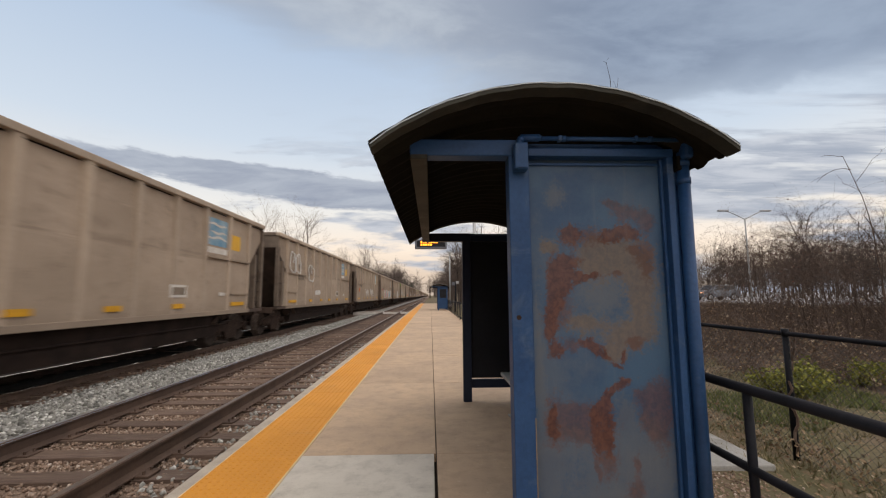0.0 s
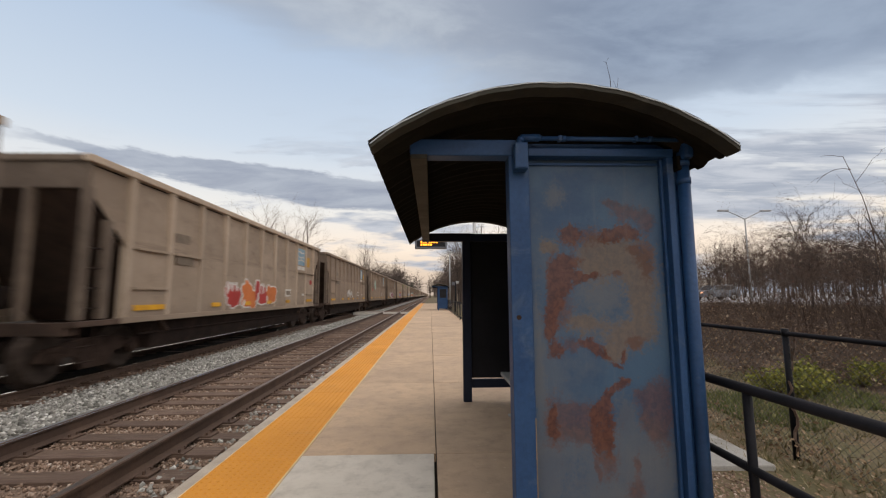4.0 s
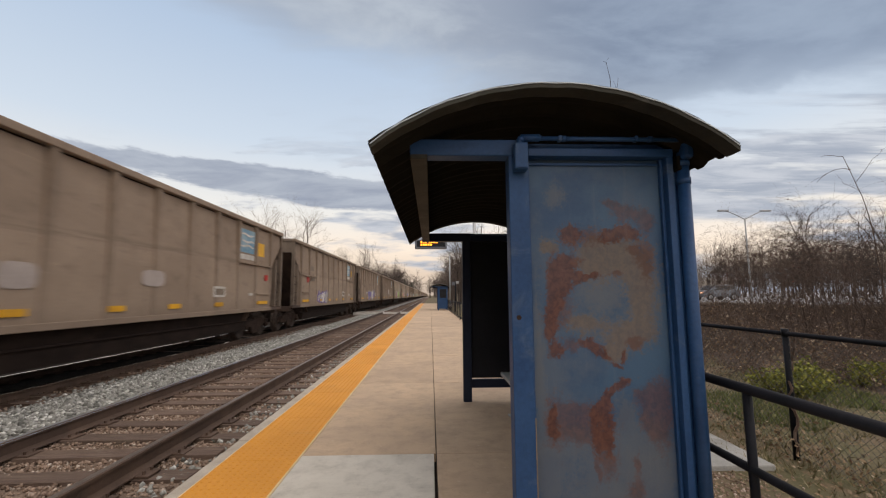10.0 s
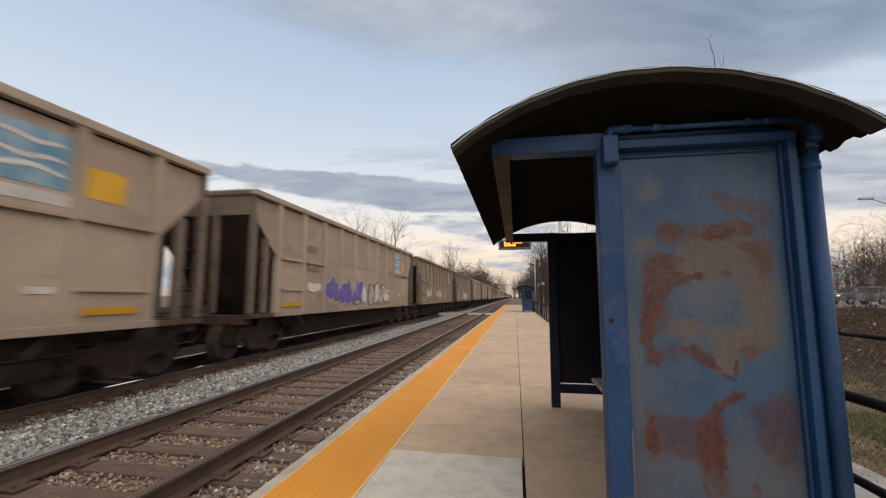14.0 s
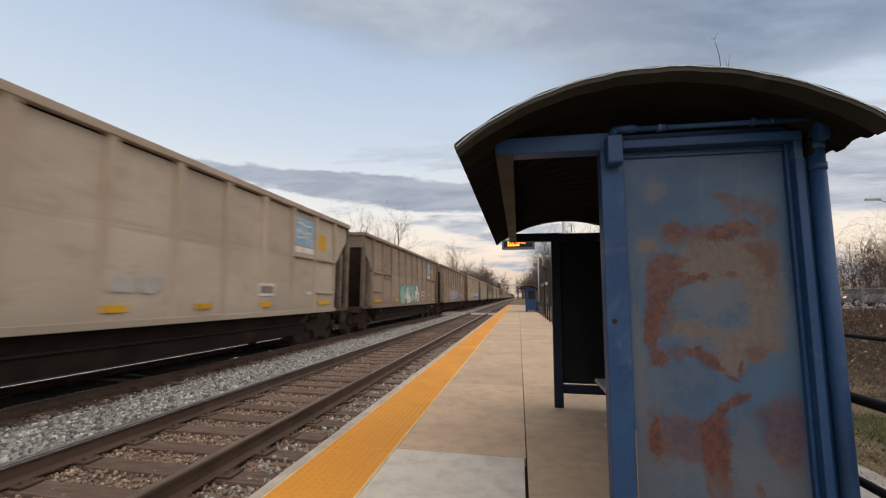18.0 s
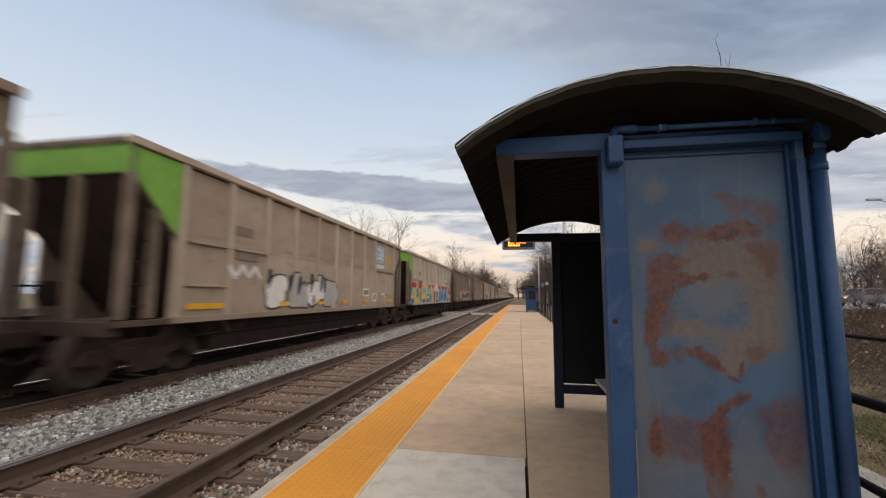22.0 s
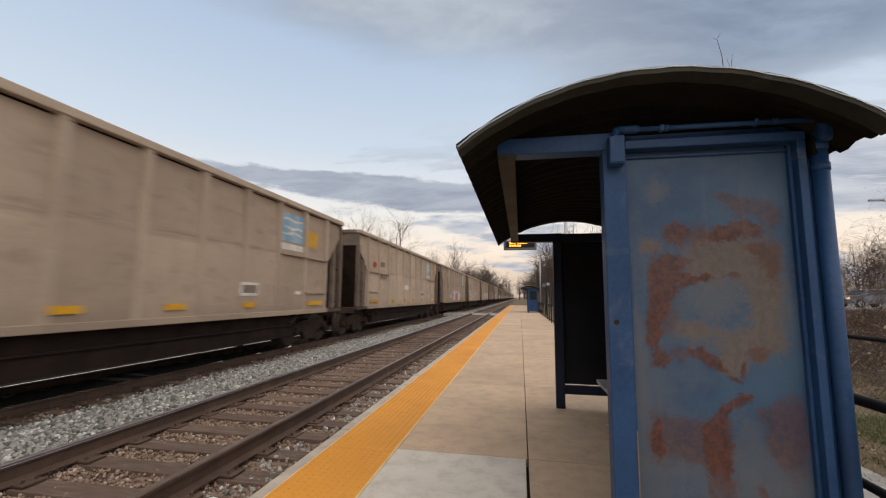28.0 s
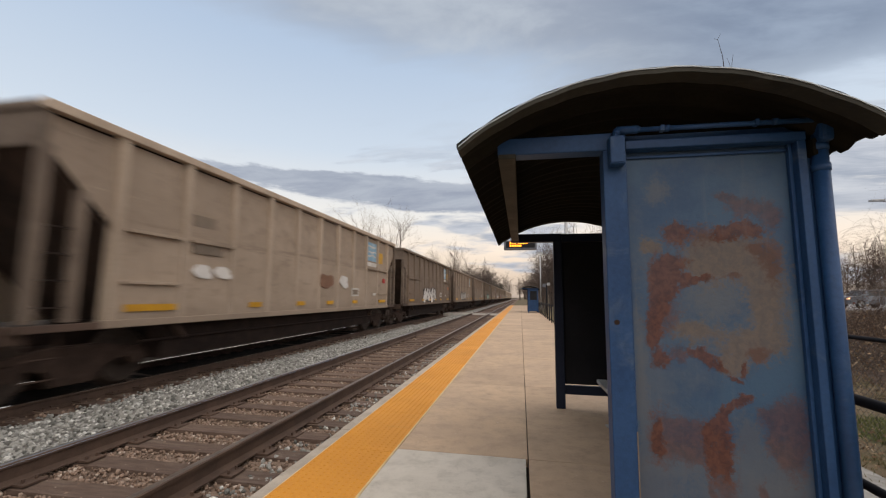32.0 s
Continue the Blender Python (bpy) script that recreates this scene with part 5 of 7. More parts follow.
    part("stencil", boxed(h - 0.01, h + 0.002, frame_y + 0.06, frame_y + 0.56, 1.42 - RAIL2_Z, 1.60 - RAIL2_Z), PAINT_DIM, data)
    for y0, w, z, hh in ((L - 2.95, 0.30, 1.40, 0.09), (2.62, 0.75, 2.14, 0.20), (2.62, 0.60, 2.66, 0.22)):
        part("stencil", boxed(h - 0.02 if z < 2.3 else HALF - 0.12, h if z < 2.3 else HALF - 0.05, y0, y0 + w, z - RAIL2_Z, z - RAIL2_Z + hh), PAINT_DIM if w > 0.4 else PAINT_WHITE, c, "unreadable stencilled marks")
    # trucks
    wheel, frame_side = wheelset_mesh(), side_frame_mesh()
    for y in (1.12, L - 1.12):
        t = part("truck", boxed(-1.0, 1.0, y - 0.20, y + 0.20, 0.42, 0.72, 0.03), CAR_DARK, c, "rusty two-axle truck")
        for s in (1, -1):
            o = new("side_frame", frame_side)
            o.parent = t
            o.matrix_basis = pose(s * 1.02, y, 0, 0, 0, 0 if s > 0 else 180)
            for dy in (-0.89, 0.89):
                w = new("wheel", wheel)
                w.parent = t
                w.matrix_basis = pose(s * 0.86, y + dy, 0.47, 0, 0, 0 if s > 0 else 180)
        for dy in (-0.89, 0.89):
            part("axle", rodded((-0.8, y + dy, 0.47), (0.8, y + dy, 0.47), 0.08, 10), CAR_DARK, t)
    return c


PAINTS = {}


def paint(key):
    """Spray paint by a short colour key."""
    tones = dict(white=(0.66, 0.64, 0.61), black=(0.03, 0.03, 0.035), red=(0.42, 0.035, 0.03), magenta=(0.25, 0.035, 0.105), green=(0.26, 0.42, 0.07), teal=(0.10, 0.36, 0.36),
                 orange=(0.60, 0.17, 0.045), yellow=(0.62, 0.43, 0.06), blue=(0.05, 0.17, 0.40), purple=(0.15, 0.11, 0.36), pink=(0.62, 0.22, 0.30), silver=(0.40, 0.38, 0.36),
                 forest=(0.02, 0.16, 0.075), cream=(0.58, 0.52, 0.38), brown=(0.20, 0.10, 0.06), sky=(0.20, 0.38, 0.52), mint=(0.30, 0.46, 0.38), faded=(0.40, 0.345, 0.32), lime_pale=(0.50, 0.52, 0.16), sky_bright=(0.07, 0.33, 0.55), puff_pink=(0.66, 0.52, 0.54), salmon=(0.54, 0.22, 0.15), ochre=(0.55, 0.33, 0.12), aqua=(0.10, 0.42, 0.46), gold=(0.68, 0.46, 0.03), royal=(0.02, 0.13, 0.42), cherry=(0.46, 0.02, 0.025), lime=(0.16, 0.36, 0.05), hotpink=(0.62, 0.10, 0.30), lavender=(0.33, 0.29, 0.40), rose=(0.40, 0.15, 0.22), leaf=(0.36, 0.50, 0.14))
    if key not in PAINTS:
        c = tones[key]
        PAINTS[key] = shade("spray_" + key, c, tuple(v * 0.82 for v in c), 2.5, 0.6, 0.0, 0.05, 30, tuple(0.7 * v + 0.3 * w for v, w in zip(c, (0.30, 0.235, 0.17))), (0.6, 0.9), 2.0, vary=0.06)
    return PAINTS[key]


def blob(rng, y0, y1, z0, z1, n=20, bump=0.16):
    """An irregular rounded outline, like a fat sprayed letter."""
    cy, cz, ry, rz = (y0 + y1) / 2, (z0 + z1) / 2, (y1 - y0) / 2, (z1 - z0) / 2
    ph = [rng.uniform(0, 6.28) for _ in range(3)]
    out = []
    for i in range(n):
        a = 6.2832 * i / n
        r = 1 + bump * math.sin(2 * a + ph[0]) + bump * 0.7 * math.sin(3 * a + ph[1]) + bump * 0.5 * math.sin(5 * a + ph[2])
        ca, sa = math.cos(a), math.sin(a)
        k = (abs(ca) ** 3.2 + abs(sa) ** 3.2) ** (-1 / 3.2)
        out.append((cy + ry * k * ca * min(r, 1.12), cz + rz * k * sa * min(r, 1.12)))
    return out


def graffiti(car, y0, y1, z0, z1, fills, letters, outline="", seed=1, back="", label=""):
    """Sprayed letter forms on a car's side, as thin coats of paint one over the other. Heights are above the platform."""
    rng = random.Random(seed * 77 + 5)
    x = HALF + 0.006 if z0 < 2.2 else HALF + 0.006
    z0, z1 = z0 - RAIL2_Z, z1 - RAIL2_Z
    if back:
        bm = bmesh.new()
        prism(bm, blob(rng, y0 - 0.15, y1 + 0.15, z0, z1 + 0.02, 30, 0.05), "x", x - 0.02, x)
        part("graffiti_ground", bm, paint(back), car, "sprayed " + back + " background")
    w = (y1 - y0) / letters
    for i in range(letters):
        a, b = y0 + i * w, y0 + (i + 1) * w
        lo, hi = z0 + rng.uniform(0, 0.10) * (z1 - z0), z1 - rng.uniform(0, 0.14) * (z1 - z0)
        if outline:
            bm = bmesh.new()
            prism(bm, blob(random.Random(seed + i), a - 0.04, b + 0.06, lo - 0.03, hi + 0.03), "x", x - 0.02, x + 0.003)
            part("graffiti_outline", bm, paint(outline), car, "sprayed " + outline + " outline")
        bm = bmesh.new()
        prism(bm, blob(random.Random(seed + i), a + 0.05, b - 0.03, lo + 0.05, hi - 0.05), "x", x - 0.02, x + 0.006)
        part("graffiti_letter", bm, paint(fills[i % len(fills)]), car, label or "sprayed " + fills[i % len(fills)] + " letter form")
        # counters and bars inside the letter
        if outline or back:
            bm = bmesh.new()
            c = a + w * rng.uniform(0.35, 0.6)
            for _ in range(2):
                zc = lo + (hi - lo) * rng.uniform(0.2, 0.8)
                prism(bm, blob(rng, c - w * 0.22, c + w * 0.2, zc - 0.05, zc + 0.05, 10, 0.1), "x", x - 0.02, x + 0.0085)
            part("graffiti_mark", bm, paint(outline or back), car)


def scrawl(car, y0, y1, z0, z1, key, seed=1):
    """A loose tag in thin sprayed lines."""
    rng = random.Random(seed)
    z0, z1 = z0 - RAIL2_Z, z1 - RAIL2_Z
    bm = bmesh.new()
    n = max(3, int((y1 - y0) / 0.22))
    pts = [(y0 + (y1 - y0) * i / n, rng.uniform(z0, z0 + 0.35 * (z1 - z0)) if i % 2 else rng.uniform(z1 - 0.35 * (z1 - z0), z1)) for i in range(n + 1)]
    t = 0.05
    for (a, b), (c, d) in zip(pts, pts[1:]):
        k = t / max(math.hypot(c - a, d - b), 1e-6)
        ny, nz = -(d - b) * k, (c - a) * k
        prism(bm, [(a - ny, b - nz), (c - ny, d - nz), (c + ny, d + nz), (a + ny, b + nz)], "x", HALF - 0.01, HALF + 0.007)
    part("graffiti_tag", bm, paint(key), car, "thin sprayed " + key + " tag")


car_zero = hopper_car()
FIRST, LAST = -2, 61
CARS = {}
for n in range(FIRST, LAST):
    m = pose(TRACK2, 16.30 + PITCH * n, RAIL2_Z)
    if n == FIRST:
        car_zero.matrix_basis = m
        CARS[n] = car_zero
    else:
        CARS[n] = copy_thing(car_zero, m)

CAR_PALE = car_paint("car_pale_grey_paint", (0.45, 0.385, 0.306), (0.375, 0.316, 0.250), (0.27, 0.222, 0.172), 0.06)
CAR_MID = car_paint("car_dull_tan_paint", (0.375, 0.294, 0.224), (0.295, 0.230, 0.173), (0.17, 0.126, 0.093), 0.06)
CAR_TAUPE = car_paint("car_taupe_paint", (0.315, 0.238, 0.178), (0.245, 0.183, 0.136), (0.15, 0.108, 0.080), 0.06)
CAR_BROWN = car_paint("car_dark_brown_paint", (0.22, 0.160, 0.116), (0.17, 0.123, 0.090), (0.115, 0.082, 0.058), 0.08)


def repaint(car, material):
    """Give one car's painted steel another colour."""
    for o in car.children:
        if o.data and o.data.materials and o.data.materials[0] is CAR_TAN:
            o.material_slots[0].link = "OBJECT"
            o.material_slots[0].material = material
        elif o.data and o.data.materials and o.data.materials[0] is CAR_RIB and material in (CAR_BROWN, CAR_TAUPE):
            o.material_slots[0].link = "OBJECT"
            o.material_slots[0].material = material


def square(car, y, z, key="orange", w=0.42, h=0.32):
    bm = bmesh.new()
    prism(bm, blob(random.Random(int(y * 100)), y, y + w, z - RAIL2_Z, z - RAIL2_Z + h, 12, 0.05), "x", HALF - 0.02, HALF + 0.006)
    part("paint_square", bm, paint(key), car, "sprayed " + key + " square")


def corner(car, key="lime"):
    """A coloured patch over the top front corner of a car."""
    bm = bmesh.new()
    prism(bm, [(0.13, TOP - 0.15), (1.08, TOP - 0.15), (1.08, 2.44 - RAIL2_Z), (0.98, 2.50 - RAIL2_Z), (0.16, 3.28 - RAIL2_Z)], "x", HALF - 0.13, HALF - 0.040)
    part("corner_patch", bm, paint(key), car, "bright " + key + " painted corner")
    bm = boxed(-HALF + 0.03, HALF - 0.03, 0.035, 0.0495, 3.31 - RAIL2_Z, TOP - 0.14)
    part("end_patch", bm, paint(key), car, "bright " + key + " painted end sheet")


def loops(car, y0, y1, z0, z1, key, letters, seed=1, t=0.055):
    """Hollow letters: sprayed outlines only."""
    rng = random.Random(seed)
    z0, z1 = z0 - RAIL2_Z, z1 - RAIL2_Z
    w = (y1 - y0) / letters
    for i in range(letters):
        bm = bmesh.new()
        a = blob(rng, y0 + i * w + 0.03, y0 + (i + 1) * w - 0.03, z0 + rng.uniform(0, 0.1), z1 - rng.uniform(0, 0.15), 22, 0.14)
        cy, cz = sum(p[0] for p in a) / 22, sum(p[1] for p in a) / 22
        k = 1 - 2.2 * t / max(w, 0.2)
        b = [(cy + (p[0] - cy) * k, cz + (p[1] - cz) * (1 - 2.2 * t / max(z1 - z0, 0.2))) for p in a]
        for j in range(22):
            m = (j + 1) % 22
            prism(bm, [a[j], a[m], b[m], b[j]], "x", HALF - 0.02, HALF + 0.006)
        c = a[rng.randrange(4, 9)]
        prism(bm, [(c[0], c[1]), (cy, cz), (cy + t, cz), (c[0] + t, c[1])], "x", HALF - 0.02, HALF + 0.0058)
        part("graffiti_letter", bm, paint(key), car, "hollow sprayed " + key + " letter form")


def strokes(rng, a, b, lo, hi):
    """A swollen body with fat slanted arms thrown across it; no real letter."""
    w, h = b - a, hi - lo
    out = [blob(rng, a + w * 0.02, b - w * 0.02, lo + h * rng.uniform(0.0, 0.12), hi - h * rng.uniform(0.05, 0.25), 24, 0.17)]
    for _ in range(3):
        cy, cz = a + w * rng.uniform(0.15, 0.95), lo + h * rng.uniform(0.25, 0.80)
        ang, n, t = rng.choice((0.5, 1.2, 1.7, 2.4)) + rng.uniform(-0.25, 0.25), h * rng.uniform(0.30, 0.46), w * rng.uniform(0.12, 0.20)
        ca, sa = math.cos(ang), math.sin(ang)
        pts = blob(rng, -n, n, -t, t, 16, 0.15)
        out.append([(cy + u * ca - q * sa, cz + u * sa + q * ca) for u, q in pts])
    return [[(y, min(max(z, lo - 0.03), hi + 0.08)) for y, z in f] for f in out]


def slits(rng, a, b, lo, hi):
    """Drop-shaped openings cut into a bubble shape."""
    w, h = b - a, hi - lo
    out = []
    for k in range(rng.randrange(1, 4)):
        c = a + w * (0.2 + 0.3 * k + rng.uniform(-0.08, 0.08))
        if rng.random() < 0.5:
            z0, z1 = hi - h * rng.uniform(0.35, 0.6), hi + 0.01
        else:
            z0, z1 = lo - 0.01, lo + h * rng.uniform(0.3, 0.55)
        lean = rng.uniform(-0.12, 0.12)
        s = w * rng.uniform(0.05, 0.10)
        out.append([(c - s * 0.3, z0), (c + s * 0.4, z0 + 0.03), (c + s + lean, (z0 + z1) / 2), (c + s * 0.7 + lean, z1), (c - s * 0.6 + lean, z1), (c - s + lean * 0.5, (z0 + z1) / 2)])
    return out


def grow(pts, d):
    cy, cz = sum(p[0] for p in pts) / len(pts), sum(p[1] for p in pts) / len(pts)
    out = []
    for y, z in pts:
        r = max(math.hypot(y - cy, z - cz), 1e-6)
        out.append((y + (y - cy) / r * d, z + (z - cz) / r * d))
    return out


def piece(car, y0, y1, z0, z1, fills, letters, outline="black", back="", seed=1, halo=0.045, second=""):
    """A large sprayed piece: ground colour, outline, fat letters in turn, and lighter touches."""
    rng = random.Random(seed * 31 + 7)
    z0, z1 = z0 - RAIL2_Z, z1 - RAIL2_Z
    x = HALF + 0.003
    if back:
        bm = bmesh.new()
        top = [(y0 + (y1 - y0) * i / 14, z1 + rng.uniform(-0.10, 0.12)) for i in range(15)]
        prism(bm, [(y0, z0), (y1, z0)] + top[::-1], "x", HALF - 0.02, x)
        part("graffiti_ground", bm, paint(back), car, "sprayed " + back + " ground")
    w = (y1 - y0) / letters
    for i in range(letters):
        a, b = y0 + i * w + 0.04, y0 + (i + 1) * w + 0.02
        lo, hi = z0 + rng.uniform(0.02, 0.12), z1 - rng.uniform(0.02, 0.16)
        forms = strokes(rng, a, b, lo, hi)
        key = fills[i % len(fills)]
        if outline:
            bm = bmesh.new()
            for k, f in enumerate(forms):
                prism(bm, grow(f, halo), "x", HALF - 0.02, x + 0.002 + 0.0002 * k)
            part("graffiti_outline", bm, paint(outline), car, "sprayed " + outline + " outline")
        bm = bmesh.new()
        for k, f in enumerate(forms):
            prism(bm, f, "x", HALF - 0.02, x + 0.004 + 0.0002 * k)
        letter = part("graffiti_letter", bm, paint(key), car, "sprayed " + key + " letter form")
        for f in slits(rng, a, b, lo, hi):
            bm = bmesh.new()
            prism(bm, f, "x", HALF - 0.02, x + 0.0075)
            part("graffiti_mark", bm, paint(outline or back or "silver"), letter)
        if second:
            bm = bmesh.new()
            for f in forms[:2]:
                cy, cz = sum(p[0] for p in f) / len(f), min(p[1] for p in f)
                top = cz + (max(p[1] for p in f) - cz) * rng.uniform(0.3, 0.5)
                g = [(p[0], min(p[1], top)) for p in grow(f, -0.03)]
                prism(bm, g, "x", HALF - 0.02, x + 0.006)
            part("graffiti_fade", bm, paint(second), letter, "lower half faded to " + second)


def shapes(car, rows, base=0.004):
    """Single sprayed shapes, one over the other: colour, ends, heights and lean."""
    for i, (key, y0, y1, z0, z1, lean) in enumerate(rows):
        cy, cz, ry, rz = (y0 + y1) / 2, (z0 + z1) / 2, (y1 - y0) / 2, (z1 - z0) / 2
        pts = []
        for j in range(18):
            a = 6.2832 * j / 18
            c, s = math.cos(a), math.sin(a)
            e = 0.55 + 0.06 * math.sin(i * 1.7 + j)
            py, pz = math.copysign(abs(c) ** e, c), math.copysign(abs(s) ** e, s)
            pts.append((cy + ry * py + lean * pz * rz, cz + rz * pz - RAIL2_Z))
        bm = bmesh.new()
        prism(bm, pts, "x", HALF - 0.02, HALF + base + 0.0004 * i)
        part("graffiti_shape", bm, paint(key), car, "sprayed " + key + " shape")


def banded(car):
    """Two swollen forms, yellow above, green in the middle, blue below, with a magenta rim."""
    rng = random.Random(77)
    lo, hi = 0.96 - RAIL2_Z, 2.06 - RAIL2_Z
    forms = [[(3.75, hi - 0.08), (4.30, hi), (4.52, hi - 0.42), (4.98, lo + 0.12), (4.62, lo), (3.98, lo), (3.84, lo + 0.5)],
             [(4.40, hi - 0.30), (4.75, hi), (5.85, hi - 0.02), (5.98, hi - 0.30), (5.66, lo + 0.5), (5.48, lo + 0.02), (4.95, lo + 0.02), (4.80, lo + 0.35)]]
    for i, f in enumerate(forms):
        d = 0.0012 * i
        bm = bmesh.new()
        prism(bm, grow(f, 0.10), "x", HALF - 0.02, HALF + 0.004 + d)
        part("graffiti_outline", bm, paint("magenta"), car, "sprayed magenta outline")
        bm = bmesh.new()
        prism(bm, f, "x", HALF - 0.02, HALF + 0.008 + d)
        letter = part("graffiti_letter", bm, paint("gold"), car, "sprayed form fading from yellow to blue")
        for k, (cut, key) in enumerate(((0.62, "lime_pale"), (0.36, "sky_bright"))):
            top = lo + (hi - lo) * cut
            g = [(y, min(z, top)) for y, z in grow(f, -0.015)]
            bm = bmesh.new()
            prism(bm, g, "x", HALF - 0.02, HALF + 0.0115 + d + 0.002 * k)
            part("graffiti_fade", bm, paint(key), letter)
    shapes(car, [("magenta", 4.95, 5.10, 1.72, 1.95, 0), ("pink", 5.75, 6.45, 1.0, 1.22, 0.3), ("white", 5.85, 6.35, 1.08, 1.15, 0.3), ("cream", 6.3, 6.8, 1.5, 1.9, 0)])


def big_mural(car):
    """The full-length piece: yellow and blue forms, red between them, white and pink puffs."""
    bm = bmesh.new()
    prism(bm, [(0.4, 0.93 - RAIL2_Z), (7.5, 0.93 - RAIL2_Z), (7.2, 1.98 - RAIL2_Z), (5.2, 2.03 - RAIL2_Z), (3.4, 1.96 - RAIL2_Z), (1.2, 2.02 - RAIL2_Z)], "x", HALF - 0.02, HALF + 0.003)
    part("graffiti_ground", bm, paint("gold"), car, "sprayed yellow ground")
    bm = bmesh.new()
    prism(bm, [(7.0, 0.94 - RAIL2_Z), (13.3, 0.94 - RAIL2_Z), (13.2, 1.85 - RAIL2_Z), (11.0, 1.95 - RAIL2_Z), (9.0, 1.98 - RAIL2_Z), (7.0, 1.98 - RAIL2_Z)], "x", HALF - 0.02, HALF + 0.0034)
    part("graffiti_ground", bm, paint("aqua"), car, "sprayed blue-green ground")
    rows = []
    for a, b in ((0.9, 1.9), (2.4, 3.3), (5.25, 5.9), (6.4, 7.1), (8.6, 9.1), (9.1, 9.4), (10.0, 10.5), (10.7, 11.2), (11.7, 12.3)):
        rows.append(("cherry", a, b, 1.86, 2.16, 0.1))
    rows += [("royal", 0.5, 1.5, 0.94, 1.25, 0), ("aqua", 0.9, 1.35, 1.35, 1.9, -0.1), ("royal", 1.9, 2.5, 1.3, 1.9, 0), ("aqua", 2.4, 2.8, 0.95, 1.6, 0.3), ("cherry", 2.9, 3.2, 0.95, 1.9, 0),
             ("royal", 3.4, 4.3, 0.94, 1.22, 0), ("sky_bright", 3.5, 4.1, 1.55, 1.93, 0), ("aqua", 4.3, 4.6, 1.1, 1.9, -0.2), ("royal", 4.55, 5.5, 0.94, 1.24, 0), ("royal", 4.9, 5.42, 1.40, 1.56, 0), ("sky_bright", 4.9, 5.48, 1.66, 1.98, 0),
             ("sky_bright", 5.62, 6.35, 0.96, 1.18, 0), ("royal", 5.60, 5.92, 1.05, 1.55, -0.1), ("aqua", 5.72, 6.02, 1.45, 1.97, -0.12), ("aqua", 5.95, 6.62, 1.02, 1.55, -0.15), ("aqua", 6.30, 6.55, 1.45, 1.93, 0.18),
             ("gold", 6.55, 7.05, 0.96, 1.95, -0.18), ("cherry", 6.92, 7.55, 0.97, 1.98, -0.05), ("gold", 7.45, 7.72, 0.96, 1.62, 0.12), ("aqua", 7.55, 7.80, 1.05, 1.80, 0.12), ("royal", 7.62, 8.90, 0.95, 1.16, 0),
             ("cherry", 7.95, 8.35, 1.22, 1.70, 0.1), ("gold", 7.9, 8.5, 1.14, 1.22, 0), ("gold", 8.60, 8.80, 1.2, 1.85, 0.15), ("sky_bright", 8.75, 9.05, 1.10, 1.92, 0.1), ("royal", 9.05, 9.35, 1.05, 1.75, -0.1),
             ("sky_bright", 9.45, 9.75, 1.0, 1.9, 0.1), ("cherry", 9.80, 10.05, 1.1, 1.7, 0.05), ("royal", 10.1, 10.45, 1.05, 1.88, 0), ("gold", 10.45, 10.58, 1.0, 1.8, 0.1), ("sky_bright", 10.6, 10.95, 1.2, 1.85, 0),
             ("royal", 10.95, 11.3, 1.0, 1.5, 0), ("cherry", 11.3, 11.55, 1.3, 1.7, 0), ("royal", 11.55, 12.0, 1.1, 1.85, 0), ("gold", 12.0, 12.14, 1.0, 1.75, 0.1), ("sky_bright", 12.2, 12.6, 1.05, 1.7, 0), ("royal", 12.6, 13.0, 0.98, 1.2, 0),
             ("gold", 12.85, 13.0, 1.2, 1.8, 0), ("cherry", 13.15, 13.85, 1.55, 1.85, 0), ("salmon", 13.1, 13.9, 1.02, 1.5, 0), ("white", 13.15, 13.85, 1.30, 1.42, 0), ("orange", 13.2, 13.6, 1.9, 2.08, 0.1)]
    for a, b, z0, z1 in ((7.05, 7.45, 1.70, 2.05), (7.35, 7.75, 1.82, 2.12), (7.6, 8.1, 1.72, 2.05), (7.75, 8.15, 1.95, 2.30), (8.0, 8.5, 1.80, 2.08), (8.25, 8.65, 1.70, 1.98)):
        rows.append(("puff_pink", a, b, z0, z1, 0.05))
    shapes(car, rows)


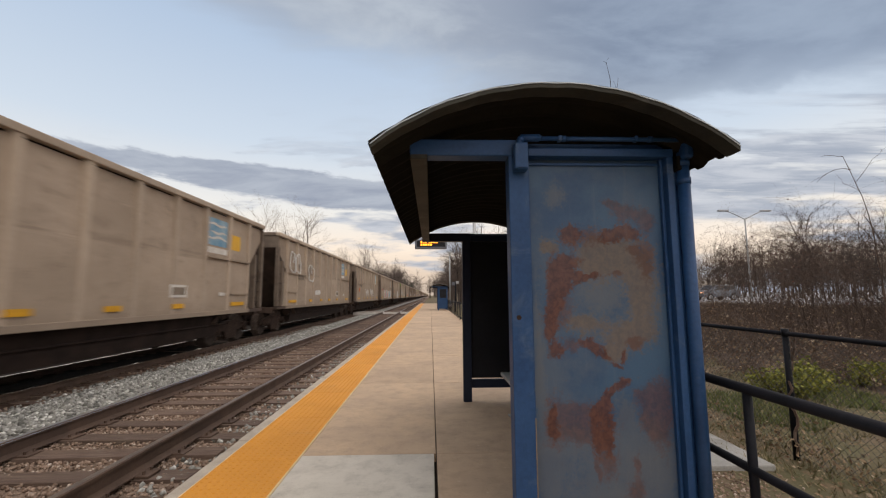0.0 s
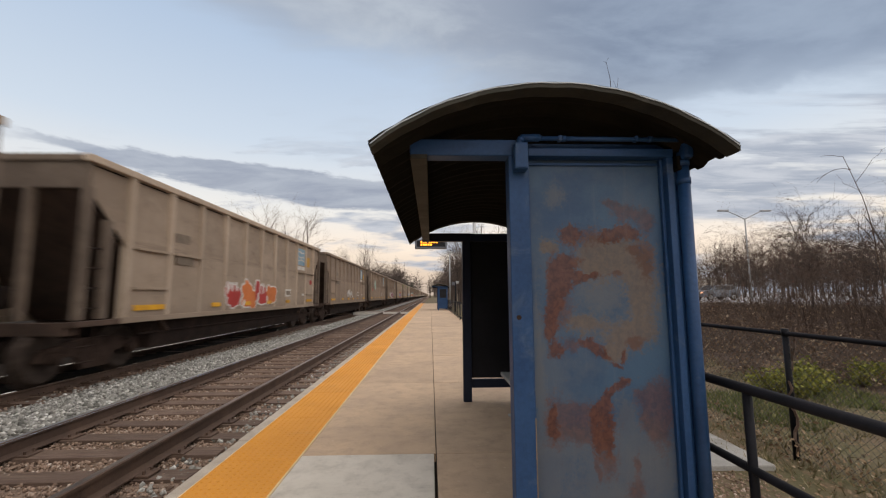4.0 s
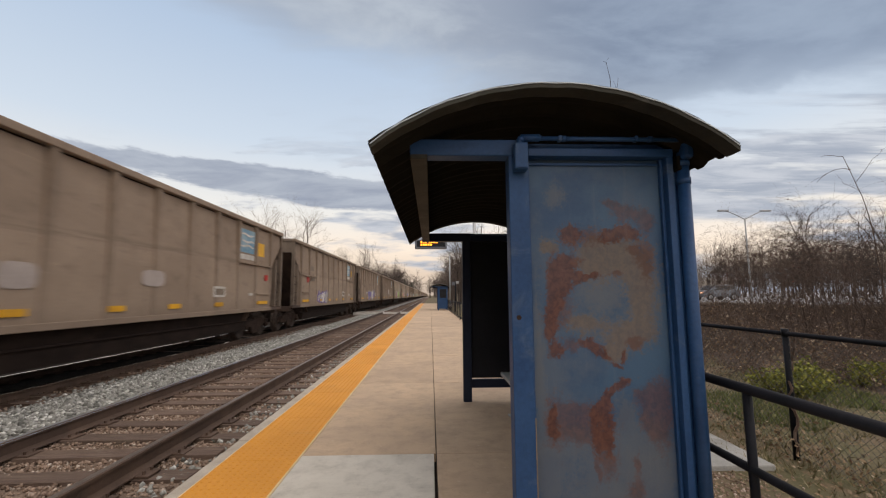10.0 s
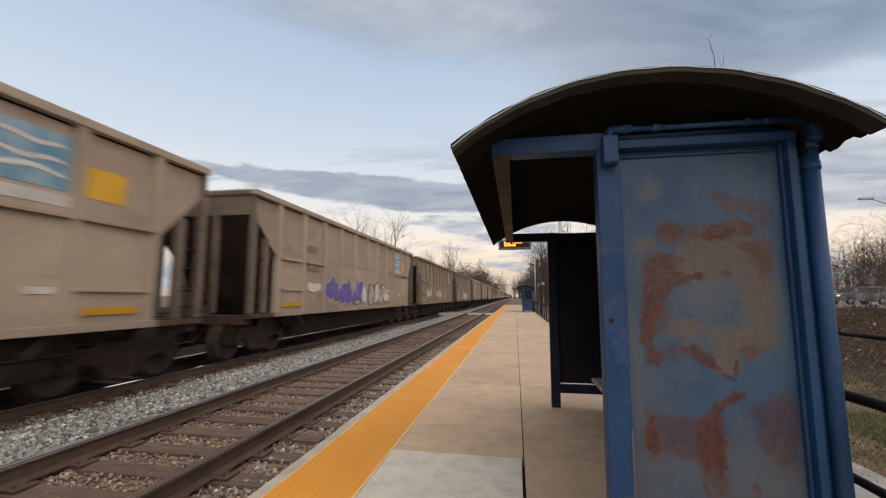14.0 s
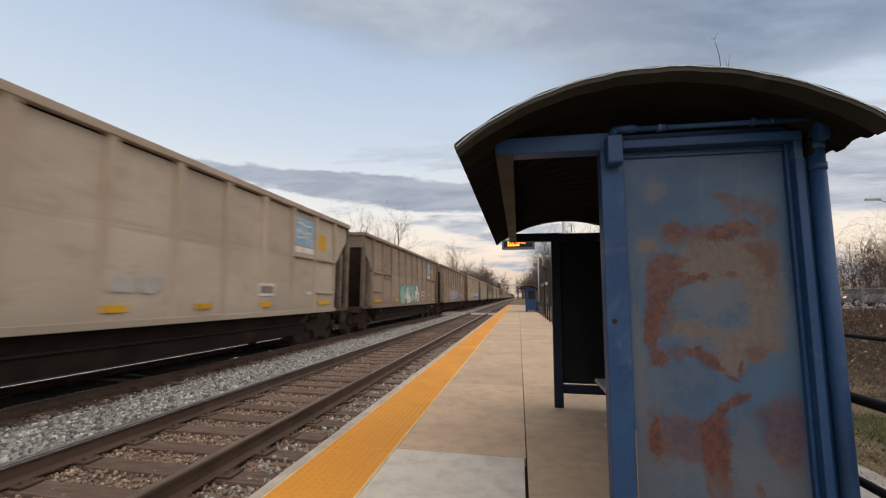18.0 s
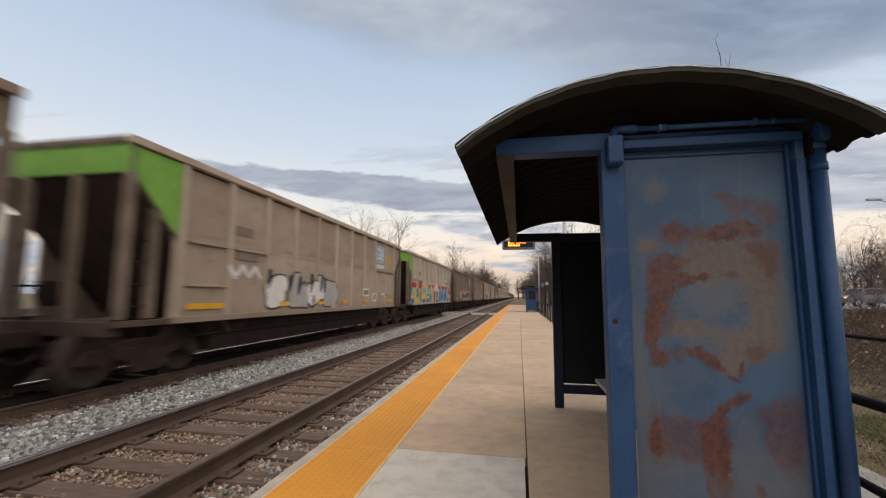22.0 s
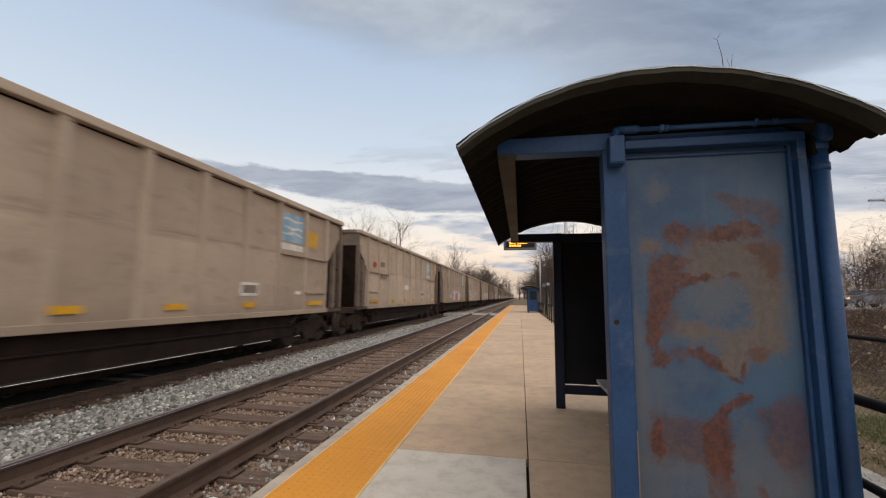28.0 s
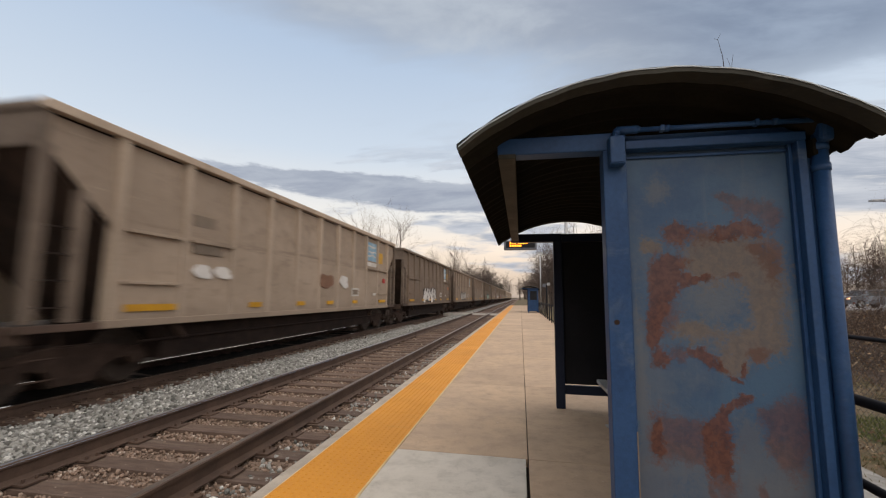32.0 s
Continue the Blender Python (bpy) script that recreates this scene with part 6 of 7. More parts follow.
def paint_cars():
    c = CARS
    repaint(c[1], CAR_PALE), repaint(c[17], CAR_PALE), repaint(c[24], CAR_PALE), repaint(c[28], CAR_PALE), repaint(c[31], CAR_PALE), repaint(c[11], CAR_PALE), repaint(c[4], CAR_PALE)
    for n in (32, 45, 48, 53):
        repaint(c[n], CAR_BROWN)
    for n in (4, 10, 11, 28, 30, 31):
        corner(c[n])
    loops(c[0], 1.4, 2.9, 2.30, 3.40, "white", 2, 3), loops(c[0], 4.1, 5.1, 2.05, 2.95, "white", 1, 4), graffiti(c[0], 5.3, 6.3, 1.34, 1.75, ["white"], 2, seed=3)
    square(c[1], 1.9, 1.72), scrawl(c[1], 5.4, 7.2, 1.35, 2.0, "white", 2), scrawl(c[1], 8.2, 10.1, 1.35, 2.2, "white", 6)
    piece(c[2], 4.0, 13.3, 0.98, 2.12, ["cream", "pink", "mint", "puff_pink", "salmon", "white", "sky", "mint", "white", "cream"], 10, "white", seed=2), square(c[2], 2.05, 1.96, "red", 0.4, 0.28)
    square(c[3], 1.75, 1.93, "orange", 0.5, 0.28), graffiti(c[3], 1.4, 2.3, 1.48, 1.86, ["mint", "white"], 2, seed=8), graffiti(c[3], 6.9, 10.0, 0.90, 1.62, ["white"], 2, seed=5), graffiti(c[3], 7.6, 9.0, 1.45, 2.25, ["white"], 1, seed=8), graffiti(c[3], 10.4, 12.0, 1.05, 1.75, ["silver"], 3, seed=6)
    loops(c[4], 1.5, 2.4, 1.7, 2.5, "white", 1, 7), loops(c[4], 4.2, 5.3, 1.47, 2.15, "white", 1, 9)
    piece(c[5], 5.0, 9.0, 0.97, 1.95, ["red", "orange"], 4, "white", seed=15), scrawl(c[6], 6.0, 8.0, 1.2, 1.9, "white", 3)
    graffiti(c[7], 3.7, 4.7, 2.0, 3.0, ["mint"], 1, "silver", seed=12), square(c[7], 2.1, 1.9, "red", 0.35, 0.25)
    graffiti(c[8], 3.65, 4.9, 1.12, 1.95, ["white"], 1, seed=11), piece(c[8], 6.0, 9.2, 0.96, 1.92, ["magenta"], 4, "white", seed=4)
    piece(c[9], 5.2, 9.8, 0.96, 2.0, ["blue", "purple", "blue"], 4, "orange", "", 9, 0.11), graffiti(c[9], 4.5, 5.2, 1.1, 1.9, ["yellow"], 1, seed=2), graffiti(c[9], 9.7, 10.3, 1.1, 1.7, ["yellow"], 1, seed=4)
    piece(c[10], 4.0, 6.8, 1.0, 2.2, ["silver"], 3, "brown", seed=21)
    graffiti(c[11], 3.8, 4.9, 1.15, 1.78, ["silver"], 2, "black", seed=4), graffiti(c[11], 5.1, 7.3, 1.0, 2.05, ["blue"], 2, seed=14)
    piece(c[12], 0.9, 14.0, 0.94, 2.16, ["salmon", "red", "salmon", "salmon", "pink", "salmon", "ochre", "ochre", "ochre"], 9, "white", "teal", 3, 0.03, "orange")
    shapes(c[13], [("faded", 4.3, 4.9, 1.5, 1.9, 0), ("faded", 7.2, 7.9, 1.6, 1.95, 0)])
    for n in (-2, -1, 0, 1, 2, 3, 5, 9, 10, 22, 30, 35, 40, 44, 54, 55, 56, 57, 58, 59, 60):
        repaint(c[n], CAR_MID)
    for n in (6, 7, 8, 12, 13, 14, 15, 16, 20, 21, 25, 26, 29, 33, 36, 43, 46, 47, 49, 50, 51, 52):
        repaint(c[n], CAR_TAUPE)
    square(c[14], 1.95, 2.04, "red", 0.38, 0.26), piece(c[14], 3.9, 6.0, 0.96, 1.70, ["silver", "white"], 3, "purple", seed=6)
    piece(c[15], 4.9, 9.3, 0.95, 2.03, ["purple", "purple", "white", "purple"], 4, "silver", seed=7), scrawl(c[15], 3.9, 4.5, 1.5, 1.8, "white", 9)
    graffiti(c[16], 7.2, 8.1, 1.48, 2.3, ["white"], 1, seed=17)
    shapes(c[17], [("puff_pink", 3.55, 6.45, 0.95, 1.75, 0), ("puff_pink", 3.6, 4.9, 1.3, 2.06, 0), ("rose", 3.65, 4.2, 1.05, 1.98, 0), ("rose", 4.22, 4.76, 1.42, 2.0, 0.05), ("pink", 4.3, 4.95, 1.08, 1.40, 0), ("rose", 5.12, 5.9, 1.25, 1.95, 0.06),
                   ("pink", 5.35, 5.5, 1.5, 1.8, 0), ("rose", 5.5, 6.42, 0.98, 1.44, 0), ("puff_pink", 5.86, 6.22, 1.45, 1.66, 0), ("rose", 3.7, 5.4, 0.96, 1.10, 0)])
    shapes(c[17], [("white", 6.58, 7.2, 0.97, 1.98, 0.08), ("white", 7.1, 10.85, 0.97, 1.95, 0), ("leaf", 6.86, 7.56, 0.99, 1.98, 0.05), ("lime_pale", 7.15, 7.35, 1.3, 1.7, 0), ("leaf", 7.6, 8.25, 0.99, 2.0, -0.04), ("leaf", 8.32, 9.25, 0.99, 2.06, 0.05),
                   ("white", 8.3, 8.7, 1.6, 2.0, 0.1), ("leaf", 9.3, 10.0, 1.0, 2.10, 0), ("lime_pale", 8.8, 9.1, 1.2, 1.6, 0), ("leaf", 10.1, 10.78, 1.04, 2.02, 0.04), ("white", 9.95, 10.15, 1.5, 2.0, 0)], 0.012)
    graffiti(c[17], 12.6, 13.6, 1.0, 1.4, ["cream"], 1, "pink", seed=1)
    square(c[18], 1.55, 2.04, "red", 0.4, 0.25), graffiti(c[18], 2.25, 3.5, 0.95, 1.42, ["purple", "black"], 2, seed=8)
    piece(c[18], 3.6, 8.7, 0.95, 2.05, ["yellow", "pink", "pink", "pink"], 4, "cream", seed=5, halo=0.05)
    graffiti(c[19], 2.65, 3.45, 1.42, 1.9, ["white"], 1, seed=4), piece(c[19], 3.8, 7.0, 0.95, 2.05, ["purple"], 3, "silver", seed=24), graffiti(c[19], 7.0, 7.5, 1.0, 1.9, ["white"], 1, seed=9), piece(c[19], 7.7, 10.4, 1.0, 2.0, ["silver", "white"], 4, "brown", seed=22)
    scrawl(c[20], 2.5, 4.2, 1.3, 2.0, "white", 4), scrawl(c[20], 6.0, 8.4, 1.2, 1.9, "white", 8)
    piece(c[21], 6.0, 9.5, 0.97, 1.95, ["white"], 4, "teal", seed=32)
    graffiti(c[22], 3.7, 4.9, 1.3, 3.0, ["orange", "pink"], 2, "white", seed=5), piece(c[22], 6.1, 7.7, 0.97, 1.9, ["forest"], 2, "mint", seed=9)
    graffiti(c[23], 3.6, 4.85, 1.0, 2.05, ["cream"], 1, seed=13), scrawl(c[23], 2.6, 3.4, 1.5, 1.9, "cream", 2), piece(c[23], 6.1, 9.0, 0.97, 1.88, ["forest"], 3, "mint", seed=10)
    square(c[24], 1.9, 1.95, "red", 0.4, 0.3), graffiti(c[24], 6.4, 7.4, 1.3, 1.75, ["silver"], 2, seed=3)
    piece(c[25], 5.1, 9.2, 0.97, 2.02, ["mint", "white"], 4, "teal", seed=41, halo=0.03)
    square(c[26], 2.0, 2.0, "orange", 0.42, 0.28), piece(c[26], 3.9, 7.6, 0.96, 2.05, ["lavender", "lavender", "silver"], 4, "faded", seed=42), piece(c[26], 7.8, 9.9, 0.98, 2.0, ["sky", "blue"], 2, "faded", seed=23)
    banded(c[27]), piece(c[27], 7.1, 12.6, 0.98, 2.0, ["white"], 4, "blue", seed=11, halo=0.06, second="blue")
    graffiti(c[28], 6.3, 7.1, 1.18, 1.53, ["white"], 2, seed=3)
    square(c[29], 1.5, 1.93, "orange", 0.46, 0.27), piece(c[29], 5.2, 8.5, 0.97, 2.0, ["silver", "white"], 4, "brown", seed=14, halo=0.02)
    piece(c[30], 3.65, 7.6, 0.96, 2.05, ["white", "silver"], 4, "black", seed=25), scrawl(c[30], 2.4, 3.5, 1.62, 2.05, "white", 5), loops(c[30], 11.0, 11.7, 1.1, 1.6, "white", 1, 5)
    big_mural(c[31])
    piece(c[32], 4.7, 11.5, 0.95, 2.02, ["black"], 6, "white", "red", 13, 0.05), scrawl(c[32], 3.9, 4.6, 1.1, 2.1, "white", 3)
    square(c[33], 1.95, 1.95, "red", 0.38, 0.28)
    piece(c[34], 3.8, 6.9, 0.96, 1.95, ["black"], 4, "silver", seed=15, halo=0.07), piece(c[34], 7.3, 9.7, 0.96, 2.0, ["black"], 3, "white", seed=16, halo=0.06), graffiti(c[34], 10.2, 11.0, 1.2, 1.9, ["white"], 1, seed=4), scrawl(c[34], 1.9, 3.0, 1.1, 1.5, "silver", 4)
    scrawl(c[35], 8.6, 9.6, 1.1, 2.0, "white", 5)
    piece(c[36], 4.5, 9.5, 0.96, 2.0, ["pink", "white"], 5, "magenta", seed=51)
    piece(c[37], 6.5, 14.0, 0.93, 2.25, ["cream", "yellow", "cream", "yellow"], 4, "black", "hotpink", 20, 0.03, "teal")
    graffiti(c[38], 1.25, 2.3, 1.48, 2.1, ["silver", "white"], 2, seed=7)
    graffiti(c[39], 6.3, 7.1, 1.62, 2.06, ["white"], 1, seed=3), square(c[39], 1.7, 2.6, "red", 0.3, 0.2)
    graffiti(c[40], 3.95, 4.95, 1.17, 1.65, ["cream"], 3, seed=3), piece(c[40], 5.1, 9.6, 0.97, 2.03, ["rose", "white", "lavender", "rose"], 6, "puff_pink", seed=27)
    loops(c[41], 0.9, 3.4, 1.45, 2.30, "cream", 2, 12, 0.085), loops(c[41], 1.6, 5.0, 0.98, 1.75, "cream", 3, 15, 0.085), piece(c[41], 6.4, 8.6, 1.0, 2.03, ["lavender", "rose", "pink"], 4, "puff_pink", seed=28)
    loops(c[42], 5.3, 9.3, 1.05, 2.0, "white", 5, 14, 0.05), shapes(c[42], [("white", 11.1, 11.9, 1.62, 2.12, -0.3), ("silver", 11.4, 11.7, 1.75, 1.95, 0), ("white", 11.55, 12.45, 1.30, 1.75, -0.4), ("white", 12.0, 12.7, 0.98, 1.42, -0.3)])
    graffiti(c[43], 6.4, 8.6, 0.98, 2.06, ["red"], 2, seed=29), graffiti(c[43], 8.9, 9.7, 1.3, 1.8, ["silver"], 1, seed=2)
    graffiti(c[44], 2.6, 3.7, 1.62, 2.0, ["white"], 2, seed=33), graffiti(c[44], 9.0, 9.7, 1.54, 2.15, ["white"], 1, seed=35), graffiti(c[44], 7.6, 8.5, 1.5, 2.2, ["brown"], 1, seed=4)
    for n, key in ((45, "white"), (46, "silver"), (48, "mint"), (50, "white"), (51, "red"), (54, "white")):
        piece(c[n], 4.5, 8.5, 0.97, 1.95, [key], 4, "black", seed=60 + n)
    rng = random.Random(19)
    for n in range(-2, 46):
        if rng.random() < 0.4 and n not in (2, 7, 14, 18, 24, 26, 29, 33):
            square(c[n], 13.35 + rng.uniform(0, 0.2), 1.93, rng.choice(["orange", "red", "orange"]), 0.3, 0.22)


paint_cars()

# ---------------------------------------------------------------- plants


class Twigs:
    """Collects tapering branch pieces and makes one mesh of them."""

    def __init__(self):
        self.a, self.b, self.r, self.s = [], [], [], []

    def add(self, p, q, r, s):
        self.a.append(tuple(p)), self.b.append(tuple(q)), self.r.append(r), self.s.append(s)

    def mesh(self, name, material, sides=3):
        a, b = np.array(self.a), np.array(self.b)
        r, s = np.array(self.r)[:, None, None], np.array(self.s)[:, None, None]
        d = b - a
        d /= np.linalg.norm(d, axis=1, keepdims=True) + 1e-9
        u = np.cross(d, np.where(np.abs(d[:, 2:]) < 0.9, [[0, 0, 1.0]], [[1.0, 0, 0]]))
        u /= np.linalg.norm(u, axis=1, keepdims=True) + 1e-9
        w = np.cross(d, u)
        ang = np.arange(sides) * 2 * np.pi / sides
        ring = np.cos(ang)[None, :, None] * u[:, None] + np.sin(ang)[None, :, None] * w[:, None]
        v = np.concatenate([a[:, None] + ring * r, b[:, None] + ring * s], axis=1)
        j = np.arange(sides)
        q = np.stack([j, (j + 1) % sides, sides + (j + 1) % sides, sides + j], axis=1)
        f = q[None] + (np.arange(len(a)) * 2 * sides)[:, None, None]
        return raw(name, v.reshape(-1, 3), f.reshape(-1, 4), material, True)


def limb(tw, rng, p, d, length, r, depth, droop=0.0, spread=0.65, kids=3, wander=0.22, thin=0.55):
    """One limb and all that grows from it."""
    n = max(3, int(4 + depth))
    step = length / n
    for i in range(n):
        d = (d + Vector((rng.gauss(0, wander), rng.gauss(0, wander), rng.gauss(0, wander) - droop * (i + 1) / n))).normalized()
        q = p + d * step
        r2 = r * (1 - 0.5 / n)
        tw.add(p, q, r, r2)
        if depth > 0 and i >= (1 if depth < 3 else n // 3):
            for _ in range(kids if rng.random() < 0.75 else kids - 1):
                if rng.random() < 0.62:
                    side = Vector((rng.gauss(0, 1), rng.gauss(0, 1), rng.gauss(0.25, 0.6))).normalized()
                    limb(tw, rng, q, (d * (1 - spread) + side * spread).normalized(), length * rng.uniform(0.36, 0.62), max(r2 * thin, 0.002), depth - 1, droop, spread, kids, wander, thin)
        p, r = q, r2


def bare_tree(name, label, x, y, z, h, r, seed, mat, depth=4, kids=2):
    rng = random.Random(seed)
    t = thing(name, label, "tree", (x, y, z))
    tw = Twigs()
    p, d = Vector((0, 0, -0.2)), Vector((0, 0, 1))
    forks = []
    n = 7
    for i in range(n):
        d = (d + Vector((rng.gauss(0, 0.07), rng.gauss(0, 0.07), 0.1))).normalized()
        q = p + d * (h * 0.62 / n)
        tw.add(p, q, r * (1 - 0.09 * i), r * (1 - 0.09 * (i + 1)))
        if i > 1:
            forks += [(q, r * (1 - 0.09 * i))] * 2
        p = q
    part("trunk", tw.mesh("trunk", mat, 6), mat, t)
    crown = Twigs()
    for q, rr in forks:
        side = Vector((rng.gauss(0, 1), rng.gauss(0, 1), rng.uniform(0.5, 1.4))).normalized()
        limb(crown, rng, q, side, h * rng.uniform(0.26, 0.42), rr * 0.5, depth - 1, -0.04, 0.5, kids, 0.16)
    for _ in range(3):
        limb(crown, rng, p, (Vector((rng.gauss(0, 0.35), rng.gauss(0, 0.35), 1))).normalized(), h * 0.42, r * 0.4, depth - 1, -0.03, 0.5, kids, 0.14)
    tagged(part("crown", crown.mesh("crown", mat, 3), mat, t), "bare branching crown")
    return t


def woods(name, label, spots, h, mat, seed, depth=2, kids=2, r=0.12):
    """A belt of bare trees too many to count, in one mesh."""
    rng = random.Random(seed)
    tw = Twigs()
    for x, y, z in spots:
        hh = h * rng.uniform(0.7, 1.12)
        p, d = Vector((x, y, z - 0.3)), Vector((rng.gauss(0, 0.05), rng.gauss(0, 0.05), 1)).normalized()
        for i in range(4):
            q = p + d * hh * 0.17
            tw.add(p, q, r * (1 - 0.15 * i), r * (1 - 0.15 * (i + 1)))
            if i:
                for _ in range(3):
                    side = Vector((rng.gauss(0, 1), rng.gauss(0, 1), rng.uniform(0.4, 1.2))).normalized()
                    limb(tw, rng, q, side, hh * rng.uniform(0.18, 0.34), r * 0.45, depth, -0.03, 0.55, kids, 0.18, 0.6)
            p = q
        limb(tw, rng, p, d, hh * 0.36, r * 0.4, depth, -0.02, 0.5, kids, 0.15, 0.6)
    tagged(part(name, tw.mesh(name, mat, 3), mat), label, "woods", kind="stuff")


def thicket(name, label, spots, seed, mat, leaf=0.0, leaf_mat=None, bare_foot=False):
    """Tangled vine-hung scrub: arching stems that droop and cross."""
    rng = random.Random(seed)
    tw = Twigs()
    leaves = []
    for x, y, z, h, n in spots:
        for _ in range(n):
            p = Vector((x + rng.gauss(0, 0.35), y + rng.gauss(0, 0.35), z - 0.1))
            d = Vector((rng.gauss(0, 0.35), rng.gauss(0, 0.35), 1)).normalized()
            if bare_foot:
                q = p + Vector((d.x, d.y, 1.0)) * h * rng.uniform(0.30, 0.45)
                mid = p.lerp(q, 0.5) + Vector((rng.gauss(0, 0.09), rng.gauss(0, 0.09), 0))
                w = rng.uniform(0.008, 0.022)
                tw.add(p, mid, w, w * 0.85)
                tw.add(mid, q, w * 0.85, w * 0.7)
                limb(tw, rng, q, d, h * rng.uniform(0.6, 0.95), rng.uniform(0.006, 0.012), 2, 0.36, 0.62, 3, 0.30, 0.5)
                continue
            limb(tw, rng, p, d, h * rng.uniform(0.7, 1.25), rng.uniform(0.004, 0.010) * (1 if h < 1.5 else 1.6), 2, 0.24, 0.6, 2, 0.26, 0.5)
    tagged(part(name, tw.mesh(name, mat, 3), mat), label, "scrub", kind="stuff")
    if leaf:
        pts = np.array(tw.b)
        g = np.random.default_rng(seed)
        pick = pts[g.random(len(pts)) < leaf]
        tagged(part(name + "_leaves", scatter(name + "_leaves", LEAF_V, LEAF_F, pick, g.uniform(0.02, 0.05, len(pick)), leaf_mat, g), None), "dry leaves still hanging in the scrub", "leaves", kind="stuff")


def right_side():
    rng = random.Random(41)
    # vine-hung shrubs: bare feet, tangled heads
    spots = []
    for x, y, h in ((17.7, 24.2, 4.5), (18.6, 25.0, 4.7), (19.6, 24.0, 4.6), (17.4, 21.6, 3.8), (12.2, 10.6, 3.4), (12.9, 10.4, 3.5), (13.2, 12.0, 3.2), (13.8, 9.6, 3.6), (14.4, 11.0, 3.4),
                    (13.6, 15.2, 3.0), (14.5, 14.5, 3.2), (15.5, 9.0, 3.6), (9.6, 16.0, 2.8), (12.0, 20.0, 3.4), (15.2, 16.2, 3.3), (16.4, 15.0, 3.5), (17.2, 17.4, 3.3), (14.8, 17.8, 3.2), (16.8, 19.2, 3.4), (18.4, 18.6, 3.3), (13.0, 13.2, 3.2), (14.0, 12.6, 3.4)):
        spots.append((x, y, terrain(x, y), h, 9))
    thicket("vine_thicket", "tall tangled brown scrub hung with dry vines behind the fence", spots, 5, VINE, 0.006, LEAF_RED, True)
    spots = []
    for _ in range(430):
        x, y = rng.uniform(5.4, 19.0), rng.uniform(3.0, 26.0)
        if x < 4.6 + 0.16 * y or (x < 7.0 and y < 8.0):
            continue
        spots.append((x, y, terrain(x, y), rng.uniform(0.40, 1.00), 9))
    thicket("low_scrub", "low brown leafless scrub on the bank", spots, 6, VINE, 0.05, LEAF_DRY)
    spots = []
    for _ in range(64):
        x, y = rng.uniform(11.0, 20.0), rng.uniform(8.0, 26.0)
        if x < 0.82 * y:
            continue
        spots.append((x, y, terrain(x, y), rng.uniform(0.8, 1.7), 4))
    thicket("edge_scrub", "waist-high brown scrub under the vine-hung shrubs", spots, 16, VINE, 0.01, LEAF_DRY)
    spots = []
    for _ in range(46):
        y = rng.uniform(24.0, 52.0)
        x = y * rng.uniform(0.28, 0.60)
        spots.append((x, y, terrain(x, y), rng.uniform(2.2, 4.4), 6))
    thicket("bank_scrub", "grey-brown scrub further along the bank", spots, 7, BARK, 0.0)
    # a few single trees in it
    for i, (x, y, h, r) in enumerate(((13.4, 11.6, 3.8, 0.06), (16.5, 11.6, 4.6, 0.07), (17.6, 18.6, 4.6, 0.06))):
        bare_tree("bare_tree", "bare young tree tangled with vines behind the fence", x, y, terrain(x, y), h, r, 70 + i, BARK, 4, 2)
    # the long arching stem with a few red leaves
    tw = Twigs()
    p, d = Vector((9.75, 8.6, -0.2)), Vector((-0.02, 0.02, 1)).normalized()
    for i in range(14):
        q = p + d * 0.34
        tw.add(p, q, 0.02 - 0.001 * i, 0.019 - 0.001 * i)
        d = (d + Vector((rng.gauss(-0.012, 0.05), rng.gauss(0, 0.05), 0))).normalized()
        if i > 8:
            limb(tw, rng, q, Vector((rng.gauss(-0.5, 0.6), rng.gauss(0, 0.5), rng.uniform(0.1, 0.9))).normalized(), 0.7, 0.006, 1, 0.12, 0.5, 1, 0.2)
        p = q
    t = thing("red_leaved_vine", "long arching vine with a few dark red leaves", "vine")
    part("stem", tw.mesh("stem", VINE, 4), VINE, t)
    g = np.random.default_rng(2)
    pts = np.array(tw.b)[40:]
    pts = pts[g.random(len(pts)) < 0.12]
    part("leaves", scatter("leaves", LEAF_V, LEAF_F, pts, g.uniform(0.03, 0.055, len(pts)), LEAF_RED, g), None, t, "dark red leaves")
    # yellow-green bushes beyond the fence
    for x, y, w in ((5.75, 6.9, 0.26), (6.25, 7.0, 0.30), (6.75, 7.3, 0.20), (7.85, 7.5, 0.22), (8.4, 7.6, 0.16)):
        b = thing("bush", "yellow-green leafy bush beyond the chain-link fence", "bush", (x, y, terrain(x, y)))
        tw = Twigs()
        for _ in range(9):
            limb(tw, rng, Vector((0, 0, 0)), Vector((rng.gauss(0, 0.5), rng.gauss(0, 0.5), 1)).normalized(), 0.5 * w + 0.25, 0.008, 2, 0.1, 0.6, 2, 0.2)
        part("stems", tw.mesh("stems", VINE, 3), VINE, b)
        pts = np.array(tw.b)
        pts = pts + g.normal(0, 0.045, (len(pts), 3))
        part("leaves", scatter("leaves", LEAF_V, LEAF_F, pts, g.uniform(0.018, 0.042, len(pts)), LEAF_GREEN, g), None, b)
    # the bank up to the parking lot lies under brown leaves
    xs, ys = [6.6, 7.4, 8.4, 9.6, 11, 12.5, 14, 16, 18, 20, 20.7], [-6, -2, 1, 3, 5, 7, 9, 11, 13, 16, 20, 25, 32, 42, 56]
    v = [(x + (0.5 * noise.noise(Vector((y * 0.4, 2, 0))) if x < 7 else 0), y, terrain(x, y) + (0.025 if x > 7 else -0.03)) for y in ys for x in xs]
    m = len(xs)
    f = [(j * m + i, j * m + i + 1, (j + 1) * m + i + 1, (j + 1) * m + i) for j in range(len(ys) - 1) for i in range(m - 1)]
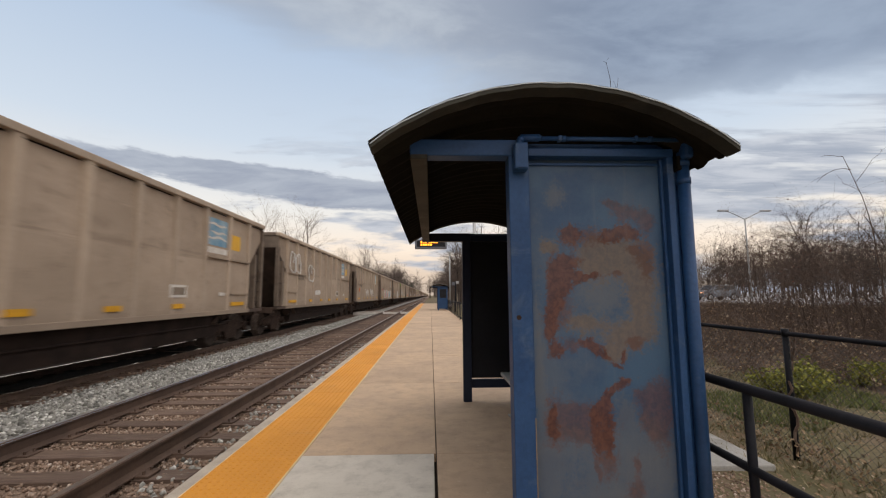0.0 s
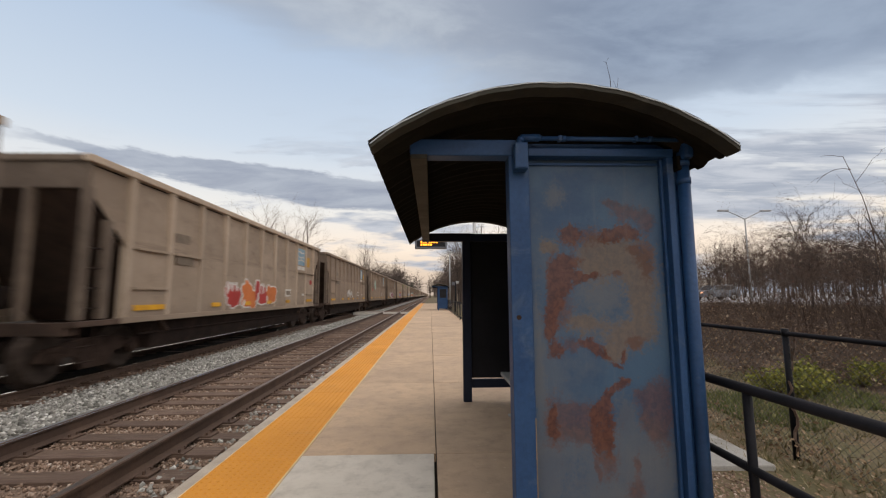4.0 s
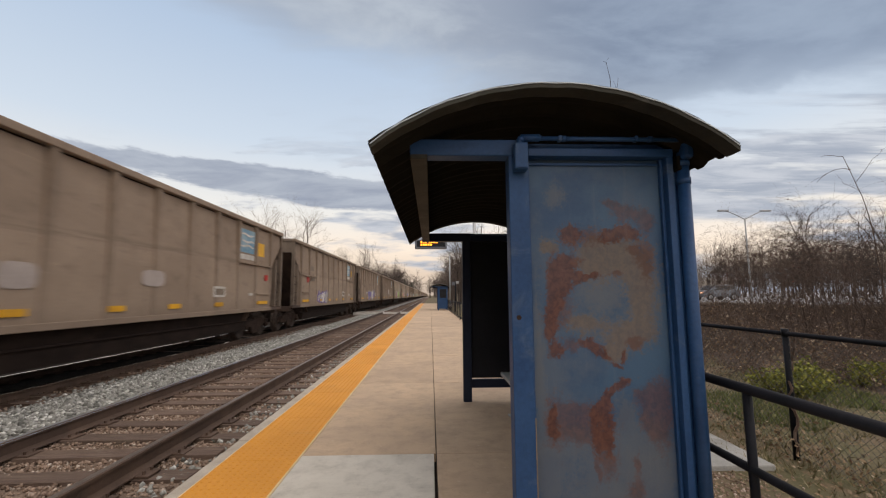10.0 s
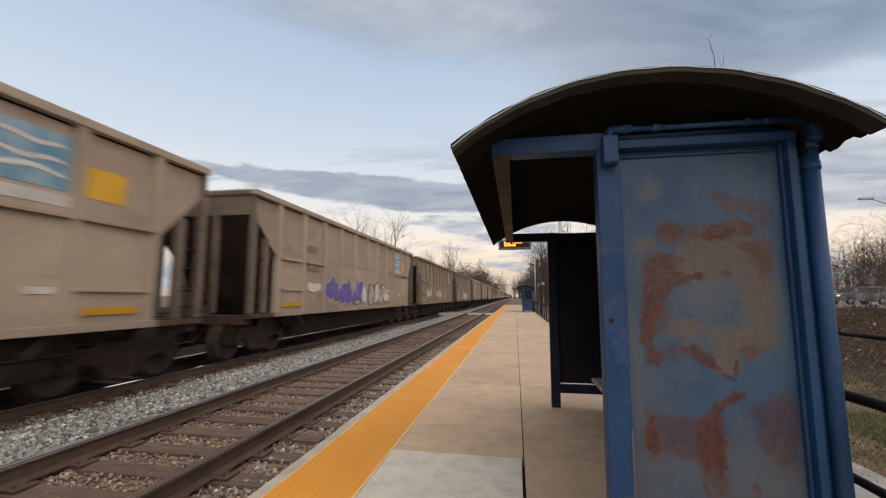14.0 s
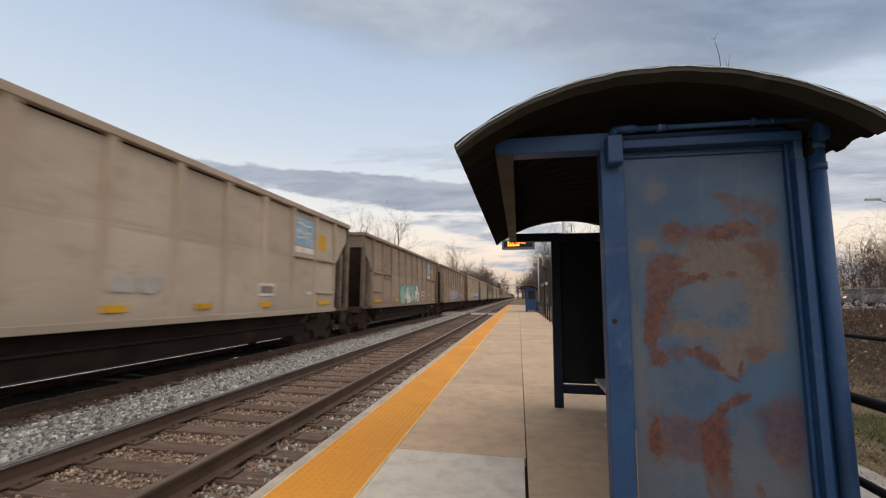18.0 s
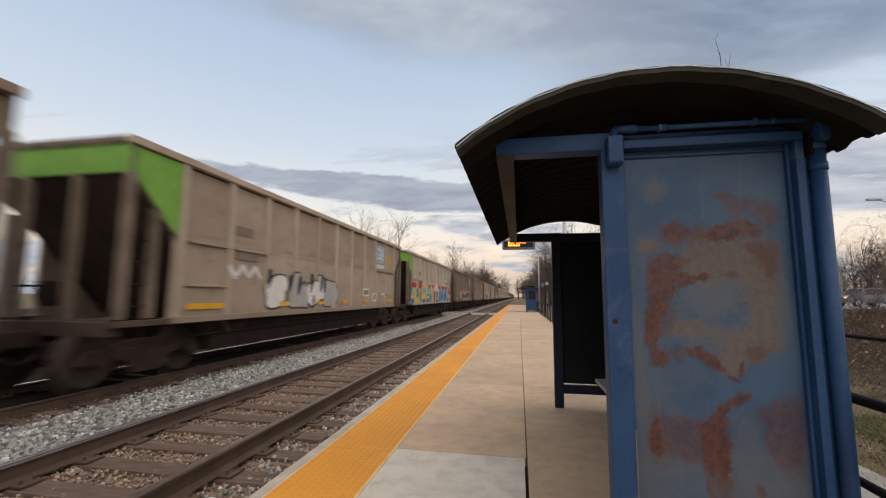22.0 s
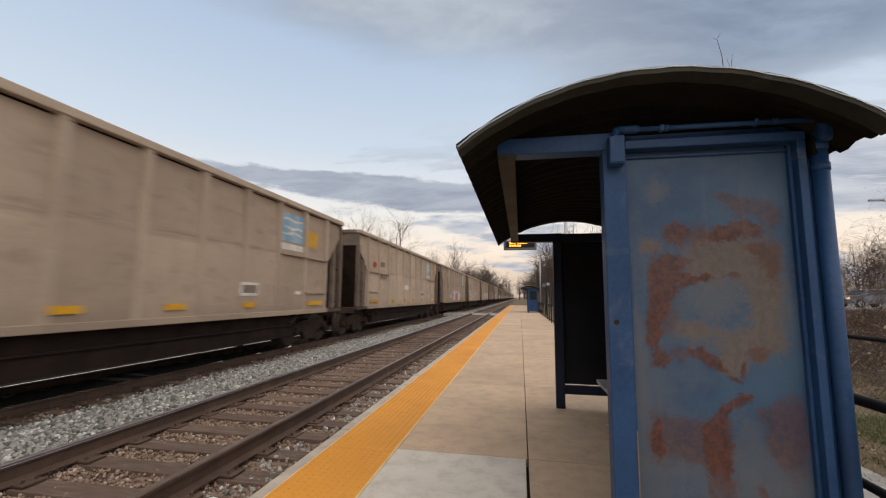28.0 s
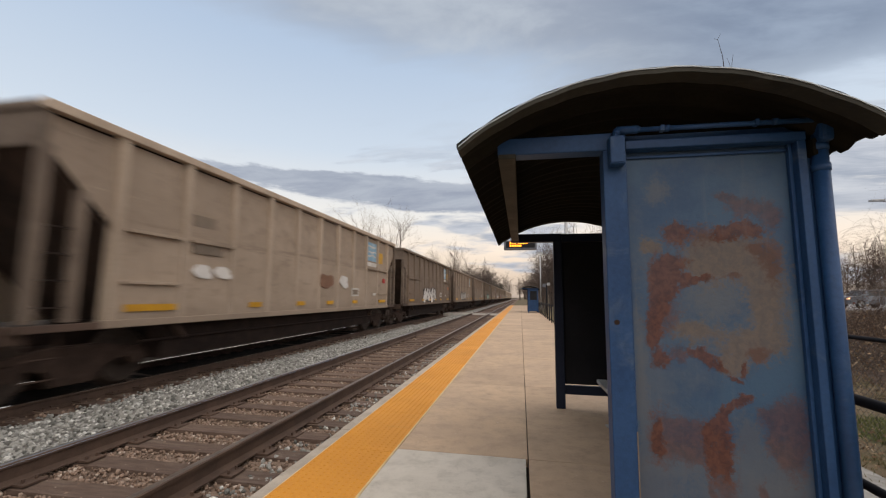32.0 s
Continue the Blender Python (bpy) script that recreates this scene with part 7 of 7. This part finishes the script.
    tagged(part("leafy_bank", raw("leafy_bank", v, f, LITTER, True), None), "bank covered with brown fallen leaves below the parking lot", "ground", kind="structure")
    # litter, grass and weeds on the ground
    n = 42000
    p = np.c_[g.uniform(1.85, 13.0, n), g.uniform(0.2, 18, n), np.zeros(n)]
    p[:, 2] = [terrain(a, b) + 0.015 for a, b in p[:, :2]]
    tagged(part("leaf_litter", scatter("leaf_litter", LEAF_V, LEAF_F, p, g.uniform(0.009, 0.023, n), LEAF_DRY, g, True), None), "dry brown leaves lying in the grass", "leaves", kind="stuff")
    n = 15000
    p = np.c_[g.uniform(1.9, 7.5, n), g.uniform(0.2, 14, n), np.zeros(n)]
    keep = np.array([noise.noise(Vector((a * 0.7, b * 0.7, 9))) > -0.12 for a, b in p[:, :2]])
    p = p[keep]
    p[:, 2] = [terrain(a, b) for a, b in p[:, :2]]
    blade_v, blade_f = [(-0.06, 0, 0), (0.06, 0, 0), (0.25, 0.1, 1.0), (0, 0.08, 0), (0.1, -0.05, 0), (-0.3, 0.1, 0.8)], [(0, 1, 2), (3, 4, 5)]
    tagged(part("grass", scatter("grass", blade_v, blade_f, p, g.uniform(0.05, 0.13, len(p)), GRASS, g, True), None), "thin green and straw-coloured grass", "grass", kind="stuff")
    # the green strip of grass between the fence and the scrub
    n = 6500
    p = np.c_[g.uniform(4.2, 7.4, n), g.uniform(5.0, 8.0, n), np.zeros(n)]
    p = p[np.array([abs(b - 0.45 * a - 4.0 + 0.8 * noise.noise(Vector((a * 1.3, b * 1.3, 4)))) < 0.85 and noise.noise(Vector((a * 1.1, b * 1.1, 21))) > -0.25 for a, b in p[:, :2]])]
    p[:, 2] = [terrain(a, b) for a, b in p[:, :2]]
    tagged(part("green_grass", scatter("green_grass", blade_v, blade_f, p, g.uniform(0.06, 0.15, len(p)), GRASS_GREEN, g, True), None), "fresh green grass beyond the chain-link fence", "grass", kind="stuff")
    # pale gravel washed out round the slab
    n = 2600
    p = np.c_[g.normal(2.35, 0.30, n), g.uniform(2.2, 4.3, n), np.zeros(n)]
    p = p[p[:, 0] > 1.82]
    p[:, 2] = [terrain(a, b) + 0.004 for a, b in p[:, :2]]
    tagged(part("pale_gravel", scatter("pale_gravel", ROCK_V, ROCK_F, p, g.uniform(0.005, 0.018, len(p)), STONE_BROWN, g), None), "pale gravel washed out beside the slab", "gravel", kind="stuff")
    # ivy at the fence foot
    n = 1100
    p = np.c_[3.76 + g.normal(0, 0.10, n), g.uniform(2.4, 9, n), np.zeros(n)]
    p[:, 2] = -0.32 + np.abs(g.normal(0, 0.16, n))
    tagged(part("ivy", scatter("ivy", LEAF_V, LEAF_F, p, g.uniform(0.012, 0.03, n), LEAF_DRY, g), None), "dry pale weeds climbing the fence foot", "weeds", kind="stuff")


def parking_lot():
    v, f = [], []
    xs, ys = [21.0, 24, 30, 60, 120], [4, 14, 24, 40, 80, 150]
    for y in ys:
        for x in xs:
            v.append((x, y, 0.70 + max(0, x - 30) * 0.012))
    n = len(xs)
    f = [(j * n + i, j * n + i + 1, (j + 1) * n + i + 1, (j + 1) * n + i) for j in range(len(ys) - 1) for i in range(n - 1)]
    tagged(part("parking_lot", raw("parking_lot", v, f, ASPHALT_PALE), None), "pale worn asphalt of a parking lot above the bank", "parking lot", kind="structure")
    bm = boxed(20.75, 21.0, 4, 150, 0.3, 0.80, 0.02)
    tagged(part("kerb", bm, CONCRETE_EDGE), "concrete kerb along the parking lot", "kerb", kind="structure")


def suv():
    s = thing("parked_suv", "grey sport utility vehicle with its lamps lit in the parking lot", "car", (31.6, 44.4, 0.80))
    bm = bmesh.new()
    prof = [(-2.3, 0.35), (-2.3, 0.80), (-2.15, 0.98), (-1.25, 1.08), (-0.55, 1.62), (0.9, 1.68), (1.85, 1.58), (2.2, 1.05), (2.3, 0.9), (2.3, 0.35)]
    prism(bm, prof, "y", -0.92, 0.92)
    for vtx in bm.verts:
        if vtx.co.z > 1.2:
            vtx.co.y *= 0.82
    body = part("body", bm, SUV_PAINT, s)
    for sgn in (-1, 1):
        for x0, x1, x2, x3 in ((-1.05, -0.5, 0.25, 0.25), (0.33, 0.33, 1.15, 1.15), (1.23, 1.23, 1.7, 1.95)):
            bm = bmesh.new()
            prism(bm, [(x0, 1.10), (x1, 1.55), (x2, 1.60), (x3, 1.10)], "y", sgn * 0.845, sgn * 0.86)
            for vtx in bm.verts:
                vtx.co.y += -sgn * 0.09 * (vtx.co.z - 1.3) * 2 * 0.5
            part("window", bm, GLASS_DARK, body)
        for x in (-1.42, 1.42):
            w = part("wheel", rodded((x, sgn * 0.72, 0.35), (x, sgn * 0.95, 0.35), 0.36, 20), TYRE, s)
            part("rim", rodded((x, sgn * 0.945, 0.35), (x, sgn * 0.957, 0.35), 0.23, 16), LAMP_GREY, w)
        part("headlamp", boxed(-2.32, -2.16, min(sgn * 0.55, sgn * 0.88), max(sgn * 0.55, sgn * 0.88), 0.76, 0.90, 0.02), HEADLAMP, s, "lit headlamp")
    bm = bmesh.new()
    prism(bm, [(-1.24, 1.10), (-0.60, 1.61), (-0.56, 1.60), (-1.18, 1.08)], "y", -0.70, 0.70)
    part("windscreen", bm, GLASS_DARK, body)
    s.matrix_basis = pose(31.2, 44.4, 0.715, 0, 0, 8)


def lot_lamp(x, y, z, h, turn):
    l = thing("lot_lamp", "tall grey parking-lot lamp with two curved arms", "street lamp")
    bm = bmesh.new()
    rod(bm, (x, y, z), (x, y, h), 0.11, 10, 0.07)
    part("pole", bm, LAMP_GREY, l)
    for s in (-1, 1):
        bm = bmesh.new()
        pts = [(0, h), (0.9, h + 0.45), (1.8, h + 0.85), (2.4, h + 0.92)]
        for (a, za), (b, zb) in zip(pts, pts[1:]):
            rod(bm, (x + s * a, y, za), (x + s * b, y, zb), 0.05, 8)
        arm = part("arm", bm, LAMP_GREY, l)
        part("lamp_head", boxed(x + s * 2.4 - 0.55, x + s * 2.4 + 0.55, y - 0.18, y + 0.18, h + 0.86, h + 1.04, 0.05), LAMP_GREY, arm)
    return l


def far_off():
    rng = random.Random(90)
    # woods behind the lot and along the right of the line
    def belt(n, fx, fy):
        out = []
        for _ in range(n):
            x, y = fx(), fy()
            out.append((x, y, max(terrain(x, y), -0.6)))
        return out
    woods("far_woods", "belt of bare grey-brown trees behind the parking lot", belt(70, lambda: rng.uniform(34, 100), lambda: rng.uniform(56, 100)), 8.5, BARK_PALE, 4, 2, 2, 0.11)
    woods("lineside_woods", "bare trees along the back of the platform", belt(34, lambda: rng.uniform(5.0, 16), lambda: rng.uniform(48, 125)), 10.5, BARK_PALE, 8, 2, 2, 0.11)
    woods("side_woods", "bare trees at the edge of the parking lot", belt(40, lambda: rng.uniform(56, 90), lambda: rng.uniform(20, 60)), 8.0, BARK_PALE, 14, 2, 2, 0.10)
    woods("lot_edge_woods", "dense brown leafless trees across the parking lot", belt(90, lambda: rng.uniform(40, 62), lambda: rng.uniform(34, 66)), 7.6, BARK, 15, 2, 2, 0.09)
    woods("platform_woods", "dense bare trees crowding the back of the far platform", belt(60, lambda: rng.uniform(3.4, 9.0), lambda: rng.uniform(44, 120)), 9.0, BARK_PALE, 18, 2, 2, 0.10)
    woods("vanishing_woods", "distant bare woods closing the view along the line", belt(120, lambda: rng.uniform(-1.5, 34), lambda: rng.uniform(240, 420)), 17, BARK_PALE, 19, 1, 3, 0.22)
    woods("west_near_woods", "bare trees standing close beyond the train", belt(60, lambda: rng.uniform(-34, -14), lambda: rng.uniform(110, 230)), 12.0, BARK_PALE, 20, 1, 3, 0.16)
    woods("distant_woods", "distant bare woods beside the line", belt(90, lambda: rng.uniform(8, 75), lambda: rng.uniform(130, 330)), 14, BARK_PALE, 9, 1, 2, 0.16)
    woods("west_woods", "distant bare woods beyond the train", belt(60, lambda: rng.uniform(-150, -24), lambda: rng.uniform(60, 200)), 8.0, BARK_PALE, 10, 1, 2, 0.12)
    woods("west_line_woods", "distant trees beside the far track", belt(70, lambda: rng.uniform(-45, -15), lambda: rng.uniform(170, 420)), 12.5, BARK, 12, 1, 3, 0.2)
    woods("closing_woods", "far grey-brown woods on both sides where the line vanishes", belt(80, lambda: rng.choice((rng.uniform(-70, -12.5), rng.uniform(3, 40))), lambda: rng.uniform(330, 620)), 24, BARK_PALE, 23, 1, 3, 0.34)
    woods("train_side_woods", "grey-brown woods rising behind the far cars", belt(85, lambda: rng.uniform(-50, -13), lambda: rng.uniform(150, 330)), 15.5, BARK_PALE, 24, 2, 3, 0.2)
    for i, (x, y, h, r) in enumerate(((-27.5, 89.5, 19.5, 0.20), (-32.0, 92.0, 17.5, 0.18), (-36.5, 90.0, 19.5, 0.18), (-20.5, 119.0, 16.5, 0.18), (-25.0, 124.0, 15.0, 0.17))):
        bare_tree("bare_tree", "tall bare tree standing beyond the train", x, y, -1.5, h, r, 110 + i, BARK_PALE, 4, 2)
    for i, (x, y, h) in enumerate(((4.2, 60, 9.5), (5.2, 72, 11.0), (4.4, 92, 10.0))):
        bare_tree("bare_tree", "bare tree overhanging the far platform", x, y, 0, h, 0.13, 130 + i, BARK, 4, 2)
    # dark evergreen clump where the line vanishes, distance haze put into its tone
    g = np.random.default_rng(6)
    pts = []
    for _ in range(26):
        x, y, h = g.uniform(-26, -12.5), g.uniform(190, 330), g.uniform(7, 12)
        k = 260
        zz = g.uniform(0, 1, k) ** 0.8
        rr = (1 - zz) * g.uniform(1.6, 2.8) + 0.3
        a = g.uniform(0, 6.28, k)
        pts.append(np.c_[x + rr * np.cos(a) * g.uniform(0.5, 1, k), y + rr * np.sin(a), zz * h - 0.5])
    pts = np.concatenate(pts)
    tagged(part("evergreen_clump", scatter("evergreen_clump", ROCK_V, ROCK_F, pts, g.uniform(0.25, 0.6, len(pts)), EVERGREEN, g), None), "dark evergreen trees where the line vanishes, tone paled for haze", "woods", kind="stuff")


right_side()
parking_lot()
suv()
lot_lamp(34.4, 43.3, 0.8, 9.5, 0)
far_off()


def motions():
    """The freight train runs past towards the camera, gaining a little speed."""
    for n, car in CARS.items():
        walk(car, [(t, pose(TRACK2, 16.30 + PITCH * n - train_way(t), RAIL2_Z)) for t in (0.0, 8.0, 16.0, 24.0, 32.0)])


motions()
